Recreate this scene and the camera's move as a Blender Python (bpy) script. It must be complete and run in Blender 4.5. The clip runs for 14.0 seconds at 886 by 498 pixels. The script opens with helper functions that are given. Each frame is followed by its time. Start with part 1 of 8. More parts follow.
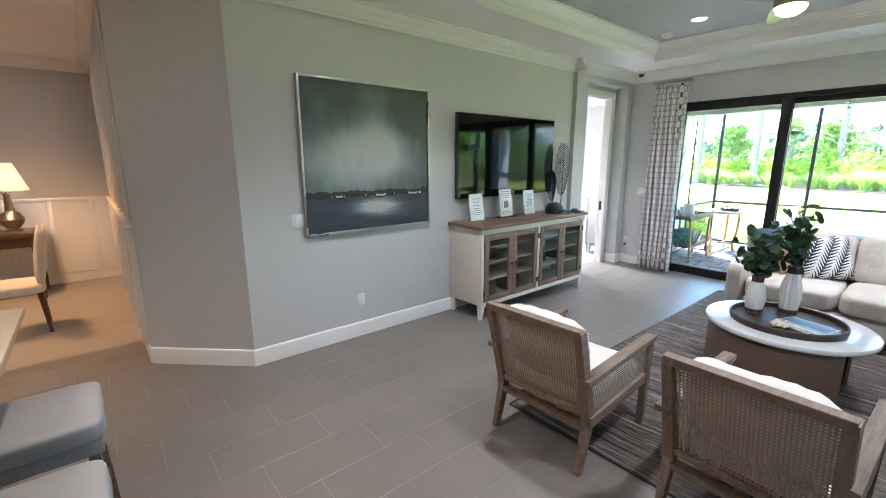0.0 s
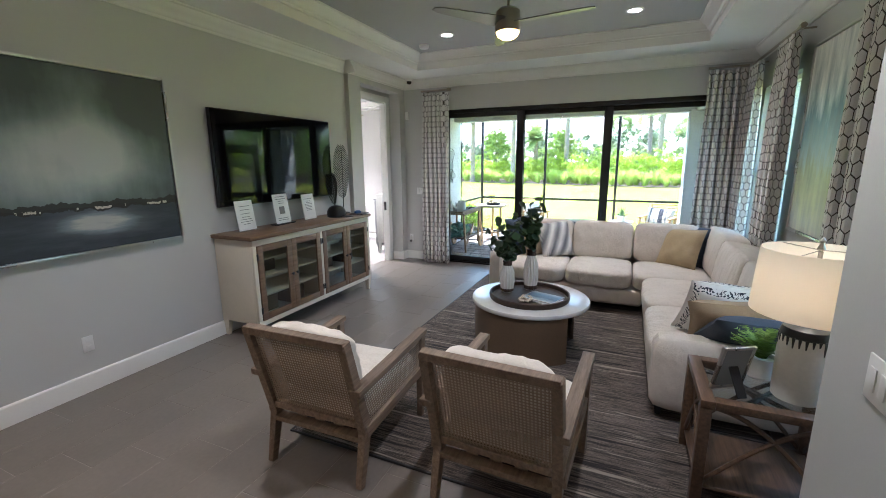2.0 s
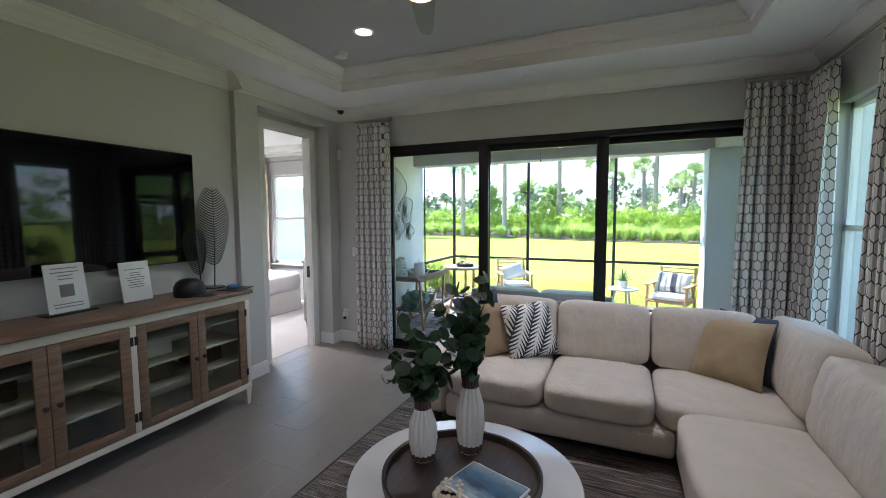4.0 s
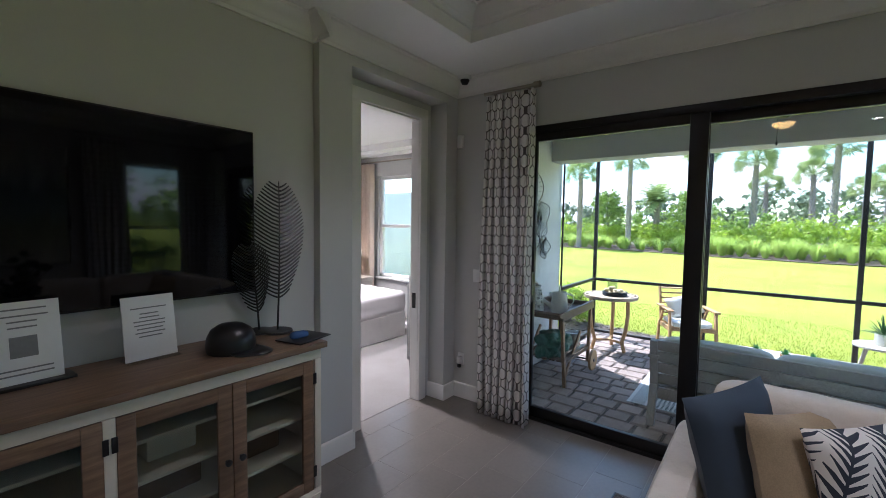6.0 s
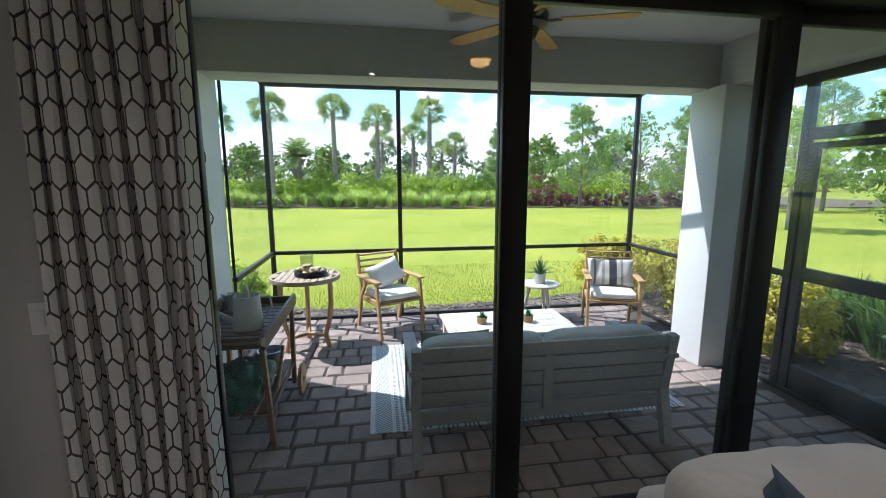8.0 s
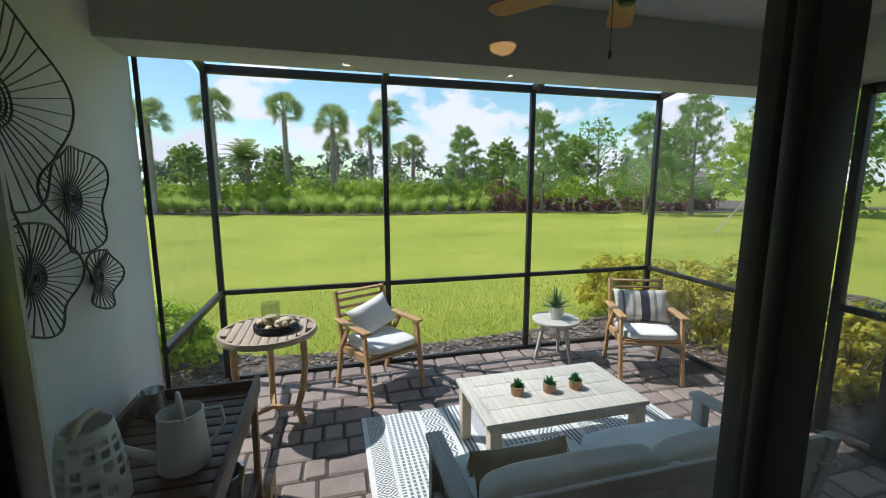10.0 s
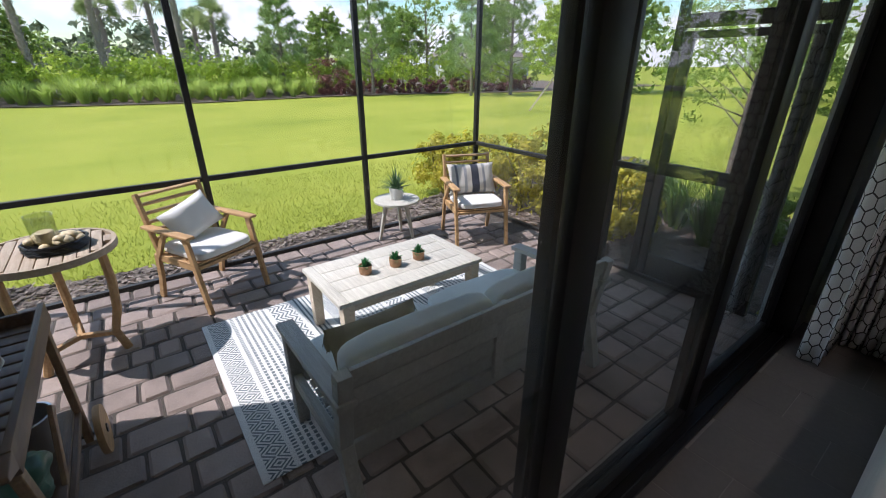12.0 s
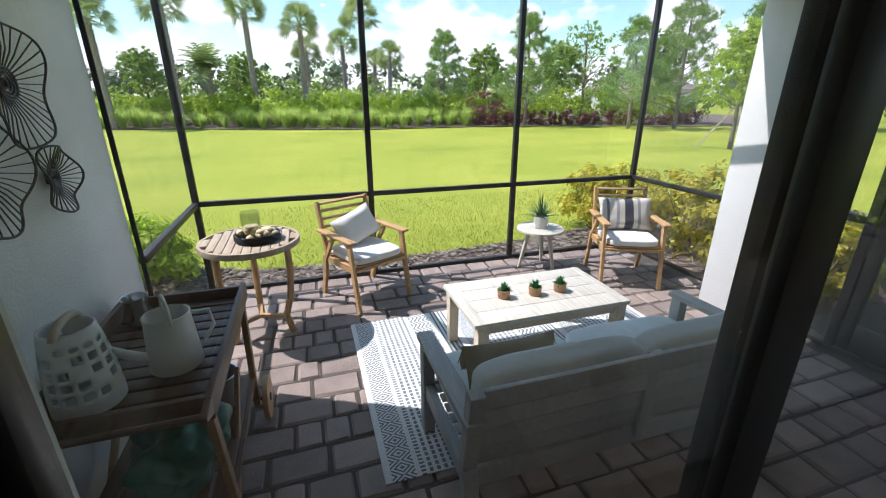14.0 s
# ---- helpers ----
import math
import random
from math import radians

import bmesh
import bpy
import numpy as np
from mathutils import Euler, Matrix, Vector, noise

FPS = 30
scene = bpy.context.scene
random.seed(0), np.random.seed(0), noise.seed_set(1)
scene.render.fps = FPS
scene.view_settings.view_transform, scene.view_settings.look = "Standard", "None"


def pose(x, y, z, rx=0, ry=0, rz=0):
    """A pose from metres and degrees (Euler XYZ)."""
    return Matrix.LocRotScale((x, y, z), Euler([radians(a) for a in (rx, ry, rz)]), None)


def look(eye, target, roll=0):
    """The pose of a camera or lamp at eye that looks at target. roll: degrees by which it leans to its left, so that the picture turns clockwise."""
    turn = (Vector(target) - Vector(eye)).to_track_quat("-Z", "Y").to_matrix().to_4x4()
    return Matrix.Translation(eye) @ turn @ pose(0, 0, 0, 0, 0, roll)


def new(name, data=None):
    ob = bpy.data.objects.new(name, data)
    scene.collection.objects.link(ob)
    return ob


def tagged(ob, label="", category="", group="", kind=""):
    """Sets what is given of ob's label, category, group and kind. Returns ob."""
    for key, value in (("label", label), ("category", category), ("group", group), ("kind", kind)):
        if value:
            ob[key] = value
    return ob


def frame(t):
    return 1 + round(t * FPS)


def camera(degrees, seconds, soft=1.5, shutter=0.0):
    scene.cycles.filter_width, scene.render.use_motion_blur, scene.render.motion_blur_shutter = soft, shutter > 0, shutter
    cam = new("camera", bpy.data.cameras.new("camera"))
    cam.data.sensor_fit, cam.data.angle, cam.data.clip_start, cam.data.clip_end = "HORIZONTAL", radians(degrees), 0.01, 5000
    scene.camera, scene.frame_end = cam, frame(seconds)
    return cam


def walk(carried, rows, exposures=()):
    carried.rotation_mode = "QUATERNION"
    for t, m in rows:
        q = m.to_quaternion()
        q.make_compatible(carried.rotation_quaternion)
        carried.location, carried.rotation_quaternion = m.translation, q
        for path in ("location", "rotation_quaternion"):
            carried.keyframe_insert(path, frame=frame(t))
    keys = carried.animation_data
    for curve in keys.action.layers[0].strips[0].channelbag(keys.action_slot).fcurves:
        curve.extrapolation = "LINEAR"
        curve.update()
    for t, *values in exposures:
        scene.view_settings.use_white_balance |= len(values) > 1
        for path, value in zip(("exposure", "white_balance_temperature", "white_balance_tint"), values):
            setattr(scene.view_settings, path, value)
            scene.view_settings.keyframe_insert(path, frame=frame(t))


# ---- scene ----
cam = camera(92.9, 14.0, soft=0.9)
PATH = [
    (0, (0.172, 0.39, 1.651), (1.427, 1.892, 1.239), -0.1),
    (0.5, (0.218, 0.366, 1.649), (1.642, 1.702, 1.217), -0.3),
    (1, (0.255, 0.339, 1.66), (1.795, 1.527, 1.194), -0.3),
    (1.5, (0.288, 0.305, 1.666), (1.956, 1.301, 1.192), -0.3),
    (2, (0.437, 0.28, 1.649), (2.23, 1.068, 1.243), -0.4),
    (2.5, (0.819, 0.268, 1.629), (2.69, 0.893, 1.297), -0.5),
    (2.7, (0.989, 0.285, 1.62), (2.88, 0.854, 1.305), -0.5),
    (4.8, (3.132, 0.594, 1.629), (4.805, 1.688, 1.568), 0.6),
    (5, (3.258, 0.683, 1.633), (4.857, 1.882, 1.554), 0.6),
    (5.5, (3.436, 1.01, 1.628), (4.923, 2.344, 1.518), 0.8),
    (6, (3.613, 1.446, 1.648), (5.196, 2.661, 1.524), 0.8),
    (6.5, (3.902, 1.838, 1.649), (5.72, 2.659, 1.503), 0.8),
    (7, (4.263, 2.151, 1.627), (6.236, 2.414, 1.425), 0.4),
    (7.5, (4.739, 2.268, 1.592), (6.715, 2.126, 1.318), -0.0),
    (7.7, (4.937, 2.303, 1.609), (6.902, 2.074, 1.314), -0.1),
    (9.8, (6.291, 2.622, 1.761), (8.209, 2.181, 1.404), 0.0),
    (10, (6.308, 2.623, 1.775), (8.217, 2.112, 1.467), -0.0),
    (10.5, (6.318, 2.627, 1.78), (8.164, 1.89, 1.552), 0.0),
    (11, (6.3, 2.595, 1.765), (8.0, 1.597, 1.431), -0.1),
    (11.5, (6.33, 2.588, 1.71), (7.865, 1.427, 1.167), -0.1),
    (12, (6.337, 2.592, 1.699), (7.801, 1.492, 0.895), 0.1),
    (12.5, (6.358, 2.601, 1.688), (7.812, 1.663, 0.685), 0.1),
    (13, (6.39, 2.63, 1.665), (7.863, 1.865, 0.55), 0.2),
    (13.5, (6.408, 2.651, 1.652), (7.951, 2.016, 0.549), 0.1),
    (14, (6.376, 2.65, 1.675), (8.167, 2.077, 0.994), 0.1),
]
EXPOSURES = [(0.0, 3.5, 5150, 14), (1.0, 3.0, 5350, 17), (2.5, 2.7, 5450, 17), (5.0, 1.75, 5350, 20), (6.0, 1.6, 5400, 22), (7.0, 1.35, 5500, 21), (7.6, 1.1, 5600, 19), (10.0, 0.25, 5950, 18), (10.5, 0.35, 5950, 19), (11.0, 0.3, 5950, 22), (12.5, 0.55, 6050, 27), (13.5, 0.65, 6050, 27), (14.0, 0.7, 6050, 24)]
walk(cam, [(t, look(eye, target, roll)) for t, eye, target, roll in PATH], EXPOSURES)

# ---- daylight ----
SUN_AZ, SUN_EL = (0.45, 0.89), radians(54)
world = bpy.data.worlds.new("world")
scene.world = world
world.use_nodes = True
wn, wl = world.node_tree.nodes, world.node_tree.links
wn.clear()
sky = wn.new("ShaderNodeTexSky")
sky.sky_type, sky.sun_disc = "NISHITA", False
sky.sun_elevation, sky.sun_rotation = SUN_EL, math.atan2(SUN_AZ[0], SUN_AZ[1])
sky.air_density, sky.dust_density, sky.ozone_density = 1.2, 0.5, 0.4
geo = wn.new("ShaderNodeTexCoord")
cmap = wn.new("ShaderNodeMapping")
cmap.inputs["Scale"].default_value = (1.0, 1.0, 1.7)
cloud = wn.new("ShaderNodeTexNoise")
cloud.inputs["Scale"].default_value, cloud.inputs["Detail"].default_value, cloud.inputs["Roughness"].default_value = 6.6, 9, 0.52
ramp = wn.new("ShaderNodeValToRGB")
ramp.color_ramp.elements[0].position, ramp.color_ramp.elements[1].position = 0.54, 0.61
mixc = wn.new("ShaderNodeMix")
mixc.data_type = "RGBA"
mixc.inputs[7].default_value = (6.4, 6.5, 6.7, 1)
bg = wn.new("ShaderNodeBackground")
bg.inputs["Strength"].default_value = 0.15
wout = wn.new("ShaderNodeOutputWorld")
wl.new(geo.outputs["Generated"], cmap.inputs["Vector"])
wl.new(cmap.outputs["Vector"], cloud.inputs["Vector"])
sep = wn.new("ShaderNodeSeparateXYZ")
wl.new(geo.outputs["Generated"], sep.inputs[0])
low = wn.new("ShaderNodeMapRange")
low.inputs["From Min"].default_value, low.inputs["From Max"].default_value = 0.0, 0.30
low.inputs["To Min"].default_value, low.inputs["To Max"].default_value = 0.10, -0.015
wl.new(sep.outputs[2], low.inputs["Value"])
addc = wn.new("ShaderNodeMath")
wl.new(cloud.outputs["Fac"], addc.inputs[0])
wl.new(low.outputs[0], addc.inputs[1])
wl.new(addc.outputs[0], ramp.inputs["Fac"])
hue = wn.new("ShaderNodeMix")
hue.data_type, hue.blend_type = "RGBA", "MULTIPLY"
hue.inputs[0].default_value, hue.inputs[7].default_value = 1.0, (0.84, 1.05, 1.0, 1)
wl.new(ramp.outputs["Color"], mixc.inputs[0])
wl.new(sky.outputs["Color"], hue.inputs[6])
wl.new(hue.outputs[2], mixc.inputs[6])
wl.new(mixc.outputs[2], bg.inputs["Color"])
wl.new(bg.outputs[0], wout.inputs["Surface"])

sun_data = bpy.data.lights.new("sun", "SUN")
sun_data.energy, sun_data.angle, sun_data.color = 4.4, radians(0.55), (1.0, 0.95, 0.86)
sun = new("sun", sun_data)
sun.matrix_basis = look((20 * SUN_AZ[0], 20 * SUN_AZ[1], 20 * math.tan(SUN_EL)), (0, 0, 0))

# ---- materials ----
def nodes_of(name):
    m = bpy.data.materials.new(name)
    m.use_nodes = True
    return m, m.node_tree.nodes, m.node_tree.links, m.node_tree.nodes["Principled BSDF"]


def coords(n, l, scale=(1, 1, 1), kind="Object", turn=(0, 0, 0)):
    tc, mp = n.new("ShaderNodeTexCoord"), n.new("ShaderNodeMapping")
    mp.inputs["Scale"].default_value, mp.inputs["Rotation"].default_value = scale, turn
    l.new(tc.outputs[kind], mp.inputs["Vector"])
    return mp.outputs["Vector"]


def noise_tex(n, l, vec, scale, detail=4, rough=0.55):
    t = n.new("ShaderNodeTexNoise")
    t.inputs["Scale"].default_value, t.inputs["Detail"].default_value, t.inputs["Roughness"].default_value = scale, detail, rough
    l.new(vec, t.inputs["Vector"])
    return t.outputs["Fac"]


def ramp_of(n, l, fac, stops):
    r = n.new("ShaderNodeValToRGB")
    el = r.color_ramp.elements
    while len(el) < len(stops):
        el.new(0.5)
    for e, (p, c) in zip(el, stops):
        e.position, e.color = p, (*c, 1)
    l.new(fac, r.inputs["Fac"])
    return r.outputs["Color"]


def mathn(n, l, op, a, b=None):
    x = n.new("ShaderNodeMath")
    x.operation = op
    for i, v in enumerate((a, b)):
        if v is None:
            continue
        if isinstance(v, (int, float)):
            x.inputs[i].default_value = v
        else:
            l.new(v, x.inputs[i])
    return x.outputs[0]


def mixcol(n, l, fac, a, b, mode="MIX"):
    x = n.new("ShaderNodeMix")
    x.data_type, x.blend_type = "RGBA", mode
    for i, v in ((0, fac), (6, a), (7, b)):
        if isinstance(v, (int, float)):
            x.inputs[i].default_value = v
        elif isinstance(v, tuple):
            x.inputs[i].default_value = (*v, 1)
        else:
            l.new(v, x.inputs[i])
    return x.outputs[2]


def bump_to(n, l, p, height, strength, dist=0.01):
    b = n.new("ShaderNodeBump")
    b.inputs["Strength"].default_value, b.inputs["Distance"].default_value = strength, dist
    l.new(height, b.inputs["Height"])
    l.new(b.outputs["Normal"], p.inputs["Normal"])


def plain(name, col, rough=0.5, metal=0.0, var=0.12, big=1.5, fine=60, bump=0.15, dist=0.004, spec=0.5, each=0.0, placed=False):
    """Surface with slow stains, fine grain and relief; each: how far single pieces differ; placed: the pattern runs on across pieces."""
    m, n, l, p = nodes_of(name)
    v = n.new("ShaderNodeNewGeometry").outputs["Position"] if placed else coords(n, l)
    a, b = noise_tex(n, l, v, big, 5), noise_tex(n, l, v, fine, 3)
    dark = tuple(c * (1 - var) for c in col)
    light = tuple(min(1, c * (1 + var)) for c in col)
    c = ramp_of(n, l, mathn(n, l, "ADD", mathn(n, l, "MULTIPLY", a, 0.65), mathn(n, l, "MULTIPLY", b, 0.35)), [(0.3, dark), (0.7, light)])
    if each:
        oi = n.new("ShaderNodeObjectInfo")
        k = mathn(n, l, "ADD", 1 - each, mathn(n, l, "MULTIPLY", oi.outputs["Random"], 2 * each))
        cc = n.new("ShaderNodeCombineColor")
        for i in range(3):
            l.new(k, cc.inputs[i])
        c = mixcol(n, l, 1.0, c, cc.outputs[0], "MULTIPLY")
    l.new(c, p.inputs["Base Color"])
    r = mathn(n, l, "ADD", rough - 0.06, mathn(n, l, "MULTIPLY", a, 0.12))
    l.new(r, p.inputs["Roughness"])
    p.inputs["Metallic"].default_value = metal
    p.inputs["Specular IOR Level"].default_value = spec
    bump_to(n, l, p, b, bump, dist)
    return m


def wood(name, dark, light, along=(1, 12, 12), rough=0.5, scale=4.0, each=0.12):
    m, n, l, p = nodes_of(name)
    v = coords(n, l, along)
    g = noise_tex(n, l, v, scale, 8, 0.62)
    w = noise_tex(n, l, coords(n, l, tuple(3 * a for a in along)), scale * 2, 3)
    f = mathn(n, l, "ADD", mathn(n, l, "MULTIPLY", g, 0.75), mathn(n, l, "MULTIPLY", w, 0.25))
    c = ramp_of(n, l, f, [(0.32, dark), (0.52, tuple((a + b) / 2 for a, b in zip(dark, light))), (0.7, light)])
    oi = n.new("ShaderNodeObjectInfo")
    k = mathn(n, l, "ADD", 1 - each, mathn(n, l, "MULTIPLY", oi.outputs["Random"], 2 * each))
    cc = n.new("ShaderNodeCombineColor")
    for i in range(3):
        l.new(k, cc.inputs[i])
    l.new(mixcol(n, l, 1.0, c, cc.outputs[0], "MULTIPLY"), p.inputs["Base Color"])
    p.inputs["Roughness"].default_value = rough
    bump_to(n, l, p, f, 0.25, 0.003)
    return m


def cloth(name, col, weave=400, rough=0.9, var=0.06, col2=None, crease=0.0):
    m, n, l, p = nodes_of(name)
    v = coords(n, l)
    a, b = noise_tex(n, l, v, 6, 4), noise_tex(n, l, v, weave, 2)
    lo = col2 or tuple(c * (1 - 2 * var) for c in col)
    f = mathn(n, l, "ADD", mathn(n, l, "MULTIPLY", a, 0.5), mathn(n, l, "MULTIPLY", b, 0.5))
    l.new(ramp_of(n, l, f, [(0.35, lo), (0.65, col)]), p.inputs["Base Color"])
    p.inputs["Roughness"].default_value = rough
    p.inputs["Sheen Weight"].default_value = 0.05
    if crease:
        fold = noise_tex(n, l, coords(n, l, (1.0, 1.0, 0.5)), 10, 3, 0.5)
        b = mathn(n, l, "ADD", mathn(n, l, "MULTIPLY", b, 0.06), fold)
        bump_to(n, l, p, b, crease, 0.05)
    else:
        bump_to(n, l, p, b, 0.3, 0.002)
    return m


def hex_fabric(name, col, line, cell=0.052, width=0.05):
    """Woven curtain cloth with a trellis of long hexagons, on the cloth's own UV in metres."""
    m, n, l, p = nodes_of(name)
    uv = coords(n, l, (1 / cell, 1 / cell / 1.75, 1), "UV")
    tile = (1.0, 1.732, 1.0)

    def vm(op, a, b):
        x = n.new("ShaderNodeVectorMath")
        x.operation = op
        for i, w in enumerate((a, b)):
            if w is None:
                continue
            if isinstance(w, tuple):
                x.inputs[i].default_value = w
            else:
                l.new(w, x.inputs[i])
        return x

    def wrapped(vec):
        f = vm("FRACTION", vm("DIVIDE", vec, tile).outputs[0], None).outputs[0]
        return vm("MULTIPLY", vm("SUBTRACT", f, (0.5, 0.5, 0)).outputs[0], (1.0, 1.732, 0)).outputs[0]
    ga = wrapped(vm("ADD", uv, (50, 86.6, 0)).outputs[0])
    gb = wrapped(vm("ADD", uv, (50.5, 87.466, 0)).outputs[0])
    la, lb = vm("LENGTH", ga, None).outputs["Value"], vm("LENGTH", gb, None).outputs["Value"]

    def hexd(g):
        ab = vm("ABSOLUTE", g, None).outputs[0]
        sx = n.new("ShaderNodeSeparateXYZ")
        l.new(ab, sx.inputs[0])
        slant = mathn(n, l, "ADD", mathn(n, l, "MULTIPLY", sx.outputs[0], 0.5), mathn(n, l, "MULTIPLY", sx.outputs[1], 0.866))
        return mathn(n, l, "MAXIMUM", sx.outputs[0], slant)
    pick = mathn(n, l, "LESS_THAN", la, lb)
    d = mathn(n, l, "ADD", mathn(n, l, "MULTIPLY", hexd(ga), pick), mathn(n, l, "MULTIPLY", hexd(gb), mathn(n, l, "SUBTRACT", 1.0, pick)))
    edge = mathn(n, l, "GREATER_THAN", d, 0.5 - width)
    wv = noise_tex(n, l, coords(n, l), 350, 2)
    base = ramp_of(n, l, wv, [(0.3, tuple(c * 0.86 for c in col)), (0.7, col)])
    l.new(mixcol(n, l, edge, base, line), p.inputs["Base Color"])
    p.inputs["Roughness"].default_value = 0.9
    bump_to(n, l, p, wv, 0.2, 0.002)
    return m


def streaks(name, cols, scale=(34, 1.1, 1), rough=0.95):
    m, n, l, p = nodes_of(name)
    v = coords(n, l, scale)
    a = noise_tex(n, l, v, 1.0, 5, 0.7)
    b = noise_tex(n, l, coords(n, l), 250, 2)
    f = mathn(n, l, "ADD", mathn(n, l, "MULTIPLY", a, 0.85), mathn(n, l, "MULTIPLY", b, 0.15))
    k = len(cols)
    l.new(ramp_of(n, l, f, [(0.4 + 0.2 * i / (k - 1), c) for i, c in enumerate(cols)]), p.inputs["Base Color"])
    p.inputs["Roughness"].default_value = rough
    bump_to(n, l, p, f, 0.6, 0.006)
    return m


def clear_pane(name, tint=(0.97, 0.99, 0.98), ior=1.5, rough=0.0, pane_haze=0.0):
    m, n, l, p = nodes_of(name)
    out = n["Material Output"]
    tr, gl, fr, mx = n.new("ShaderNodeBsdfTransparent"), n.new("ShaderNodeBsdfGlossy"), n.new("ShaderNodeLayerWeight"), n.new("ShaderNodeMixShader")
    tr.inputs["Color"].default_value = (*tint, 1)
    gl.inputs["Roughness"].default_value = rough
    gain = mathn(n, l, "ADD", ((ior - 1) / (ior + 1)) ** 2, mathn(n, l, "MULTIPLY", mathn(n, l, "POWER", fr.outputs["Facing"], 5.0), 0.9))
    l.new(gain, mx.inputs[0])
    l.new(tr.outputs[0], mx.inputs[1])
    l.new(gl.outputs[0], mx.inputs[2])
    # pale diffuse share standing in for hazy reflections on the pane
    haze_bsdf, veiled = n.new("ShaderNodeBsdfDiffuse"), n.new("ShaderNodeMixShader")
    haze_bsdf.inputs["Color"].default_value = (0.8, 0.79, 0.76, 1)
    veiled.inputs[0].default_value = pane_haze
    l.new(mx.outputs[0], veiled.inputs[1])
    l.new(haze_bsdf.outputs[0], veiled.inputs[2])
    l.new(veiled.outputs[0], out.inputs["Surface"])
    n.remove(p)
    return m


def veil(name, col, cover):
    """Insect screen or voile: threads that cover part of each small patch."""
    m, n, l, p = nodes_of(name)
    out = n["Material Output"]
    tr, mx = n.new("ShaderNodeBsdfTransparent"), n.new("ShaderNodeMixShader")
    p.inputs["Base Color"].default_value = (*col, 1)
    p.inputs["Roughness"].default_value = 0.9
    mx.inputs[0].default_value = cover
    l.new(tr.outputs[0], mx.inputs[1])
    l.new(p.outputs[0], mx.inputs[2])
    l.new(mx.outputs[0], out.inputs["Surface"])
    return m


def holes(name, base, sx, sy, r, kind="UV"):
    """Cane webbing: a thin woven sheet with rows of open holes."""
    n_m, n, l, p = nodes_of(name)
    out = n["Material Output"]
    v = coords(n, l, (sx, sy, 1), kind)
    s = n.new("ShaderNodeSeparateXYZ")
    l.new(v, s.inputs[0])
    fx = mathn(n, l, "SUBTRACT", mathn(n, l, "FRACT", s.outputs[0]), 0.5)
    fy = mathn(n, l, "SUBTRACT", mathn(n, l, "FRACT", s.outputs[1]), 0.5)
    d = mathn(n, l, "ADD", mathn(n, l, "MULTIPLY", fx, fx), mathn(n, l, "MULTIPLY", fy, fy))
    hole = mathn(n, l, "LESS_THAN", d, r * r)
    w = noise_tex(n, l, coords(n, l), 30, 4)
    l.new(ramp_of(n, l, w, [(0.3, tuple(c * 0.75 for c in base)), (0.7, base)]), p.inputs["Base Color"])
    p.inputs["Roughness"].default_value = 0.65
    tr, mx = n.new("ShaderNodeBsdfTransparent"), n.new("ShaderNodeMixShader")
    l.new(hole, mx.inputs[0])
    l.new(p.outputs[0], mx.inputs[1])
    l.new(tr.outputs[0], mx.inputs[2])
    l.new(mx.outputs[0], out.inputs["Surface"])
    return n_m


def glow(name, col, power):
    m, n, l, p = nodes_of(name)
    p.inputs["Base Color"].default_value = (*col, 1)
    p.inputs["Emission Color"].default_value = (*col, 1)
    p.inputs["Emission Strength"].default_value = power
    return m


def foliage(name, dark, light, rough=0.55, through_light=0.45):
    m, n, l, p = nodes_of(name)
    g = n.new("ShaderNodeNewGeometry")
    b = noise_tex(n, l, coords(n, l), 0.8, 3)
    f = mathn(n, l, "ADD", mathn(n, l, "MULTIPLY", g.outputs["Random Per Island"], 0.6), mathn(n, l, "MULTIPLY", b, 0.4))
    c = ramp_of(n, l, f, [(0.15, dark), (0.85, light)])
    l.new(c, p.inputs["Base Color"])
    p.inputs["Roughness"].default_value = rough
    tl, mx = n.new("ShaderNodeBsdfTranslucent"), n.new("ShaderNodeMixShader")
    l.new(c, tl.inputs["Color"])
    mx.inputs[0].default_value = through_light
    l.new(p.outputs[0], mx.inputs[1])
    l.new(tl.outputs[0], mx.inputs[2])
    l.new(mx.outputs[0], n["Material Output"].inputs["Surface"])
    return m


WALL = plain("wall_paint", (0.55, 0.548, 0.53), 0.75, var=0.04, big=0.8, fine=140, bump=0.12, dist=0.002)
CEIL = plain("ceiling_paint", (0.81, 0.81, 0.79), 0.85, var=0.03, big=0.6, fine=120, bump=0.2, dist=0.002)
TRAYC = plain("tray_paint", (0.44, 0.45, 0.44), 0.8, var=0.03, big=0.7, fine=120, bump=0.1, dist=0.002)
TRIM = plain("trim_paint", (0.78, 0.77, 0.74), 0.45, var=0.03, big=2, fine=80, bump=0.05)
TILE = plain("porcelain_tile", (0.18, 0.16, 0.14), 0.34, var=0.14, big=2.2, fine=40, bump=0.07, dist=0.002, each=0.03, placed=True)
GROUT = plain("grout", (0.31, 0.285, 0.255), 0.9, var=0.1)
CARPET = plain("carpet", (0.27, 0.255, 0.24), 0.98, var=0.12, big=3, fine=300, bump=0.6)
BRONZE = plain("dark_bronze_frame", (0.012, 0.011, 0.011), 0.42, 0.2, var=0.2, bump=0.05)
SCREENFR = plain("screen_frame_bronze", (0.02, 0.019, 0.018), 0.5, 0.2, var=0.2, bump=0.05)
STUCCO = plain("white_stucco", (0.64, 0.645, 0.63), 0.9, var=0.13, big=1.6, fine=70, bump=0.7, dist=0.006)
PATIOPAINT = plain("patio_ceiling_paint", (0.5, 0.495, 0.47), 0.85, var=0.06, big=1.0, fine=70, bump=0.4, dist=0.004)
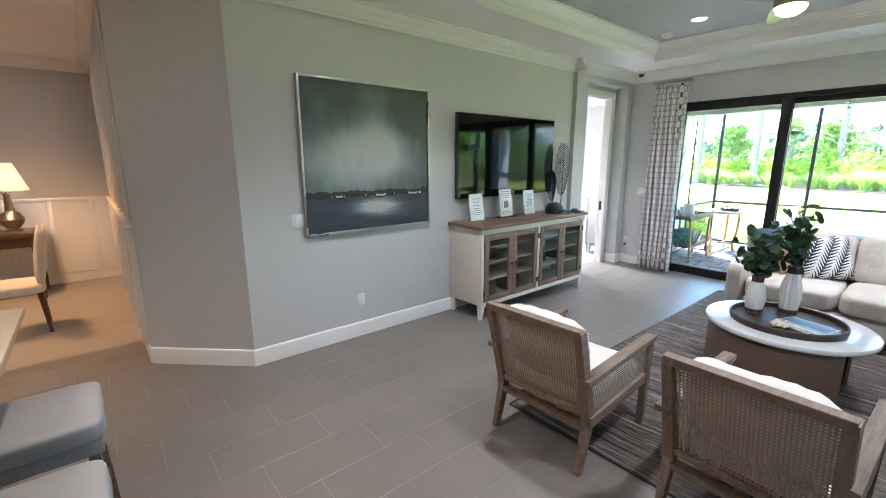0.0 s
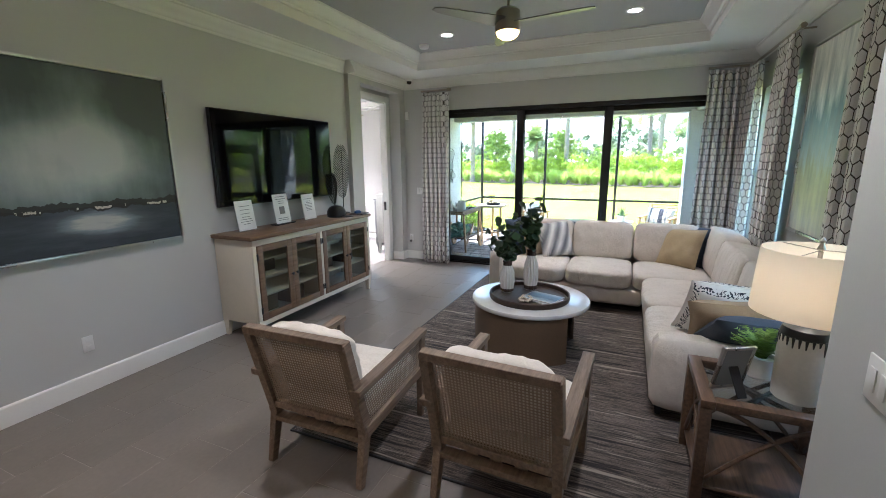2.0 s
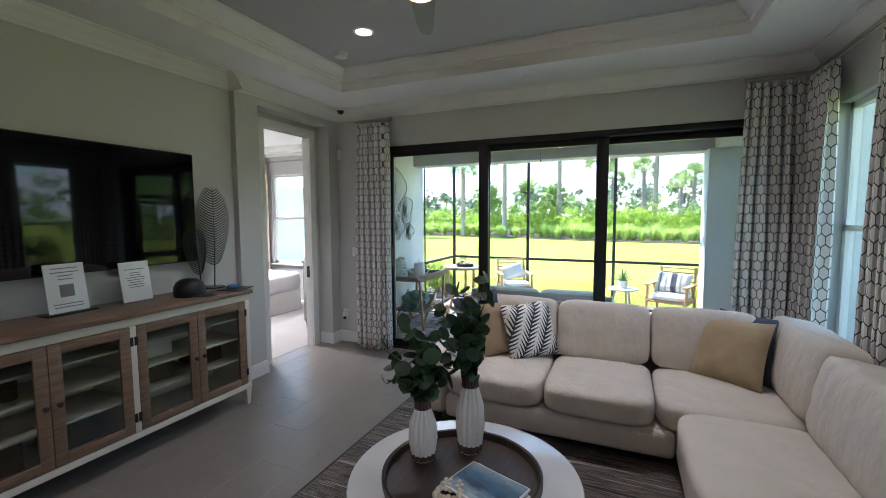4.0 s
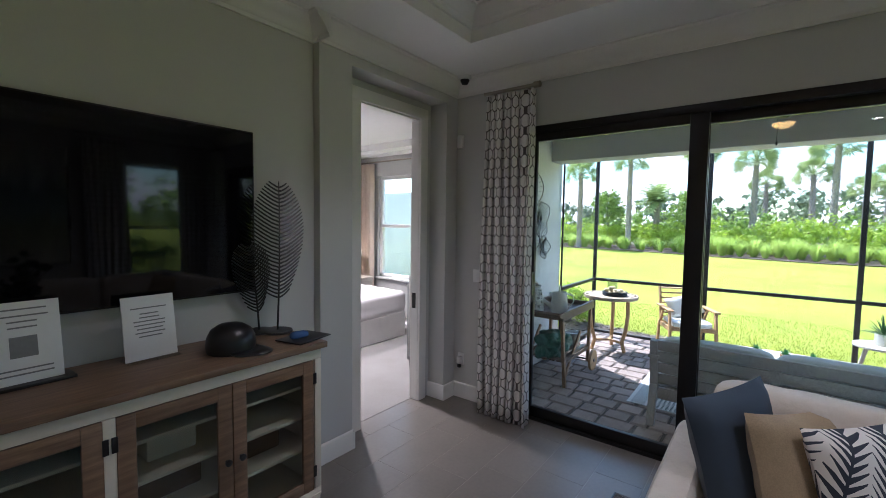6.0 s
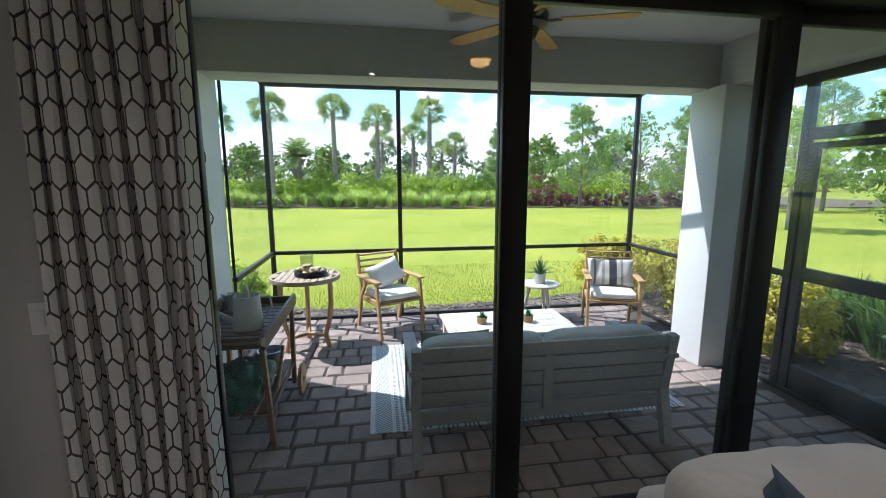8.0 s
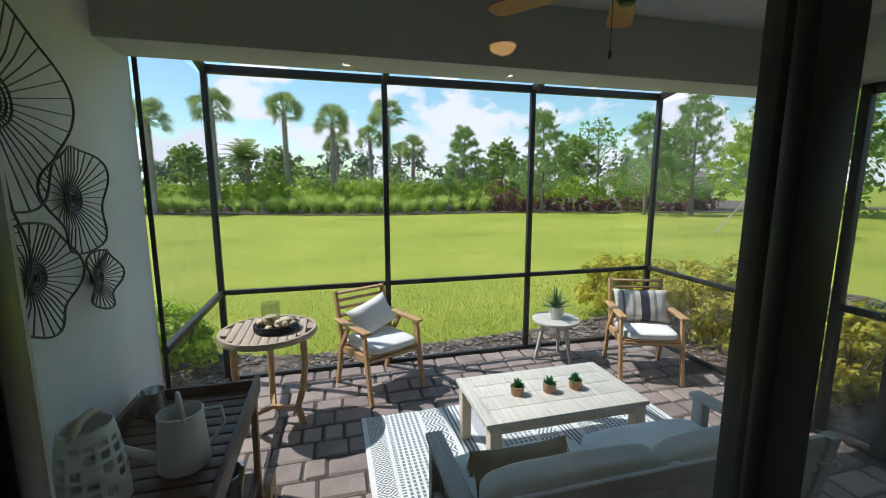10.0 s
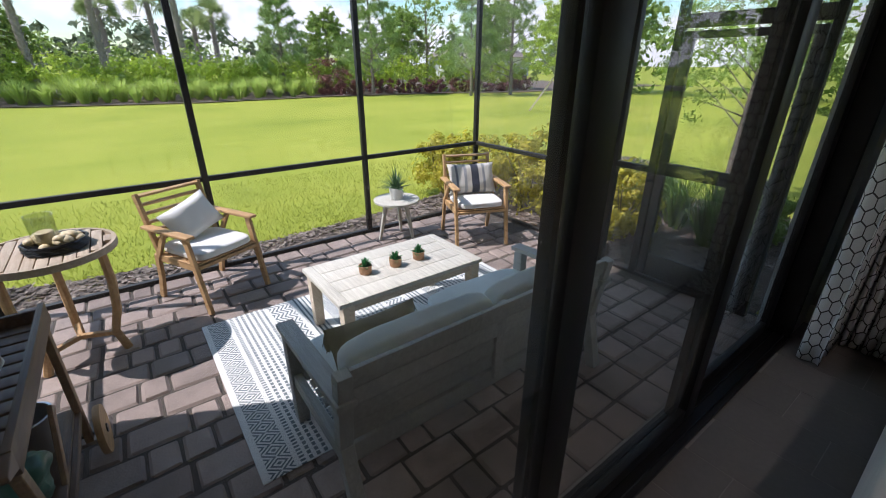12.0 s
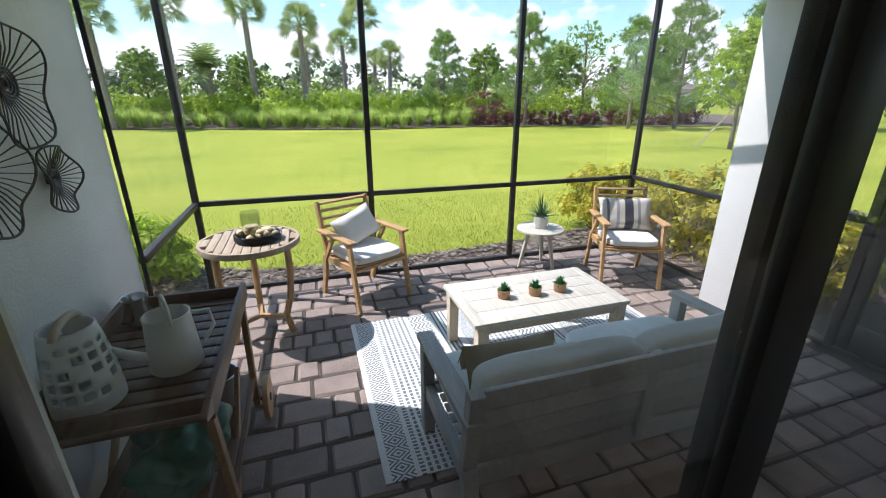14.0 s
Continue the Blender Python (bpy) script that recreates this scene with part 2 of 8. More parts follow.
# window panes carry a little painted reflection haze
GLASS = clear_pane("window_glass", pane_haze=0.014)
CABGLASS = clear_pane("cabinet_glass", (0.85, 0.87, 0.85))
SCREEN = veil("insect_screen", (0.05, 0.05, 0.05), 0.10)
SIDESCREEN = veil("side_insect_screen", (0.09, 0.09, 0.09), 0.2)
BLACK = plain("black_plastic", (0.012, 0.012, 0.013), 0.35, var=0.1, bump=0.03)
TVGLASS = plain("screen_glass", (0.003, 0.003, 0.004), 0.04, var=0.05, bump=0.0, spec=0.35)
BRUSHED = plain("brushed_metal", (0.42, 0.38, 0.32), 0.32, 1.0, var=0.08, fine=200, bump=0.05)
STEEL = plain("silver_metal", (0.6, 0.59, 0.57), 0.28, 1.0, var=0.06, bump=0.03)
WHITEPL = plain("white_plastic", (0.8, 0.8, 0.78), 0.4, var=0.03, bump=0.03)
SOFA = cloth("cream_upholstery", (0.66, 0.60, 0.525), 420, crease=0.45)
CREAM = cloth("cream_cushion_cloth", (0.72, 0.67, 0.59), 420, crease=0.4)
CHAIRWOOD = wood("weathered_oak", (0.12, 0.085, 0.058), (0.30, 0.225, 0.16), rough=0.6)
CONWOOD = wood("brown_oak", (0.12, 0.070, 0.040), (0.28, 0.175, 0.105), rough=0.42)
ESPRESSO = wood("espresso_stain", (0.02, 0.012, 0.008), (0.06, 0.036, 0.022), rough=0.5)
TABLEWOOD = wood("dark_walnut_stain", (0.05, 0.03, 0.018), (0.16, 0.095, 0.055), rough=0.45)
CREAMPAINT = plain("cream_paint", (0.70, 0.64, 0.52), 0.5, var=0.06, big=3, bump=0.06)
TEAK = wood("teak", (0.32, 0.175, 0.07), (0.60, 0.38, 0.18), rough=0.55)
TEAKGREY = wood("silvered_teak", (0.30, 0.225, 0.155), (0.55, 0.45, 0.34), rough=0.7)
OILED = wood("oiled_acacia", (0.20, 0.105, 0.05), (0.42, 0.25, 0.125), rough=0.5)
ACACIA = wood("dark_acacia", (0.06, 0.032, 0.02), (0.19, 0.105, 0.06), rough=0.5)
GREYWOOD = wood("grey_painted_wood", (0.32, 0.32, 0.295), (0.48, 0.48, 0.45), rough=0.6)
BLOND = wood("blond_wood", (0.48, 0.39, 0.29), (0.68, 0.59, 0.46), rough=0.6)
CURTAIN = hex_fabric("trellis_curtain", (0.74, 0.72, 0.69), (0.08, 0.068, 0.065))
RUG = streaks("streaked_rug", [(0.014, 0.013, 0.014), (0.035, 0.03, 0.028), (0.19, 0.155, 0.125), (0.02, 0.018, 0.018), (0.085, 0.07, 0.06), (0.30, 0.26, 0.215)], (24, 0.9, 1))
CANE = holes("cane_webbing", (0.36, 0.285, 0.21), 62, 62, 0.31)
NAVY = cloth("navy_velvet", (0.035, 0.055, 0.085), 300, 0.7)
MUSTARD = cloth("ochre_weave", (0.46, 0.36, 0.21), 160, var=0.18)
TAN = cloth("tan_rib", (0.42, 0.32, 0.20), 180, var=0.15)
SEAFOAM = cloth("pale_sage_cushion", (0.64, 0.68, 0.645), 420, crease=0.25)
WHITECLOTH = cloth("white_canvas", (0.78, 0.77, 0.74), 420)
MARBLE = plain("white_marble", (0.56, 0.56, 0.55), 0.12, var=0.08, big=3, fine=9, bump=0.0)
BROWNPANEL = plain("brown_lacquer", (0.12, 0.08, 0.05), 0.35, var=0.12, big=2, bump=0.04)
PAVER = plain("concrete_paver", (0.265, 0.212, 0.184), 0.88, var=0.28, big=7, fine=90, bump=0.7, dist=0.007, each=0.2, placed=True)
SAND = plain("joint_sand", (0.07, 0.06, 0.05), 0.98, var=0.2, fine=200, bump=0.5)

# ---- building tools ----
def bm_new():
    return bmesh.new()


def box(bm, lo, hi, bev=0.0, m=None, seg=2):
    c = [(a + b) / 2 for a, b in zip(lo, hi)]
    s = [abs(b - a) for a, b in zip(lo, hi)]
    mm = Matrix.Translation(c) @ Matrix.Diagonal((*s, 1))
    if m is not None:
        mm = m @ mm
    vs = bmesh.ops.create_cube(bm, size=1, matrix=mm)["verts"]
    if bev:
        es = list({e for v in vs for e in v.link_edges})
        bmesh.ops.bevel(bm, geom=es, offset=min(bev, 0.45 * min(s)), segments=seg, affect="EDGES", profile=0.5)
    return bm


def beam(bm, a, b, w, d, w2=None, d2=None, up=(0, 0, 1), bev=0.003):
    """A straight bar from a to b, w by d in section, tapering to w2 by d2."""
    a, b = Vector(a), Vector(b)
    z = (b - a).normalized()
    up = Vector(up)
    if abs(z.dot(up)) > 0.95:
        up = Vector((1, 0, 0))
    x = up.cross(z).normalized()
    y = z.cross(x)
    w2, d2 = w2 or w, d2 or d
    rows = []
    for p, ww, dd in ((a, w, d), (b, w2, d2)):
        rows.append([bm.verts.new(p + x * sx * ww / 2 + y * sy * dd / 2) for sx, sy in ((-1, -1), (1, -1), (1, 1), (-1, 1))])
    fs = [bm.faces.new(rows[0][::-1]), bm.faces.new(rows[1])]
    for i in range(4):
        j = (i + 1) % 4
        fs.append(bm.faces.new((rows[0][i], rows[0][j], rows[1][j], rows[1][i])))
    if bev:
        es = list({e for f in fs for e in f.edges})
        bmesh.ops.bevel(bm, geom=es, offset=bev, segments=1, affect="EDGES")
    return bm


def lathe(bm, prof, seg=32, m=None, flute=None):
    """A turned shape from (radius, height) pairs; flute: (count, depth)."""
    rings = []
    for r, z in prof:
        ring = []
        for i in range(seg):
            a = 2 * math.pi * i / seg
            rr = r * (1 - (flute[1] * (0.5 + 0.5 * math.cos(flute[0] * a)) if flute else 0))
            p = Vector((rr * math.cos(a), rr * math.sin(a), z))
            ring.append(bm.verts.new(m @ p if m is not None else p))
        rings.append(ring)
    for r0, r1 in zip(rings, rings[1:]):
        for i in range(seg):
            j = (i + 1) % seg
            bm.faces.new((r0[i], r0[j], r1[j], r1[i]))
    if prof[0][0] > 1e-4:
        bm.faces.new(rings[0][::-1])
    if prof[-1][0] > 1e-4:
        bm.faces.new(rings[-1])
    return bm


def tube(bm, pts, r, seg=8, closed=False, r2=None):
    pts = [Vector(p) for p in pts]
    rings, k = [], len(pts)
    side = None
    for i, p in enumerate(pts):
        a, b = (pts[i - 1], pts[(i + 1) % k]) if closed else (pts[max(i - 1, 0)], pts[min(i + 1, k - 1)])
        z = (b - a).normalized()
        if side is None:
            side = z.orthogonal().normalized()
        side = (side - z * side.dot(z)).normalized()
        y = z.cross(side)
        rr = r + ((r2 or r) - r) * i / max(1, k - 1)
        rings.append([bm.verts.new(p + (side * math.cos(2 * math.pi * j / seg) + y * math.sin(2 * math.pi * j / seg)) * rr) for j in range(seg)])
    for i in range(k if closed else k - 1):
        r0, r1 = rings[i], rings[(i + 1) % k]
        for j in range(seg):
            q = (j + 1) % seg
            bm.faces.new((r0[j], r0[q], r1[q], r1[j]))
    if not closed:
        bm.faces.new(rings[0][::-1])
        bm.faces.new(rings[-1])
    return bm


def cushion(bm, lo, hi, n=5.0, puff=0.02, wrinkle=0.004, cuts=9, seed=0, m=None, front=0.0):
    """A stuffed block: rounded box that swells on its broad faces and creases a little."""
    c = Vector([(a + b) / 2 for a, b in zip(lo, hi)])
    h = Vector([abs(b - a) / 2 for a, b in zip(lo, hi)])
    part_bm = bmesh.new()
    vs = bmesh.ops.create_cube(part_bm, size=2)["verts"]
    bmesh.ops.subdivide_edges(part_bm, edges=part_bm.edges[:], cuts=cuts, use_grid_fill=True)
    thin = min(range(3), key=lambda i: h[i])
    oth = [i for i in range(3) if i != thin]
    for v in part_bm.verts:
        p = v.co.copy()
        r = (abs(p.x) ** n + abs(p.y) ** n + abs(p.z) ** n) ** (1 / n)
        q = p / r
        w = Vector([q[i] * h[i] for i in range(3)])
        f = max(0, 1 - q[oth[0]] ** 2) * max(0, 1 - q[oth[1]] ** 2)
        w[thin] += puff * f * (1 if p[thin] > 0 else -1) * abs(q[thin])
        s = Vector((seed * 3.1, seed * 1.7, seed))
        w += v.co.normalized() * wrinkle * (noise.noise(w * 7 + s) + 0.6 * noise.noise(w * 19 + s))
        v.co = w + c
    if m is not None:
        part_bm.transform(m)
    tmp = bpy.data.meshes.new("tmp")
    part_bm.to_mesh(tmp)
    bm.from_mesh(tmp)
    bpy.data.meshes.remove(tmp)
    part_bm.free()
    return bm


def pillow(bm, w, h, thick, m, seed=0, cuts=14):
    """A throw pillow in its own x-y plane with drawn-out corners."""
    for s in (1, -1):
        grid = {}
        for i in range(cuts + 1):
            for j in range(cuts + 1):
                u, v = 2 * i / cuts - 1, 2 * j / cuts - 1
                pin = 1 - 0.07 * (1 - u * u) * abs(v) - 0.0
                pin2 = 1 - 0.07 * (1 - v * v) * abs(u)
                f = (max(0, 1 - u ** 4) * max(0, 1 - v ** 4)) ** 0.6
                z = s * thick / 2 * f * (1 + 0.18 * noise.noise(Vector((u * 2.2 + seed, v * 2.2, s))))
                grid[i, j] = bm.verts.new(m @ Vector((u * w / 2 * pin2, v * h / 2 * pin, z)))
        uvl = bm.loops.layers.uv.verify()
        for i in range(cuts):
            for j in range(cuts):
                q = [grid[i, j], grid[i + 1, j], grid[i + 1, j + 1], grid[i, j + 1]]
                ij = [(i, j), (i + 1, j), (i + 1, j + 1), (i, j + 1)]
                if s < 0:
                    q, ij = q[::-1], ij[::-1]
                f = bm.faces.new(q)
                for lp, (a, b) in zip(f.loops, ij):
                    lp[uvl].uv = (a / cuts, b / cuts)
    bmesh.ops.remove_doubles(bm, verts=bm.verts[:], dist=0.0005)
    return bm


def mesh_of(name, bm, material, angle=40):
    me = bpy.data.meshes.new(name)
    bmesh.ops.recalc_face_normals(bm, faces=bm.faces[:])
    bm.to_mesh(me)
    bm.free()
    me.materials.append(material)
    me.polygons.foreach_set("use_smooth", [True] * len(me.polygons))
    me.set_sharp_from_angle(angle=radians(angle))
    return me


def part(name, bm, material, parent=None, label=""):
    ob = new(name, mesh_of(name, bm, material))
    if parent is not None:
        ob.parent = parent
    if label:
        ob["label"] = label
    return ob


def piece(name, me, parent, loc, rz=0.0, scale=(1, 1, 1)):
    ob = new(name, me)
    ob.parent = parent
    ob.matrix_basis = Matrix.LocRotScale(loc, Euler((0, 0, rz)), scale)
    return ob


def thing(name, label, category, loc=(0, 0, 0), rz=0.0, group=""):
    ob = new(name)
    ob.empty_display_size = 0.1
    ob.matrix_basis = pose(*loc, 0, 0, rz)
    return tagged(ob, label, category, group)


def setting(name, bm, material, label="", category=""):
    return tagged(part(name, bm, material), label, category or name.split("_")[0], kind="structure")


def slab(name, lo, hi, material, label="", bev=0.0, category=""):
    return setting(name, box(bm_new(), lo, hi, bev), material, label, category)


def prism(bm, prof, p0, p1, out, up=(0, 0, 1)):
    """Extrudes a moulding's profile of (outward, up) pairs from p0 to p1."""
    out, up = Vector(out), Vector(up)
    rows = [[bm.verts.new(Vector(p) + out * a + up * b) for a, b in prof] for p in (p0, p1)]
    k = len(prof)
    for i in range(k):
        j = (i + 1) % k
        bm.faces.new((rows[0][i], rows[0][j], rows[1][j], rows[1][i]))
    bm.faces.new(rows[0][::-1])
    bm.faces.new(rows[1])
    return bm

# ---- the house: walls, ceilings, openings ----
CH = 2.925         # ceiling
YN, YP = 3.83, 3.765  # television wall, door pier
XE = 6.83          # wall with the sliding doors
YS = -1.05         # wall with the curtained windows
GY = -0.06         # patio paving

floor = slab("floor", (-5.2, -1.2, -0.2), (7.02, 8.2, -0.0015), GROUT, "grey grout bed under large porcelain floor tiles")
slab("bedroom_floor", (5.2, 4.02, -0.05), (9.1, 8.2, 0.004), CARPET, "beige cut-pile bedroom carpet", category="carpet")
slab("wall_north", (1.04, YN, 0), (5.31, YN + 0.16, CH), WALL, "pale grey painted living room wall")
# canted corner and the passage to the dining room
bm = bm_new()
cant = [(1.04, YN), (0.40, 4.44), (0.40, 8.1), (0.55, 8.1), (0.55, 4.5), (1.04, YN + 0.16)]
lo_ring = [bm.verts.new((x, y, 0)) for x, y in cant]
hi_ring = [bm.verts.new((x, y, CH)) for x, y in cant]
bm.faces.new(lo_ring[::-1]), bm.faces.new(hi_ring)
for i in range(6):
    bm.faces.new((lo_ring[i], lo_ring[(i + 1) % 6], hi_ring[(i + 1) % 6], hi_ring[i]))
setting("wall_canted", bm, WALL, "pale grey wall with a canted corner beside the dining room")
slab("wall_dining", (-5.2, 8.05, 0), (0.5, 8.2, CH), WALL, "warm grey dining room wall above white wainscot")
slab("wall_west", (-5.2, -1.2, 0), (-5.05, 8.2, CH), WALL, "plain grey kitchen end wall")
bm = bm_new()
box(bm, (5.31, YP, 0), (5.58, 4.02, CH))
box(bm, (5.58, YP, 2.72), (6.665, 4.02, CH))
box(bm, (5.58, 3.95, 0), (5.785, 4.02, 2.72))
box(bm, (6.525, 3.95, 0), (6.665, 4.02, 2.72))
box(bm, (5.785, 3.95, 2.575), (6.525, 4.02, 2.72))
box(bm, (6.665, YP, 0), (7.1, 4.02, CH))
setting("wall_door", bm, WALL, "grey wall with a recessed niche round the bedroom door")
bm = bm_new()
box(bm, (XE, 3.025, 0), (6.985, YP, CH))
box(bm, (XE, -0.72, 2.445), (6.985, 3.025, CH))
box(bm, (XE, YS - 0.15, 0), (6.985, -0.72, CH))
setting("wall_east", bm, WALL, "grey wall pierced by the wide sliding glass doors")
bm = bm_new()
for x0, x1, z0, z1 in ((2.01, 2.55, 0, CH), (2.55, 3.55, 0, 0.6), (2.55, 3.55, 2.44, CH), (3.55, 5.35, 0, CH), (5.35, 6.5, 0, 0.6), (5.35, 6.5, 2.44, CH), (6.5, XE, 0, CH)):
    box(bm, (x0, YS - 0.15, z0), (x1, YS, z1))
setting("wall_south", bm, WALL, "grey wall with two tall curtained windows")
slab("wall_pier", (-5.2, YS - 0.15, 0), (2.01, -0.31, CH), WALL, "grey wall end beside the side table", 0.012)
# bedroom shell
bm = bm_new()
box(bm, (5.2, 4.05, 0), (5.35, 8.2, CH))
box(bm, (5.35, 8.05, 0), (9.1, 8.2, CH))
box(bm, (8.95, 3.7, 0), (9.1, 6.06, CH))
box(bm, (8.95, 7.02, 0), (9.1, 8.05, CH))
box(bm, (8.95, 6.06, 0), (9.1, 7.02, 0.66))
box(bm, (8.95, 6.06, 2.46), (9.1, 7.02, CH))
setting("wall_bedroom", bm, WALL, "light grey bedroom walls with one sash window")
slab("ceiling_bedroom", (5.2, 4.05, CH), (9.1, 8.2, CH + 0.12), CEIL, "white bedroom ceiling")
bm = bm_new()
for k in range(2):
    box(bm, (5.35, 4.05, CH - 0.10 - 0.02 * k), (8.95, 4.5 - 0.2 * k, CH - 0.001 - 0.1 * k))
    box(bm, (5.35, 7.6 + 0.2 * k, CH - 0.10 - 0.02 * k), (8.95, 8.05, CH - 0.001 - 0.1 * k))
    box(bm, (8.5 + 0.2 * k, 4.5, CH - 0.10 - 0.02 * k), (8.95, 7.6, CH - 0.001 - 0.1 * k))
setting("ceiling_soffit", bm, CEIL, "stepped white tray border of the bedroom ceiling")

# living room ceiling with its tray
TX0, TX1, TY0, TY1, TZ = 1.2, 6.175, -0.42, 3.19, 3.12
bm = bm_new()
box(bm, (-5.2, -1.2, CH), (TX0, 8.2, CH + 0.12))
box(bm, (TX1, -1.2, CH), (7.12, 4.05, CH + 0.12))
box(bm, (TX0, -1.2, CH), (TX1, TY0, CH + 0.12))
box(bm, (TX0, TY1, CH), (TX1, 4.05, CH + 0.12))
setting("ceiling", bm, CEIL, "white painted ceiling border round a raised tray")
bm = bm_new()
box(bm, (TX0 - 0.12, TY0 - 0.12, TZ), (TX1 + 0.12, TY1 + 0.12, TZ + 0.1))
setting("ceiling_tray", bm, TRAYC, "raised grey ceiling tray with recessed lamps")
PROF_T = [(0, 0), (0.012, 0), (0.014, 0.085), (0.03, 0.088), (0.034, 0.105), (0.055, 0.112), (0.07, 0.14), (0.115, 0.165), (0.122, 0.178), (0.14, 0.18), (0.142, 0.195), (0, 0.195)]
bm = bm_new()
prism(bm, PROF_T, (TX0, TY1, CH), (TX1, TY1, CH), (0, -1, 0))
prism(bm, PROF_T, (TX0, TY0, CH), (TX1, TY0, CH), (0, 1, 0))
prism(bm, PROF_T, (TX1, TY0, CH), (TX1, TY1, CH), (-1, 0, 0))
prism(bm, PROF_T, (TX0, TY0, CH), (TX0, TY1, CH), (1, 0, 0))
setting("trim_tray", bm, TRIM, "deep cream crown moulding inside the ceiling tray")
PROF_C = [(0, 0), (0.012, 0), (0.016, 0.02), (0.03, 0.03), (0.034, 0.045), (0.06, 0.075), (0.09, 0.1), (0.096, 0.118), (0.115, 0.125), (0.118, 0.14), (0, 0.14)]
bm = bm_new()
zc = CH - 0.135
for p0, p1, o in (((0.98, YN, zc), (5.31, YN, zc), (0, -1, 0)), ((5.29, YP, zc), (XE, YP, zc), (0, -1, 0)), ((5.31, YP - 0.118, zc), (5.31, YN, zc), (-1, 0, 0)), ((XE, YS, zc), (XE, YP, zc), (-1, 0, 0)),
                  ((2.01, YS, zc), (XE, YS, zc), (0, 1, 0)), ((-5, -0.31, zc), (2.01, -0.31, zc), (0, 1, 0)), ((-5, 8.05, zc), (0.4, 8.05, zc), (0, -1, 0)), ((0.4, 4.47, zc), (0.4, 8.05, zc), (-1, 0, 0))):
    prism(bm, PROF_C, p0, p1, o)
cant_n = Vector((-0.69, -0.724, 0)).normalized()
setting("trim_crown", bm, TRIM, "cream crown moulding along the walls")
PROF_B = [(0, 0), (0.016, 0), (0.016, 0.125), (0.012, 0.135), (0.004, 0.14), (0, 0.14)]
bm = bm_new()
for p0, p1, o in (((1.03, YN, 0), (5.31, YN, 0), (0, -1, 0)), ((5.294, YP, 0), (5.58, YP, 0), (0, -1, 0)), ((5.31, YP, 0), (5.31, YN, 0), (-1, 0, 0)), ((5.58, YP - 0.016, 0), (5.58, 3.95, 0), (1, 0, 0)),
                  ((6.665, YP, 0), (XE, YP, 0), (0, -1, 0)), ((6.665, YP - 0.016, 0), (6.665, 3.95, 0), (-1, 0, 0)), ((XE, 3.025, 0), (XE, YP, 0), (-1, 0, 0)),
                  ((1.04, YN, 0), (0.40, 4.44, 0), cant_n), ((0.4, 4.46, 0), (0.4, 8.05, 0), (-1, 0, 0)), ((-5, 8.05, 0), (0.4, 8.05, 0), (0, -1, 0)), ((2.01, YS, 0), (XE, YS, 0), (0, 1, 0)), ((-5, -0.31, 0), (2.0, -0.31, 0), (0, 1, 0)), ((2.01, -0.326, 0), (2.01, YS, 0), (1, 0, 0))):
    prism(bm, PROF_B, p0, p1, o)
setting("baseboard", bm, TRIM, "tall white painted baseboards")

# bedroom door casing
bm = bm_new()
box(bm, (5.71, 3.925, 0), (5.805, 3.95, 2.66), 0.006)
box(bm, (6.505, 3.925, 0), (6.60, 3.95, 2.66), 0.006)
box(bm, (5.71, 3.923, 2.565), (6.60, 3.948, 2.66), 0.006)
box(bm, (5.787, 3.951, 0), (5.805, 4.04, 2.573))
box(bm, (6.505, 3.951, 0), (6.523, 4.04, 2.573))
box(bm, (5.805, 3.951, 2.555), (6.505, 4.04, 2.573))
setting("door_1", bm, TRIM, "white door casing of the open pocket doorway to the bedroom", "door")
box_bm = box(bm_new(), (6.501, 3.975, 0.86), (6.5045, 4.015, 1.0), 0.0)
latch = tagged(part("latch", box_bm, BRONZE), "dark latch plate on the white door jamb", "latch")

# wainscot of the dining room: panels and battens
bm = bm_new()
box(bm, (-5.0, 8.025, 0.14), (0.38, 8.05, 1.13))
box(bm, (-5.0, 8.0, 1.13), (0.38, 8.05, 1.17), 0.008)
for i in range(13):
    x = 0.16 - 0.42 * i
    box(bm, (x - 0.03, 8.008, 0.14), (x + 0.03, 8.026, 1.13), 0.004)
box(bm, (0.375, 4.5, 0.14), (0.4, 8.0, 1.13))
box(bm, (0.35, 4.46, 1.13), (0.4, 8.0, 1.17), 0.008)
for i in range(8):
    y = 4.6 + 0.46 * i
    box(bm, (0.358, y - 0.03, 0.14), (0.376, y + 0.03, 1.13), 0.004)
    box(bm, (0.38, y - 0.03, 1.17), (0.4, y + 0.03, 2.8), 0.004)
setting("trim_wainscot", bm, TRIM, "white board and batten wainscot in the dining room")

# ---- sliding glass doors ----
def stile(bm, lo, hi):
    box(bm, lo, hi, 0.004)


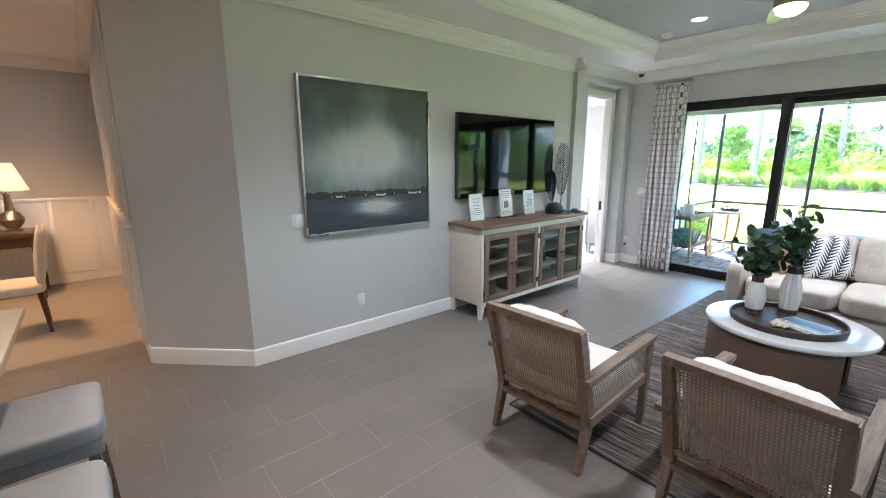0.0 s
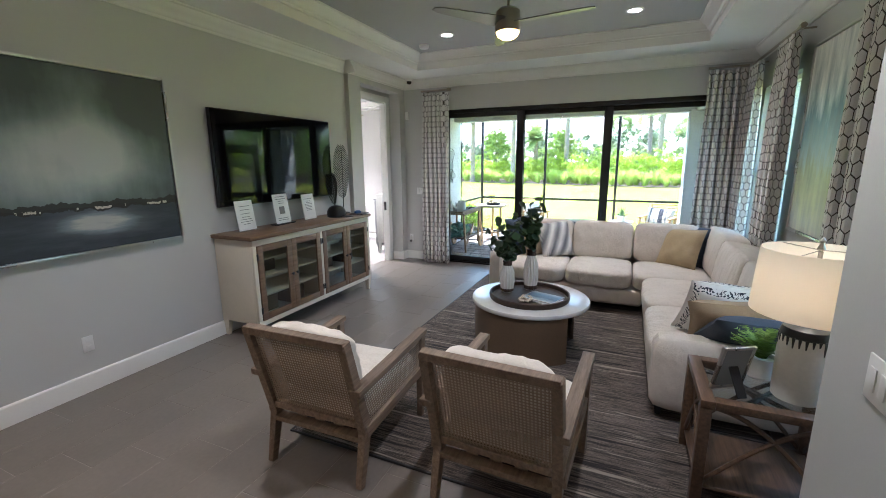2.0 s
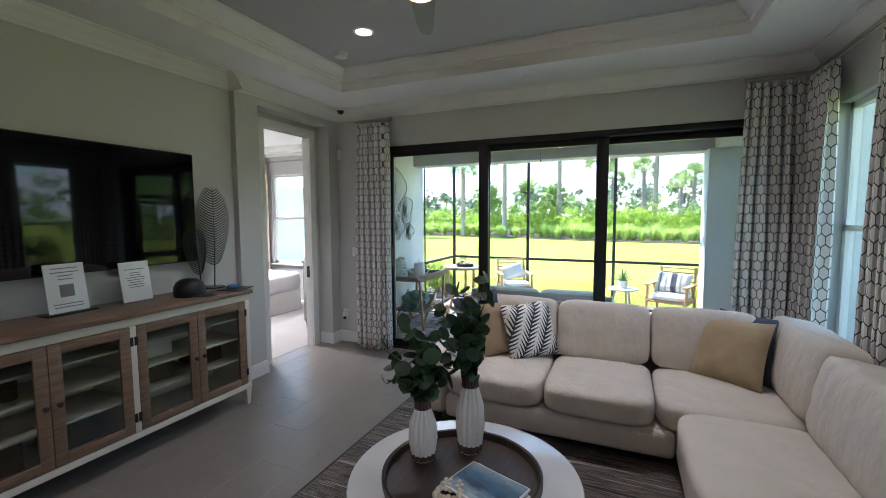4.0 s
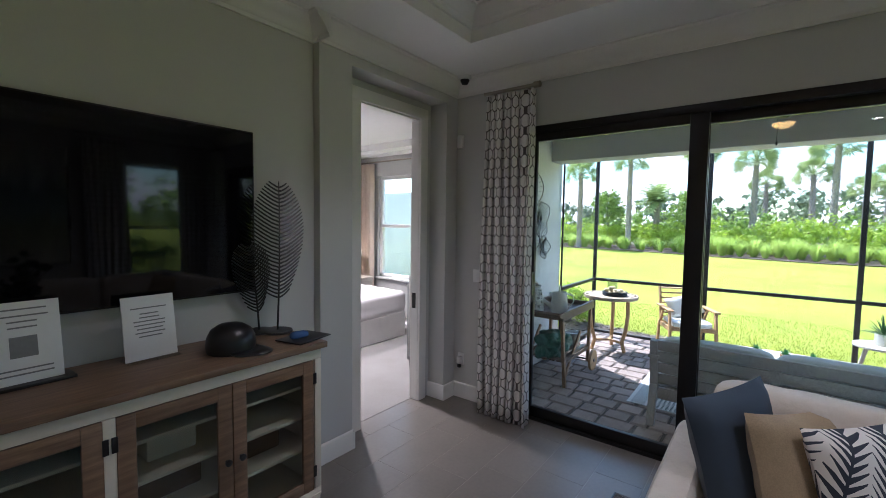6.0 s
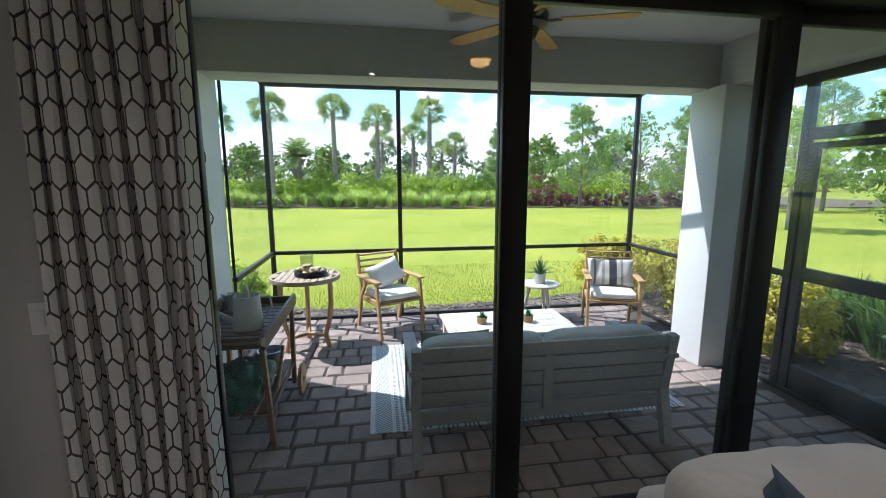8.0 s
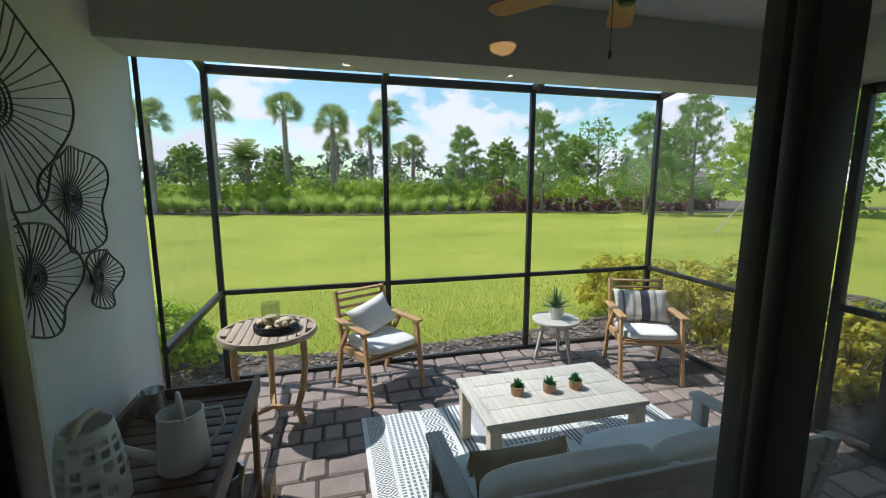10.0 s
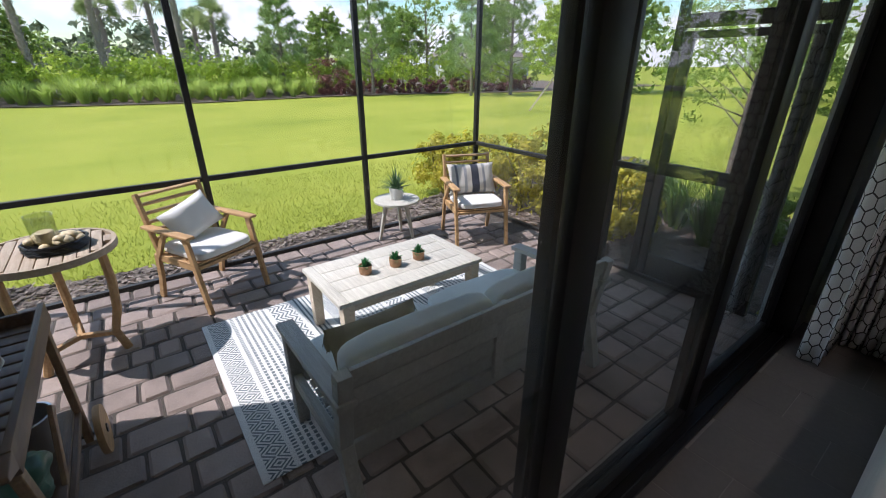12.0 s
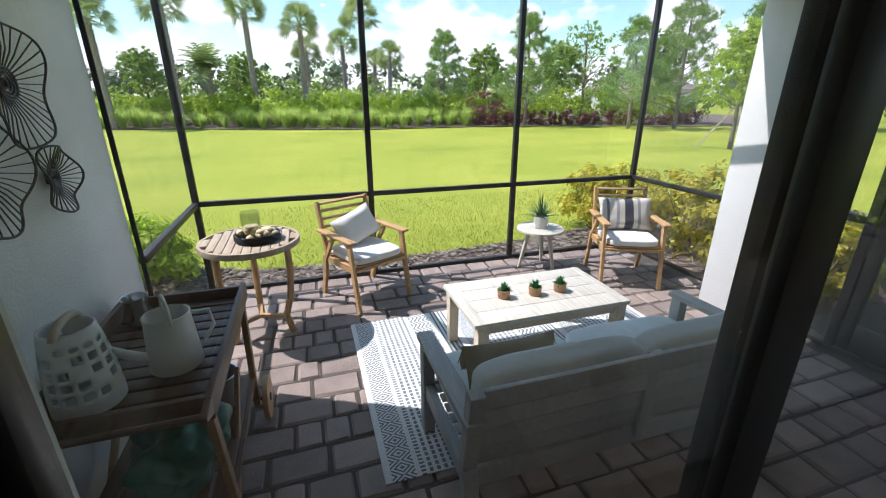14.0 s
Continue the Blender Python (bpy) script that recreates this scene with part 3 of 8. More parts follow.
bm = bm_new()
stile(bm, (6.82, 2.992, 0), (6.925, 3.023, 2.443))
stile(bm, (6.82, -0.72, 0), (6.98, -0.665, 2.443))
stile(bm, (6.82, -0.665, 2.385), (6.98, 2.991, 2.443))
box(bm, (6.82, -0.665, -0.002), (7.0, 2.991, 0.022), 0.003)
for x in (6.846, 6.901, 6.956):
    box(bm, (x, -0.665, 0.0225), (x + 0.008, 2.991, 0.04))
door_frame = setting("door_2", bm, BRONZE, "dark bronze frame and track of the patio sliding doors", "sliding door")
for k, (y0, y1, x) in enumerate(((1.772, 2.99, 6.85), (0.553, 1.878, 6.905), (-0.68, 0.672, 6.96))):
    bm = bm_new()
    t = 0.02
    stile(bm, (x - t, y0, 0.042), (x + t, y0 + 0.108, 2.395))
    e1 = 0.026 if k == 0 else 0.108
    stile(bm, (x - t, y1 - e1, 0.042), (x + t, y1, 2.395))
    box(bm, (x - t, y0 + 0.108, 2.32), (x + t, y1 - e1, 2.395), 0.004)
    box(bm, (x - t, y0 + 0.108, 0.042), (x + t, y1 - e1, 0.115), 0.004)
    leaf = setting("door_%d" % (k + 3), bm, BRONZE, "dark bronze sliding door leaf with clear glass", "sliding door")
    pane = part("pane", box(bm_new(), (x - 0.004, y0 + 0.08, 0.11), (x + 0.004, y1 - 0.02, 2.325)), GLASS, leaf, "clear glass pane")
    pane.visible_shadow = False
    if k == 0:
        bm = bm_new()
        box(bm, (x - 0.05, 2.965, 1.0), (x - 0.021, 2.985, 1.25), 0.005)
        part("pull_handle", bm, BLACK, leaf, "black pull handle")

# south windows
for k, (x0, x1) in enumerate(((2.55, 3.55), (5.35, 6.5))):
    bm = bm_new()
    for a, b in (((x0, 0.6), (x0 + 0.05, 2.44)), ((x1 - 0.05, 0.6), (x1, 2.44)), ((x0, 0.6), (x1, 0.65)), ((x0, 2.39), (x1, 2.44)), ((x0, 1.5), (x1, 1.54))):
        box(bm, (a[0], -1.17, a[1]), (b[0], -1.12, b[1]))
    w = setting("window_%d" % (k + 1), bm, TRIM, "white framed single-hung window behind curtains", "window")
    g = part("pane", box(bm_new(), (x0 + 0.02, -1.148, 0.62), (x1 - 0.02, -1.142, 2.42)), GLASS, w)
    g.visible_shadow = False
bm = bm_new()
for a, b in (((6.06, 0.66), (6.12, 2.46)), ((6.96, 0.66), (7.02, 2.46)), ((6.06, 0.66), (7.02, 0.72)), ((6.06, 2.4), (7.02, 2.46)), ((6.06, 1.55), (7.02, 1.61))):
    box(bm, (8.99, a[0], a[1]), (9.05, b[0], b[1]), 0.004)
box(bm, (8.9, 6.02, 0.63), (8.99, 7.06, 0.66), 0.004)
w = setting("window_3", bm, TRIM, "white sash window of the bedroom", "window")
g = part("pane", box(bm_new(), (9.015, 6.1, 0.7), (9.021, 6.98, 2.42)), GLASS, w)
g.visible_shadow = False

slab("neighbour_wall", (12.6, 6.6, -0.3), (12.85, 18.0, 2.5), STUCCO, "white stucco wall of the house next door", 0.01, "wall")

# ---- patio ----
slab("patio_bed", (7.021, -1.03, -0.2), (10.49, 3.66, GY - 0.012), SAND, "dark joint sand under the paving", category="paving bed")
slab("patio_wall", (6.99, 3.63, -0.2), (9.045, 3.81, 2.8), STUCCO, "white stucco side wall of the covered patio", 0.01, "wall")
slab("patio_column", (8.50, -0.93, -0.1), (8.90, -0.54, 2.44), STUCCO, "white stucco column of the patio", 0.012, "column")
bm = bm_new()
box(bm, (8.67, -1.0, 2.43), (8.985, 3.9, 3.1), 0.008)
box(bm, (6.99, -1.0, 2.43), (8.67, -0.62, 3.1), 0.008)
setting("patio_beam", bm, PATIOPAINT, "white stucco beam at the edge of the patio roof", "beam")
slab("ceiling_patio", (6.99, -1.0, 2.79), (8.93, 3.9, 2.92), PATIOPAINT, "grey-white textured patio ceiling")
slab("wall_outer", (6.99, -1.6, -0.2), (7.03, -0.72, CH), STUCCO, "white stucco outer wall of the house")
slab("roof", (-5.3, -1.5, 3.4), (9.2, 8.4, 3.5), STUCCO, "plain flat roof slab closing the house")

# screen cage
cage = thing("screen_cage", "dark bronze aluminium frame with insect screens round the patio", "screen enclosure")
PX, PYS, PZ = 10.445, (3.61, 2.088, 0.555, -1.01), 0.785
for y in PYS:
    part("post", box(bm_new(), (PX - 0.025, y - 0.025, GY), (PX + 0.025, y + 0.025, 2.77), 0.003), SCREENFR, cage)
part("header", box(bm_new(), (PX - 0.028, -1.035, 2.695), (PX + 0.028, 3.635, 2.765), 0.003), SCREENFR, cage)
part("rail", box(bm_new(), (PX - 0.022, -0.985, PZ - 0.022), (PX + 0.022, 3.585, PZ + 0.022), 0.003), SCREENFR, cage)
part("sill_rail", box(bm_new(), (PX - 0.024, -0.985, GY), (PX + 0.024, 3.585, GY + 0.035), 0.003), SCREENFR, cage)
for y in (PYS[0], PYS[3]):
    part("side_rail", box(bm_new(), (9.055, y - 0.022, PZ - 0.022), (PX - 0.026, y + 0.022, PZ + 0.022), 0.003), SCREENFR, cage)
    part("side_sill", box(bm_new(), (9.055, y - 0.022, GY), (PX - 0.026, y + 0.022, GY + 0.035), 0.003), SCREENFR, cage)
    part("side_header", beam(bm_new(), (PX, y, 2.73), (8.99, y, 3.02), 0.05, 0.07), SCREENFR, cage)
for y in PYS[1:3]:
    part("roof_rafter", beam(bm_new(), (PX, y, 2.73), (8.99, y, 3.02), 0.05, 0.07), SCREENFR, cage)
part("ledger", box(bm_new(), (8.987, -1.02, 2.98), (9.035, 3.63, 3.06), 0.003), SCREENFR, cage)
part("wall_post", box(bm_new(), (9.05, PYS[3] - 0.03, GY), (9.1, PYS[3] + 0.03, 2.98), 0.003), SCREENFR, cage)
part("wall_channel", box(bm_new(), (9.047, PYS[0] - 0.012, GY), (9.06, PYS[0] + 0.012, 3.0), 0.002), SCREENFR, cage)


def sheet(name, pts, material, parent):
    bm = bm_new()
    bm.faces.new([bm.verts.new(p) for p in pts])
    ob = part(name, bm, material, parent)
    ob.visible_shadow = False
    return ob


for y0, y1 in zip(PYS, PYS[1:]):
    for z0, z1 in ((0.0, PZ - 0.02), (PZ + 0.02, 2.7)):
        sheet("screen_panel", [(PX, y0 - 0.025, z0), (PX, y1 + 0.025, z0), (PX, y1 + 0.025, z1), (PX, y0 - 0.025, z1)], SCREEN, cage)
for y in (PYS[0], PYS[3]):
    for z0, z1 in ((0.0, PZ - 0.02), (PZ + 0.02, 2.66)):
        sheet("screen_panel", [(9.06, y, z0), (PX - 0.025, y, z0), (PX - 0.025, y, z1), (9.06, y, z1)], SIDESCREEN, cage)
# south side with the screen door
sd = thing("screen_door", "dark bronze screen door with kick plate and lever handle", "door", (7.14, -0.9, GY))
for nm, lo, hi in (("post", (1.25, -0.03, 0), (1.31, 0.03, 2.5)), ("jamb", (0.9, -0.03, 0), (0.96, 0.03, 2.5)), ("jamb", (0.0, -0.03, 0), (0.05, 0.03, 2.5)), ("head_rail", (0.05, -0.025, 2.42), (1.25, 0.025, 2.5)),
                   ("stile", (0.06, -0.02, 0.03), (0.12, 0.02, 1.98)), ("stile", (0.82, -0.02, 0.03), (0.89, 0.02, 1.98)), ("top_rail", (0.12, -0.02, 1.93), (0.82, 0.02, 1.98)), ("transom", (0.05, -0.025, 2.0), (0.9, 0.025, 2.09)),
                   ("mid_rail", (0.12, -0.02, 0.93), (0.82, 0.02, 1.03)), ("kick_plate", (0.12, -0.012, 0.03), (0.82, 0.012, 0.24)), ("rail", (0.96, -0.02, 0.93), (1.25, 0.02, 0.98)), ("sill", (0.05, -0.03, 0), (1.25, 0.03, 0.03))):
    part(nm, box(bm_new(), lo, hi, 0.003), SCREENFR, sd)
bm = bm_new()
tube(bm, [(0.17, 0.03, 0.93), (0.17, 0.075, 0.93), (0.17, 0.075, 1.15), (0.17, 0.03, 1.15)], 0.01)
part("handle", bm, BLACK, sd, "black pull handle")
for x0, x1, z0, z1 in ((0.12, 0.82, 0.24, 0.93), (0.12, 0.82, 1.03, 1.93), (0.96, 1.25, 0.03, 0.93), (0.96, 1.25, 0.98, 2.42), (0.05, 0.9, 2.09, 2.42)):
    sheet("screen_panel", [(x0, 0, z0), (x1, 0, z0), (x1, 0, z1), (x0, 0, z1)], SIDESCREEN, sd)

# ---- garden ground ----
def lawn_mat():
    m, n, l, p = nodes_of("lawn")
    v = coords(n, l)
    a = noise_tex(n, l, v, 0.22, 6, 0.6)
    b = noise_tex(n, l, v, 34, 4)
    mow = noise_tex(n, l, coords(n, l, (0.9, 0.05, 1)), 1.0, 2)
    f = mathn(n, l, "ADD", mathn(n, l, "MULTIPLY", a, 0.4), mathn(n, l, "ADD", mathn(n, l, "MULTIPLY", b, 0.4), mathn(n, l, "MULTIPLY", mow, 0.2)))
    l.new(ramp_of(n, l, f, [(0.34, (0.19, 0.245, 0.03)), (0.5, (0.305, 0.35, 0.045)), (0.66, (0.44, 0.43, 0.075))]), p.inputs["Base Color"])
    p.inputs["Roughness"].default_value = 0.9
    p.inputs["Specular IOR Level"].default_value = 0.15
    bump_to(n, l, p, b, 0.6, 0.03)
    return m


GZ = -0.15
LAWN = lawn_mat()
slab("ground", (7.0, -400, -0.5), (900, 400, GZ), LAWN, "bright mown lawn reaching to the planting", category="lawn")
slab("ground_side", (-200, -400, -0.5), (7.0, -1.22, GZ), LAWN, "grass beside the house", category="lawn")
MULCH = plain("bark_mulch", (0.16, 0.12, 0.095), 0.95, var=0.45, big=14, fine=60, bump=1.0, dist=0.03)


def mulch_bed(name, outline, label, n, seed, z=GZ):
    """A low bed of bark with loose chips lying on it."""
    bm = bm_new()
    top = [bm.verts.new((x, y, z + 0.03)) for x, y in outline]
    low = [bm.verts.new((x, y, z - 0.05)) for x, y in outline]
    bm.faces.new(top)
    k = len(outline)
    for i in range(k):
        bm.faces.new((low[i], low[(i + 1) % k], top[(i + 1) % k], top[i]))
    setting(name, bm, MULCH, label, "mulch bed")
    rnd = random.Random(seed)
    x0, x1 = min(p[0] for p in outline), max(p[0] for p in outline)
    y0, y1 = min(p[1] for p in outline), max(p[1] for p in outline)
    vs, fs = [], []
    for _ in range(n):
        x, y = rnd.uniform(x0, x1), rnd.uniform(y0, y1)
        inside = False
        for (ax, ay), (bx, by) in zip(outline, outline[1:] + outline[:1]):
            if (ay > y) != (by > y) and x < ax + (bx - ax) * (y - ay) / (by - ay):
                inside = not inside
        if not inside:
            continue
        a, w, ln = rnd.uniform(0, 6.28), rnd.uniform(0.006, 0.015), rnd.uniform(0.02, 0.05)
        c, s, zz = math.cos(a), math.sin(a), z + 0.031 + rnd.uniform(0, 0.015)
        i = len(vs)
        for dx, dy in ((-ln, -w), (ln, -w), (ln, w), (-ln, w)):
            vs.append((x + dx * c - dy * s, y + dx * s + dy * c, zz + rnd.uniform(-0.008, 0.016)))
        fs.append((i, i + 1, i + 2, i + 3))
    me = bpy.data.meshes.new("bark_chips")
    me.from_pydata(vs, [], fs)
    me.materials.append(CHIPS)
    tagged(new("bark_chips", me), "loose grey-brown bark chips on the bed", "mulch", kind="stuff")


CHIPS = foliage("bark_chip", (0.05, 0.038, 0.03), (0.34, 0.28, 0.23), 0.9, 0.0)
mulch_bed("bed_near", [(10.47, -6), (11.9, -6), (11.45, -2), (11.3, -0.8), (11.1, 0.2), (11.0, 1.3), (10.97, 2.5), (11.1, 3.4), (11.5, 4.3), (11.7, 6), (10.47, 6)], "bark mulch strip along the patio screen", 12000, 1)
mulch_bed("bed_south", [(7.15, -4.2), (10.45, -3.6), (10.47, -1.04), (7.15, -1.04)], "bark mulch bed beside the patio", 3000, 2)
mulch_bed("bed_north", [(9.06, 3.65), (10.47, 3.65), (10.47, 5.2), (9.18, 5.6)], "bark mulch bed by the stucco wall", 1200, 3)
bm = bm_new()
far_edge = [(28.0, -40), (28.5, -21), (31.2, -14), (32.2, -8), (31.7, -1), (33.0, 4), (35.0, 9), (36.0, 16), (38, 40)]
top = [bm.verts.new((x, y, GZ + 0.05)) for x, y in far_edge] + [bm.verts.new((x, y, GZ + 0.06)) for x, y in ((70, 40), (70, -40))]
bm.faces.new(top)
setting("bed_far", bm, MULCH, "mulch bed under the far planting", "mulch bed")


# ---- planting ----
def leaf_cloud(vs, fs, centre, radii, clumps, per, size, rnd, flat=0.0, droop=0.0):
    """Leaves gathered in clumps over an uneven crown."""
    for _ in range(clumps):
        while True:
            d = Vector((rnd.uniform(-1, 1), rnd.uniform(-1, 1), rnd.uniform(-1, 1)))
            if 0.2 < d.length < 1:
                break
        d = d.normalized() * rnd.uniform(0.45, 1.0)
        c = Vector(centre) + Vector((d.x * radii[0], d.y * radii[1], d.z * radii[2]))
        cr = 0.26 * max(radii) * rnd.uniform(0.6, 1.3)
        for _ in range(per):
            o = Vector((rnd.gauss(0, 0.5), rnd.gauss(0, 0.5), rnd.gauss(0, 0.38)))
            p = c + o * cr
            nrm = (o + d * 0.6 + Vector((rnd.uniform(-0.7, 0.7), rnd.uniform(-0.7, 0.7), rnd.uniform(-0.2, 1.0)))).normalized()
            a = nrm.orthogonal().normalized()
            a = Matrix.Rotation(rnd.uniform(0, 6.28), 3, nrm) @ a
            b = nrm.cross(a)
            s = size * rnd.uniform(0.6, 1.3)
            i = len(vs)
            vs += [tuple(p - a * s), tuple(p - b * s * 0.5), tuple(p + a * s - Vector((0, 0, droop * s))), tuple(p + b * s * 0.5)]
            fs.append((i, i + 1, i + 2, i + 3))


def leaf_mesh(name, vs, fs, material, parent=None):
    me = bpy.data.meshes.new(name)
    me.from_pydata(vs, [], fs)
    me.materials.append(material)
    ob = new(name, me)
    if parent is not None:
        ob.parent = parent
    return ob


BARK = plain("grey_bark", (0.20, 0.17, 0.14), 0.95, var=0.35, big=5, fine=30, bump=0.8, dist=0.02)
PALMBARK = plain("palm_bark", (0.34, 0.30, 0.26), 0.95, var=0.3, big=6, fine=25, bump=0.9, dist=0.03)
G_HEDGE = foliage("hedge_leaf", (0.27, 0.40, 0.025), (0.58, 0.72, 0.08), 0.5, 0.55)
G_GRASS = foliage("fountain_grass", (0.32, 0.46, 0.07), (0.64, 0.76, 0.22), 0.6, 0.6)
G_TREE = foliage("tree_leaf", (0.16, 0.27, 0.04), (0.42, 0.57, 0.12))
G_PALM = foliage("palm_frond", (0.19, 0.27, 0.08), (0.46, 0.55, 0.22))
G_PINE = foliage("pine_needle", (0.16, 0.28, 0.06), (0.44, 0.60, 0.18))
G_RED = foliage("red_leaf", (0.11, 0.035, 0.04), (0.32, 0.13, 0.115))
G_YEL = foliage("golden_leaf", (0.36, 0.34, 0.02), (0.80, 0.72, 0.09), 0.5, 0.5)
# distance haze is mixed into this greyer leaf colour
G_FAR = foliage("hazed_far_leaf", (0.12, 0.17, 0.09), (0.26, 0.32, 0.17))
G_DARK = foliage("dark_leaf", (0.06, 0.13, 0.02), (0.22, 0.36, 0.06))
EX, EY, EZ = 6.3, 2.6, 1.7


def fan_palm(x, y, h, seed, crown=1.5, date=False):
    rnd = random.Random(seed)
    t = thing("palm_tree", "tall cabbage palm with a round fan-leaved crown" if not date else "short palm with long arching feather leaves", "palm", (x, y, GZ), 0, "garden palms")
    lean = rnd.uniform(-0.25, 0.25)
    part("trunk", tube(bm_new(), [(lean * f * f, 0.3 * lean * f, h * f) for f in (0, 0.2, 0.4, 0.6, 0.8, 1.0)], 0.2, 12, r2=0.15), PALMBARK, t)
    vs, fs = [], []
    for k in range(150):
        f, a = 0.25 + 0.74 * k / 150, k * 2.4
        r = 0.2 - 0.05 * f
        c, s = math.cos(a), math.sin(a)
        q = Vector((lean * f * f + c * r, 0.3 * lean * f + s * r, h * f))
        i = len(vs)
        vs += [tuple(q + Vector((-s * 0.07, c * 0.07, 0))), tuple(q + Vector((s * 0.07, -c * 0.07, 0))), tuple(q + Vector((c * 0.12, s * 0.12, 0.2)))]
        fs.append((i, i + 1, i + 2))
    leaf_mesh("boots", vs, fs, PALMBARK, t)
    vs, fs = [], []
    top = Vector((lean, 0.3 * lean, h))
    n = 62 if not date else 40
    for k in range(n):
        a, el = rnd.uniform(0, 6.28), (rnd.uniform(-0.45, 1.4) if not date else rnd.uniform(0.0, 1.3))
        d = Vector((math.cos(a) * math.cos(el), math.sin(a) * math.cos(el), math.sin(el)))
        ln = crown * rnd.uniform(0.45, 0.6)
        side = Vector((-math.sin(a), math.cos(a), 0))
        if not date:
            side = Matrix.Rotation(rnd.uniform(-1.3, 1.3), 3, d) @ side
        up = side.cross(d) * -1
        if date:
            prev = top
            for q in range(1, 9):
                f = q / 8
                p = top + d * crown * 1.5 * f - Vector((0, 0, 0.62 * crown * f * f))
                for s in (-1, 1):
                    i = len(vs)
                    vs += [tuple(prev), tuple(p), tuple(p + side * s * 0.4 * crown * (1 - 0.6 * f) - Vector((0, 0, 0.12)) + d * 0.15)]
                    fs.append((i, i + 1, i + 2))
                prev = p
            continue
        i = len(vs)
        hub = top + d * ln
        vs += [tuple(top - side * 0.02), tuple(top + side * 0.02), tuple(hub + side * 0.02), tuple(hub - side * 0.02)]
        fs.append((i, i + 1, i + 2, i + 3))
        for q in range(11):
            b = -1.3 + 2.6 * q / 10
            dd = (d * math.cos(b) + side * math.sin(b)).normalized()
            l2 = crown * 0.5 * (0.75 + 0.25 * math.cos(b)) * rnd.uniform(0.85, 1.1)
            tip = hub + dd * l2 - Vector((0, 0, 0.15 * l2)) + up * 0.05
            w = side * math.cos(b) - d * math.sin(b)
            mid = hub + dd * l2 * 0.5 + up * 0.04
            i = len(vs)
            vs += [tuple(hub), tuple(mid - w * 0.036), tuple(tip), tuple(mid + w * 0.036)]
            fs.append((i, i + 1, i + 2, i + 3))
    leaf_mesh("crown", vs, fs, G_PALM, t)


def at(bearing, dist):
    return EX + dist, EY + dist * bearing


for k, (b, el, dist, date) in enumerate(((0.088, 0.182, 33, 0), (-0.01, 0.160, 33, 0), (-0.096, 0.122, 40, 0), (-0.134, 0.179, 32, 0), (-0.193, 0.100, 42, 0), (0.35, 0.151, 30, 0), (0.23, 0.178, 31, 0), (0.17, 0.088, 33, 1), (-0.16, 0.085, 48, 0), (-0.02, 0.105, 46, 0), (0.55, 0.16, 28, 0))):
    x, y = at(b, dist)
    top = el * dist * math.hypot(1, b) + EZ
    fan_palm(x, y, (top - 0.9 if not date else top - 1.2) - GZ, k, 1.6 if not date else 1.7, bool(date))


def branch_tree(x, y, h, kind, seed, label, spread=0.3, material=None, staked=False, density=1.0, leaf=0.0165):
    rnd = random.Random(seed)
    t = thing("tree", label, "tree", (x, y, GZ))
    bm = bm_new()
    base = 0.017 * h if kind == "pine" else 0.02 * h
    trunk = [(0.04 * h * math.sin(2 * f + seed) * f, 0.03 * h * math.cos(3 * f + seed) * f, 0.96 * h * f) for f in [i / 8 for i in range(9)]]
    tube(bm, trunk, base, 10, r2=0.012 * h * 0.3)
    vs, fs = [], []
    n = {"pine": 46, "oak": 34, "bare": 60}[kind]
    for k in range(n):
        f = (0.14 if kind == "pine" else 0.34) + (0.84 if kind == "pine" else 0.6) * (k + rnd.random()) / n
        f = min(f, 0.985)
        q = f * 8
        i = min(int(q), 7)
        p = Vector(trunk[i]).lerp(Vector(trunk[i + 1]), q - i)
        a = k * 2.4 + rnd.uniform(-0.4, 0.4)
        if kind == "pine":
            ln = spread * h * (1.05 - f) ** 0.75 * rnd.uniform(0.65, 1.15) + 0.03 * h
            rise = rnd.uniform(0.15, 0.75)
        else:
            ln = spread * h * math.sin(math.pi * min(1, 0.25 + 0.75 * f)) * rnd.uniform(0.6, 1.2) + 0.05 * h
            rise = rnd.uniform(0.3, 1.0)
        d = Vector((math.cos(a), math.sin(a), rise)).normalized()
        e = p + d * ln
        tube(bm, [p, p.lerp(e, 0.5) + Vector((0, 0, 0.03 * ln)), e], 0.006 * h * (1.1 - f), 5, r2=0.002 * h * 0.5)
        if kind == "pine":
            for c in range(10):
                g = rnd.uniform(0.35, 1.05) ** 0.6
                o = p.lerp(e, g) + Vector((rnd.gauss(0, 1), rnd.gauss(0, 1), rnd.gauss(0, 0.6))) * 0.05 * h * 0.5
                for _ in range(26):
                    nd = Vector((rnd.gauss(0, 1), rnd.gauss(0, 1), rnd.gauss(0.5, 0.8))).normalized()
                    w = nd.orthogonal().normalized() * 0.017
                    l2 = rnd.uniform(0.2, 0.4)
                    i2 = len(vs)
                    vs += [tuple(o - w), tuple(o + w), tuple(o + nd * l2 + w * 0.4)]
                    fs.append((i2, i2 + 1, i2 + 2))
        else:
            cl = 2 if kind == "bare" else 9
            leaf_cloud(vs, fs, e, (0.12 * h,) * 3, int(cl * density), 16 if kind == "bare" else 34, 0.014 * h if kind == "bare" else leaf * h, rnd)
    part("trunk", bm, BARK, t)
    leaf_mesh("crown", vs, fs, material or (G_PINE if kind == "pine" else G_TREE), t)
    if staked:
        for k in range(3):
            a = 0.6 + 2.1 * k
            part("stake", beam(bm_new(), (0.1 * math.cos(a), 0.1 * math.sin(a), 1.5), (1.1 * math.cos(a), 1.1 * math.sin(a), 0), 0.07, 0.07), BLOND, t, "pale timber stake")


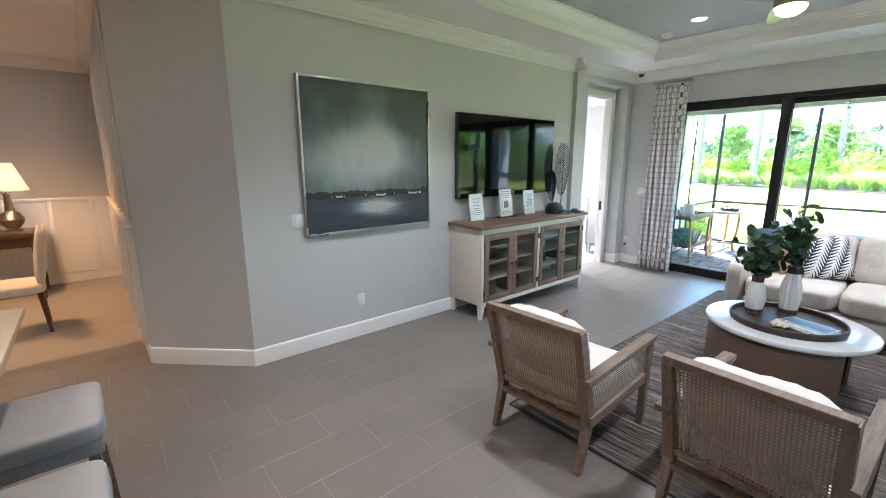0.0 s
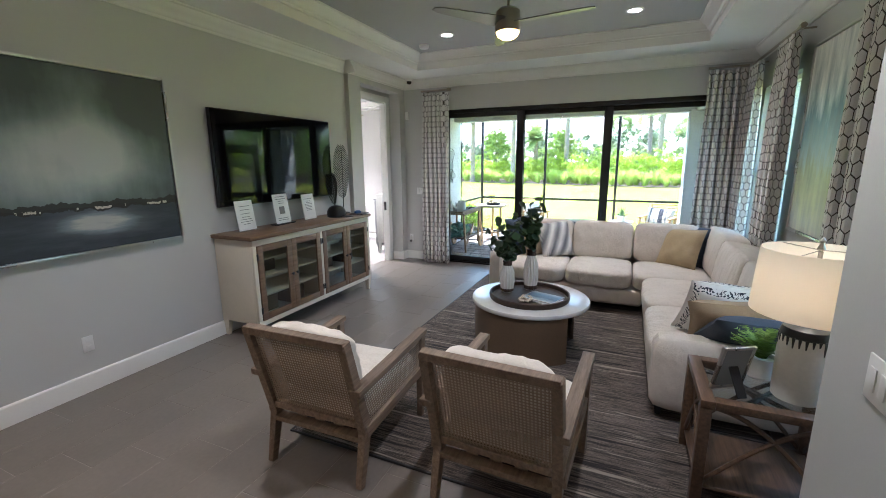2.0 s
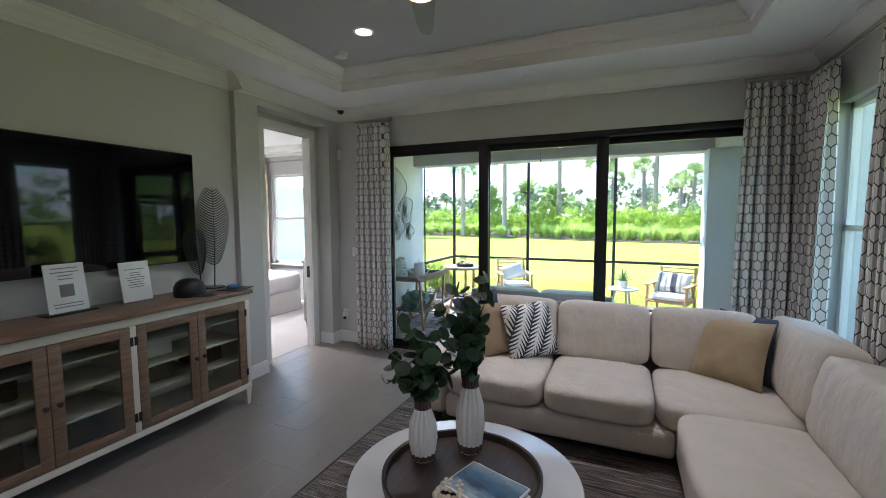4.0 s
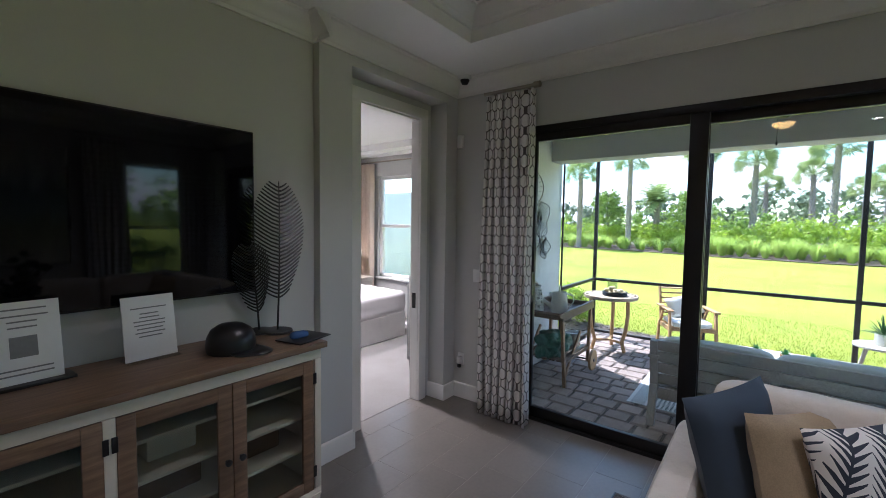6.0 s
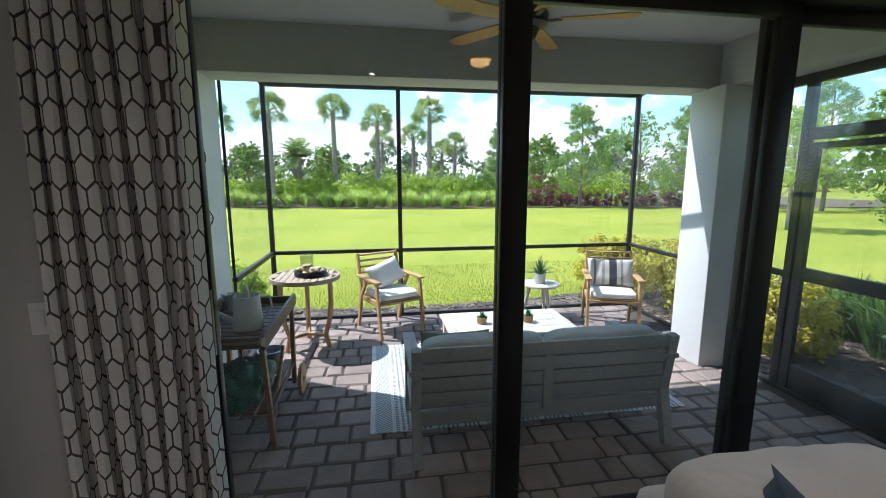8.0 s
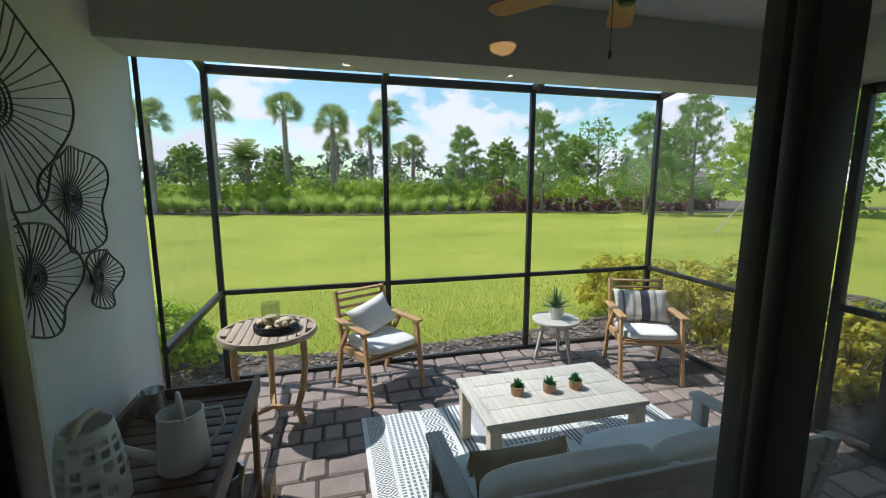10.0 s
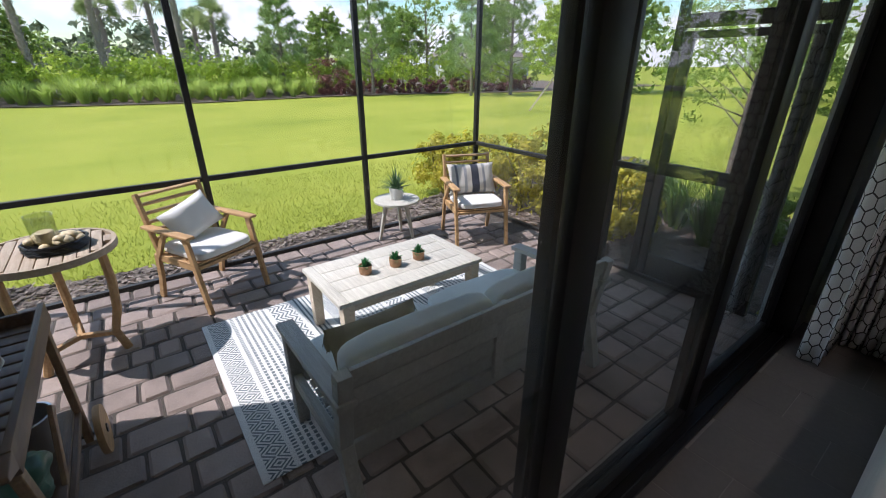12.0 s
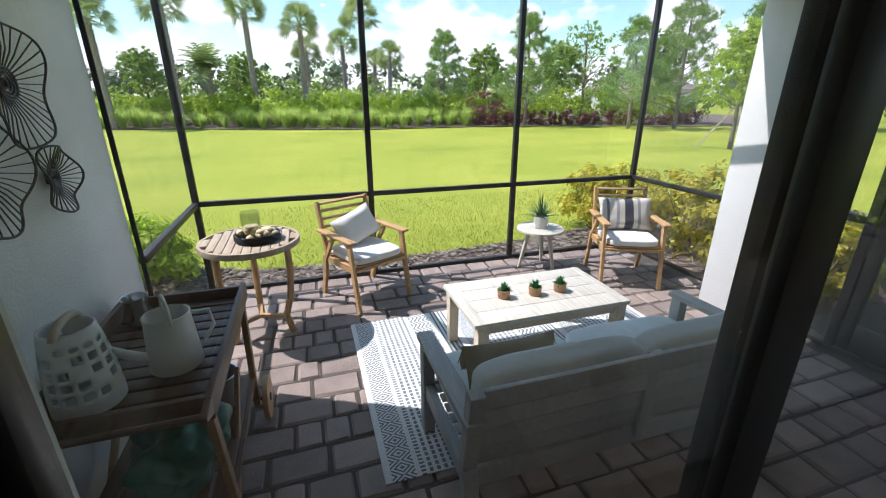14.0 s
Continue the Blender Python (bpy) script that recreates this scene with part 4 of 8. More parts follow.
for k, (b, el, dist, kind, lb) in enumerate(((-0.317, 0.135, 30, "pine", "bushy young slash pine in the far bed"), (-0.42, 0.094, 31, "oak", "dark layered young tree in the far bed"), (-0.532, 0.168, 26, "pine", "slender slash pine above red shrubs"),
                                          (-0.696, 0.144, 27, "bare", "thin-leaved grey young tree in the far bed"), (-0.852, 0.149, 22, "pine", "slash pine behind the screen corner"), (-1.014, 0.184, 21, "pine", "tall full slash pine at the garden's side"),
                                          (-0.62, 0.105, 29, "oak", "round green young tree in the far bed"), (-0.93, 0.12, 26, "oak", "leafy green tree behind the pines"), (0.28, 0.08, 34, "oak", "broad green shrub tree among palms"), (0.10, 0.075, 36, "oak", "broad light green tree among palms"), (-1.3, 0.17, 20, "pine", "slash pine beyond the side lawn"), (-1.6, 0.16, 18, "oak", "green tree beyond the side lawn"))):
    x, y = at(b, dist)
    h = el * dist * math.hypot(1, b) + EZ - GZ
    branch_tree(x, y, h, kind, 20 + k, lb, 0.36 if kind == "pine" else 0.27)
branch_tree(18.4, -12.4, 4.3, "oak", 50, "young staked tree with light green crown on the lawn", 0.2, G_HEDGE, True, 1.1, 0.013)
branch_tree(8.5, -3.9, 3.1, "oak", 52, "slender small-leaved green tree close beside the patio", 0.3, G_TREE, False, 1.0, 0.0085)


def grass_row(name, spots, label, material, h, seed, blades=70):
    rnd = random.Random(seed)
    vs, fs = [], []
    for x, y, s in spots:
        for _ in range(blades):
            a, out = rnd.uniform(0, 6.28), abs(rnd.gauss(0, 0.55))
            ln = h * s * rnd.uniform(0.7, 1.15)
            d = Vector((math.cos(a), math.sin(a), 0))
            w = Vector((-d.y, d.x, 0)) * 0.012 * s * max(1.0, h)
            b0 = Vector((x, y, GZ)) + d * 0.12 * s * rnd.random()
            m1 = b0 + d * out * 0.35 * ln + Vector((0, 0, 0.62 * ln))
            e1 = b0 + d * out * 0.95 * ln + Vector((0, 0, ln * (0.98 - 0.25 * out)))
            i = len(vs)
            vs += [tuple(b0 - w), tuple(b0 + w), tuple(m1 + w), tuple(m1 - w), tuple(e1)]
            fs += [(i, i + 1, i + 2, i + 3), (i + 3, i + 2, i + 4)]
    ob = leaf_mesh(name, vs, fs, material)
    tagged(ob, label, "grass", kind="stuff")


rnd = random.Random(11)
def edge_x(y):
    for (x0, y0), (x1, y1) in zip(far_edge, far_edge[1:]):
        if y0 <= y <= y1:
            return x0 + (x1 - x0) * (y - y0) / (y1 - y0)
    return 36.0


spots = []
for k in range(30):
    y = -7.5 + 34 * k / 30 + rnd.uniform(-0.3, 0.3)
    spots.append((edge_x(y) + rnd.uniform(0.9, 1.4), y, rnd.uniform(0.7, 1.15)))
    spots.append((edge_x(y) + rnd.uniform(1.9, 2.6), y + 0.55, rnd.uniform(0.85, 1.2)))
grass_row("fountain_grasses", spots, "row of pale green fountain grasses before the hedge", G_GRASS, 1.1, 3, 320)
spots = [(8.0 + 0.5 * k, -2.3 - 0.3 * (k % 3), 1.0) for k in range(4)]
grass_row("bed_grasses", spots, "dark green grass clumps in the side bed", G_DARK, 0.75, 4, 120)


def shrub_row(name, spots, radii, clumps, per, size, material, label, seed):
    rnd = random.Random(seed)
    vs, fs = [], []
    for x, y, s in spots:
        leaf_cloud(vs, fs, (x, y, GZ + radii[2] * s * 0.9), tuple(r * s for r in radii), clumps, per, size, rnd)
    tagged(leaf_mesh(name, vs, fs, material), label, "shrubs", kind="stuff")


rnd = random.Random(12)
shrub_row("hedge", [(edge_x(y) + 4.4 + rnd.uniform(-0.4, 0.4), y, rnd.uniform(0.85, 1.2)) for y in np.arange(-9.0, 30.0, 1.1)], (1.1, 1.0, 1.15), 34, 30, 0.10, G_HEDGE, "clipped bright green hedge behind the grasses", 5)
shrub_row("tall_shrubs", [(edge_x(y) + 8 + rnd.uniform(-1, 1), y, rnd.uniform(0.7, 1.2)) for y in np.arange(-26.0, 34.0, 1.6)], (1.6, 1.5, 1.5), 22, 24, 0.16, G_TREE, "loose green shrubs behind the hedge", 6)
shrub_row("red_shrubs", [(edge_x(y) + 1.2 + rnd.uniform(-0.4, 0.6), y, rnd.uniform(0.55, 1.0)) for y in np.arange(-23.0, -8.5, 0.85)] + [(edge_x(-8.6) + 0.9, -8.6, 1.9), (edge_x(-9.5) + 1.1, -9.5, 1.6)], (0.75, 0.75, 0.65), 16, 30, 0.09, G_RED, "dark red copperleaf shrubs in the far bed", 7)
shrub_row("green_mounds", [(edge_x(y) + 2.6 + rnd.uniform(-0.4, 0.4), y, rnd.uniform(0.8, 1.3)) for y in np.arange(-24.0, -7.0, 1.0)], (1.0, 1.0, 1.25), 18, 26, 0.11, G_HEDGE, "green shrubs behind the red ones", 8)
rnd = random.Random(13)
shrub_row("far_trees", [(62 + rnd.uniform(-3, 14), y, rnd.uniform(0.7, 1.25)) for y in np.arange(-75, 62, 3.6)], (3.2, 3.4, 3.3), 22, 20, 0.42, G_FAR, "far belt of trees behind the garden, haze put into the leaf colour", 9)
shrub_row("side_trees", [(x, -26 + rnd.uniform(-2, 2), rnd.uniform(0.8, 1.3)) for x in np.arange(-14, 28, 2.6)], (2.2, 2.2, 2.6), 18, 22, 0.24, G_TREE, "green trees along the side boundary", 10)


def shrub(x, y, r, h, material, label, seed, clumps=40, per=85, size=0.036):
    t = thing("shrub", label, "shrub", (x, y, GZ))
    rnd = random.Random(seed)
    vs, fs = [], []
    leaf_cloud(vs, fs, (0, 0, h * 0.52), (r, r, h * 0.5), clumps, per, size, rnd)
    leaf_mesh("foliage", vs, fs, material, t)
    bm = bm_new()
    for k in range(7):
        a = 0.9 * k
        tube(bm, [(0, 0, 0), (0.3 * r * math.cos(a), 0.3 * r * math.sin(a), 0.4 * h), (0.7 * r * math.cos(a), 0.7 * r * math.sin(a), 0.8 * h)], 0.012, 5, r2=0.004)
    part("stems", bm, BARK, t)


for k, (x, y, r, h) in enumerate(((9.5, -1.62, 0.45, 0.95), (10.15, -1.72, 0.52, 1.08), (10.85, -1.5, 0.52, 1.08), (11.4, -1.2, 0.46, 1.0), (8.75, -1.75, 0.4, 0.85))):
    shrub(x, y, r, h, G_YEL, "golden-leaved shrub outside the patio screen", 60 + k)
shrub(9.6, 4.25, 0.34, 0.6, G_HEDGE, "small green shrub by the stucco wall", 70)
shrub(9.25, -2.9, 0.5, 0.7, G_DARK, "dark green shrub in the side bed", 71)
shrub(7.9, -2.9, 0.45, 0.6, G_TREE, "green shrub in the side bed", 72)
for x in (3.0, 4.2, 5.6, 6.3):
    shrub(x, -3.2, 0.8, 1.5, G_DARK, "dark green shrub outside the curtained windows", int(80 + x))
shrub(11.9, 7.9, 0.4, 0.6, G_HEDGE, "low green shrub before the neighbouring white wall", 90)
shrub(10.9, 4.2, 0.45, 0.8, G_HEDGE, "green shrub outside the patio screen corner", 91)
# neighbour's house far behind
t = thing("neighbour_house", "far pale house with a terracotta tile roof", "house", (66, -50, GZ))
part("wall", box(bm_new(), (-5, -7, 0), (5, 7, 3.0)), STUCCO, t)
bm = bm_new()
rv = [bm.verts.new(p) for p in ((-5.8, -7.8, 2.9), (5.8, -7.8, 2.9), (5.8, 7.8, 2.9), (-5.8, 7.8, 2.9), (0, -3, 5.4), (0, 3, 5.4))]
for f in ((0, 1, 4), (1, 2, 5, 4), (2, 3, 5), (3, 0, 4, 5), (3, 2, 1, 0)):
    bm.faces.new([rv[i] for i in f])
part("roof", bm, PAVER, t, "brown tile roof")

# grass blades along the near lawn edge
rnd = random.Random(21)
vs, fs = [], []
for _ in range(26000):
    x = 10.82 + 3.2 * rnd.random() ** 2
    y = rnd.uniform(-3.5, 5.5)
    hgt, a = rnd.uniform(0.02, 0.055), rnd.uniform(0, 6.28)
    dx, dy = 0.004 * math.cos(a), 0.004 * math.sin(a)
    i = len(vs)
    vs += [(x - dx, y - dy, GZ), (x + dx, y + dy, GZ), (x + rnd.uniform(-0.03, 0.03), y + rnd.uniform(-0.03, 0.03), GZ + hgt)]
    fs.append((i, i + 1, i + 2))
BLADES = foliage("lawn_blade", (0.18, 0.24, 0.02), (0.44, 0.44, 0.06))
tagged(leaf_mesh("lawn_blades", vs, fs, BLADES), "short bright grass blades at the lawn's edge", "grass", kind="stuff")

# ---- living room things ----
def media_console():
    t = thing("media_console", "cream painted console with brown oak top and four glazed doors", "console", (4.065, 3.6, 0))
    w, d0, d1, h = 0.93, -0.27, 0.215, 1.0
    bm = box(bm_new(), (-w - 0.03, d0 - 0.02, h - 0.035), (w + 0.03, d1 + 0.005, h), 0.006)
    part("top", bm, CONWOOD, t, "brown oak top")
    for s in (-1, 1):
        x0, x1 = sorted((s * (w - 0.012), s * w))
        part("side_panel", box(bm_new(), (x0, d0 + 0.03, 0.16), (x1, d1, h - 0.036), 0.002), CREAMPAINT, t)
    part("back_panel", box(bm_new(), (-w + 0.013, d1 - 0.012, 0.16), (w - 0.013, d1, h - 0.036)), CREAMPAINT, t)
    part("bottom_panel", box(bm_new(), (-w + 0.013, d0 + 0.03, 0.16), (w - 0.013, d1 - 0.013, 0.185)), CREAMPAINT, t)
    part("bottom_rail", box(bm_new(), (-w, d0, 0.145), (w, d0 + 0.028, 0.19), 0.003), CREAMPAINT, t)
    part("top_rail", box(bm_new(), (-w, d0, h - 0.09), (w, d0 + 0.028, h - 0.036), 0.003), CREAMPAINT, t)
    for x in (-w, -0.02, w - 0.04):
        part("stile", box(bm_new(), (x, d0, 0.191), (x + 0.04, d0 + 0.028, h - 0.091), 0.003), CREAMPAINT, t)
    part("divider", box(bm_new(), (-0.01, d0 + 0.03, 0.186), (0.01, d1 - 0.013, h - 0.037)), CREAMPAINT, t)
    for s in (-1, 1):
        for y in (d0 + 0.03, d1 - 0.03):
            part("leg", beam(bm_new(), (s * (w - 0.035), y, 0.16), (s * (w - 0.025), y, 0), 0.07, 0.055, 0.035, 0.035), CREAMPAINT, t)
    for z in (0.40, 0.58, 0.75):
        for x0, x1 in ((-w + 0.013, -0.011), (0.011, w - 0.013)):
            part("shelf", box(bm_new(), (x0, d0 + 0.05, z), (x1, d1 - 0.014, z + 0.016), 0.002), CREAMPAINT, t)
    for x0, x1, k in ((-0.88, -0.452, 1), (-0.448, -0.02, -1), (0.02, 0.448, 1), (0.452, 0.88, -1)):
        z0, z1, r = 0.193, h - 0.093, 0.062
        y = d0 - 0.004
        bm = bm_new()
        box(bm, (x0, y, z0), (x0 + r, y + 0.022, z1), 0.003)
        box(bm, (x1 - r, y, z0), (x1, y + 0.022, z1), 0.003)
        box(bm, (x0 + r, y, z1 - r), (x1 - r, y + 0.022, z1), 0.003)
        box(bm, (x0 + r, y, z0), (x1 - r, y + 0.022, z0 + r), 0.003)
        dr = part("door", bm, CONWOOD, t, "brown oak door frame with glass")
        part("pane", box(bm_new(), (x0 + r - 0.005, y + 0.009, z0 + r - 0.005), (x1 - r + 0.005, y + 0.013, z1 - r + 0.005)), CABGLASS, dr)
        kx = x1 - 0.03 if k > 0 else x0 + 0.03
        part("knob", lathe(bm_new(), [(0.006, 0), (0.006, 0.012), (0.015, 0.018), (0.015, 0.026), (0.006, 0.03)], 14, pose(kx, y, 0.56, 90)), BLACK, dr, "black round knob")
        hx = x0 - 0.006 if k > 0 else x1 + 0.006
        for z in (z0 + 0.1, z1 - 0.1):
            part("hinge", box(bm_new(), (hx - 0.01, y - 0.003, z - 0.03), (hx + 0.01, y + 0.004, z + 0.03), 0.002), BLACK, dr)


media_console()
for x, z, w, h, mt, lb in ((3.42, 0.186, 0.26, 0.18, TABLEWOOD, "dark woven basket on the console's lower shelf"), (3.42, 0.60, 0.26, 0.13, TABLEWOOD, "dark woven basket on a console shelf"), (3.82, 0.186, 0.22, 0.2, TABLEWOOD, "dark woven basket low in the console"),
                            (4.33, 0.60, 0.2, 0.12, CREAMPAINT, "white ceramic box on a console shelf"), (4.3, 0.42, 0.3, 0.12, TABLEWOOD, "dark wicker tray box on a shelf"), (4.75, 0.42, 0.2, 0.13, TABLEWOOD, "small brown wicker box on a shelf")):
    bm = bm_new()
    box(bm, (x - w / 2, 3.5, z), (x + w / 2, 3.78, z + h), 0.012)
    tagged(part("storage_box", bm, mt), lb, "box")


def television():
    t = thing("television", "large black flat television mounted on the grey wall", "television", (4.04, YN, 1.23))
    part("casing", box(bm_new(), (-0.835, -0.05, 0.01), (0.835, -0.012, 0.915), 0.006), BLACK, t)
    part("screen", box(bm_new(), (-0.825, -0.054, 0.022), (0.825, -0.0505, 0.905)), TVGLASS, t, "glossy black screen")
    part("bracket", box(bm_new(), (-0.3, -0.011, 0.25), (0.3, -0.001, 0.7)), BLACK, t)


television()


def canvas_mat(name, rows, scale, stretch, contrast=0.2, turn=0.0):
    """Abstract brushwork that changes with height on the canvas (UV)."""
    m, n, l, p = nodes_of(name)
    v = coords(n, l, (1, 1, 1), "UV")
    s = n.new("ShaderNodeSeparateXYZ")
    l.new(v, s.inputs[0])
    w1 = noise_tex(n, l, coords(n, l, stretch, "UV"), scale, 7, 0.6)
    w2 = noise_tex(n, l, coords(n, l, (stretch[0] * 0.6, stretch[1], 1), "UV", (0, 0, turn)), scale * 3, 6, 0.65)
    h = mathn(n, l, "ADD", s.outputs[1], mathn(n, l, "MULTIPLY", mathn(n, l, "SUBTRACT", mathn(n, l, "ADD", mathn(n, l, "MULTIPLY", w1, 0.75), mathn(n, l, "MULTIPLY", w2, 0.25)), 0.5), contrast))
    c = ramp_of(n, l, h, rows)
    shade = ramp_of(n, l, w1, [(0.34, (0.55, 0.58, 0.60)), (0.66, (1.25, 1.25, 1.2))])
    l.new(mixcol(n, l, 1.0, c, shade, "MULTIPLY"), p.inputs["Base Color"])
    p.inputs["Roughness"].default_value = 0.45
    bump_to(n, l, p, w2, 0.25, 0.004)
    return m


def uv_quad(bm, pts):
    f = bm.faces.new([bm.verts.new(p) for p in pts])
    uvl = bm.loops.layers.uv.verify()
    for lp, uv in zip(f.loops, ((0, 0), (1, 0), (1, 1), (0, 1))):
        lp[uvl].uv = uv
    return bm


def seascape_mat():
    """Misty sky over a broken dark shoreline and slate water, brushed in layers (UV)."""
    m, n, l, p = nodes_of("grey_seascape")
    sp = n.new("ShaderNodeSeparateXYZ")
    l.new(coords(n, l, (1, 1, 1), "UV"), sp.inputs[0])
    u, v = sp.outputs[0], sp.outputs[1]
    cloud_n = noise_tex(n, l, coords(n, l, (1.0, 1.3, 1), "UV"), 2.6, 4, 0.5)
    brush = noise_tex(n, l, coords(n, l, (5, 1.2, 1), "UV", (0, 0, 0.2)), 3.0, 5, 0.6)
    wave = noise_tex(n, l, coords(n, l, (1.0, 6.0, 1), "UV"), 3.0, 5, 0.6)
    edge_n = noise_tex(n, l, coords(n, l, (1, 0.3, 1), "UV"), 6.0, 5, 0.65)

    def blob(cx, cy, rx, ry):
        a = mathn(n, l, "DIVIDE", mathn(n, l, "SUBTRACT", u, cx), rx)
        b = mathn(n, l, "DIVIDE", mathn(n, l, "SUBTRACT", v, cy), ry)
        d = mathn(n, l, "ADD", mathn(n, l, "MULTIPLY", a, a), mathn(n, l, "MULTIPLY", b, b))
        return mathn(n, l, "DIVIDE", 1.0, mathn(n, l, "ADD", 1.0, mathn(n, l, "MULTIPLY", d, d)))
    light = mathn(n, l, "ADD", blob(0.40, 0.50, 0.34, 0.2), mathn(n, l, "MULTIPLY", blob(0.62, 0.68, 0.16, 0.22), 0.55))
    light = mathn(n, l, "SUBTRACT", light, mathn(n, l, "MULTIPLY", blob(0.74, 0.82, 0.14, 0.12), 0.5))
    light = mathn(n, l, "ADD", light, mathn(n, l, "ADD", mathn(n, l, "MULTIPLY", mathn(n, l, "SUBTRACT", cloud_n, 0.5), 0.9), mathn(n, l, "MULTIPLY", mathn(n, l, "SUBTRACT", brush, 0.5), 0.35)))
    sky_c = ramp_of(n, l, light, [(0.05, (0.075, 0.095, 0.09)), (0.4, (0.17, 0.21, 0.20)), (0.75, (0.30, 0.335, 0.315)), (1.1, (0.40, 0.42, 0.39))])
    glint = mathn(n, l, "ADD", blob(0.55, 0.15, 0.22, 0.07), mathn(n, l, "MULTIPLY", mathn(n, l, "SUBTRACT", wave, 0.5), 1.0))
    sea_c = ramp_of(n, l, glint, [(0.0, (0.035, 0.042, 0.052)), (0.45, (0.08, 0.095, 0.11)), (0.8, (0.20, 0.24, 0.26)), (1.1, (0.42, 0.42, 0.39))])
    shore = mathn(n, l, "ADD", v, mathn(n, l, "MULTIPLY", mathn(n, l, "SUBTRACT", edge_n, 0.5), 0.10))
    body = mixcol(n, l, mathn(n, l, "GREATER_THAN", shore, 0.245), sea_c, sky_c)
    dist = mathn(n, l, "ABSOLUTE", mathn(n, l, "SUBTRACT", shore, 0.25))
    land = mathn(n, l, "LESS_THAN", mathn(n, l, "ADD", dist, mathn(n, l, "MULTIPLY", mathn(n, l, "SUBTRACT", brush, 0.5), 0.05)), 0.022)
    body = mixcol(n, l, mathn(n, l, "MULTIPLY", land, 0.92), body, (0.022, 0.018, 0.014))
    foam = mathn(n, l, "MULTIPLY", mathn(n, l, "LESS_THAN", mathn(n, l, "ABSOLUTE", mathn(n, l, "SUBTRACT", shore, 0.243)), 0.007), mathn(n, l, "GREATER_THAN", edge_n, 0.53))
    l.new(mixcol(n, l, foam, body, (0.52, 0.47, 0.39)), p.inputs["Base Color"])
    p.inputs["Roughness"].default_value = 0.42
    bump_to(n, l, p, brush, 0.25, 0.004)
    return m


SEA = seascape_mat()
t = thing("seascape_painting", "square grey-blue abstract seascape in a thin silver frame on the wall", "painting", (2.18, YN, 1.02))
bm = bm_new()
for lo, hi in (((-0.655, -0.045, 0), (-0.637, 0, 1.3)), ((0.637, -0.045, 0), (0.655, 0, 1.3)), ((-0.637, -0.045, 0), (0.637, 0, 0.018)), ((-0.637, -0.045, 1.282), (0.637, 0, 1.3))):
    box(bm, lo, hi, 0.002)
part("picture_frame", bm, STEEL, t, "thin silver frame")
bm = uv_quad(bm_new(), [(-0.632, -0.034, 0.023), (0.632, -0.034, 0.023), (0.632, -0.034, 1.277), (-0.632, -0.034, 1.277)])
part("canvas", bm, SEA, t, "grey-blue brushed canvas")
part("backing", box(bm_new(), (-0.634, -0.03, 0.02), (0.634, -0.002, 1.28)), BLACK, t)
POUR = canvas_mat("pale_wash", [(0.0, (0.62, 0.62, 0.58)), (0.18, (0.50, 0.52, 0.36)), (0.32, (0.42, 0.46, 0.28)), (0.45, (0.33, 0.45, 0.47)), (0.6, (0.16, 0.30, 0.37)), (0.72, (0.50, 0.58, 0.60)), (0.85, (0.66, 0.67, 0.66)), (1.0, (0.74, 0.73, 0.71))], 3.0, (3.2, 0.7, 1), 0.75)
t = thing("abstract_painting", "tall white, teal and ochre abstract painting in a silver frame", "painting", (4.33, -1.05, 1.05))
bm = bm_new()
for lo, hi in (((-0.67, 0, 0), (-0.65, 0.045, 1.5)), ((0.65, 0, 0), (0.67, 0.045, 1.5)), ((-0.65, 0, 0), (0.65, 0.045, 0.02)), ((-0.65, 0, 1.48), (0.65, 0.045, 1.5))):
    box(bm, lo, hi, 0.002)
part("picture_frame", bm, STEEL, t, "thin silver frame")
part("canvas", uv_quad(bm_new(), [(0.645, 0.034, 0.025), (-0.645, 0.034, 0.025), (-0.645, 0.034, 1.475), (0.645, 0.034, 1.475)]), POUR, t)
part("backing", box(bm_new(), (-0.647, 0.002, 0.022), (0.647, 0.03, 1.478)), BLACK, t)


def wall_plate(loc, rz, label, kind, double=False):
    t = thing("wall_outlet" if kind == "o" else "light_switch", label, "outlet" if kind == "o" else "switch", loc, rz)
    w = 0.06 if double else 0.036
    part("plate", box(bm_new(), (-w, -0.007, -0.058), (w, -0.0005, 0.058), 0.003), WHITEPL, t)
    for s in ((-0.024, 0.024) if double else (0.0,)):
        if kind == "o":
            for z in (-0.022, 0.022):
                part("socket", box(bm_new(), (s - 0.014, -0.009, z - 0.014), (s + 0.014, -0.0071, z + 0.014), 0.004), WHITEPL, t)
        else:
            part("rocker", box(bm_new(), (s - 0.014, -0.011, -0.03), (s + 0.014, -0.0071, 0.03), 0.003), WHITEPL, t)


wall_plate((2.03, YN, 0.36), 0, "white double wall outlet low on the grey wall", "o")
wall_plate((1.48, YN, 1.16), 0, "white switch plate beside the seascape painting", "s", True)
wall_plate((XE, 3.5, 1.17), -90, "white double switch plate on the grey wall by the curtain", "s", True)
wall_plate((1.7, -0.31, 1.12), 180, "white switch plate on the wall end", "s", True)
wall_plate((XE, 3.68, 0.37), -90, "white wall outlet in the corner with a plugged-in freshener", "o")
t = thing("air_freshener", "small white and black plug-in freshener in the corner outlet", "plug-in", (XE - 0.009, 3.68, 0.35), -90)
part("body", box(bm_new(), (-0.02, -0.045, -0.02), (0.02, -0.001, 0.05), 0.01), WHITEPL, t)
part("bottle", lathe(bm_new(), [(0.012, -0.055), (0.018, -0.05), (0.018, -0.025), (0.01, -0.02)], 14, pose(0, -0.024, 0)), BLACK, t)
t = thing("alarm_sensor", "white alarm sensor on the grey wall", "sensor", (XE, 3.71, 2.33), -90)
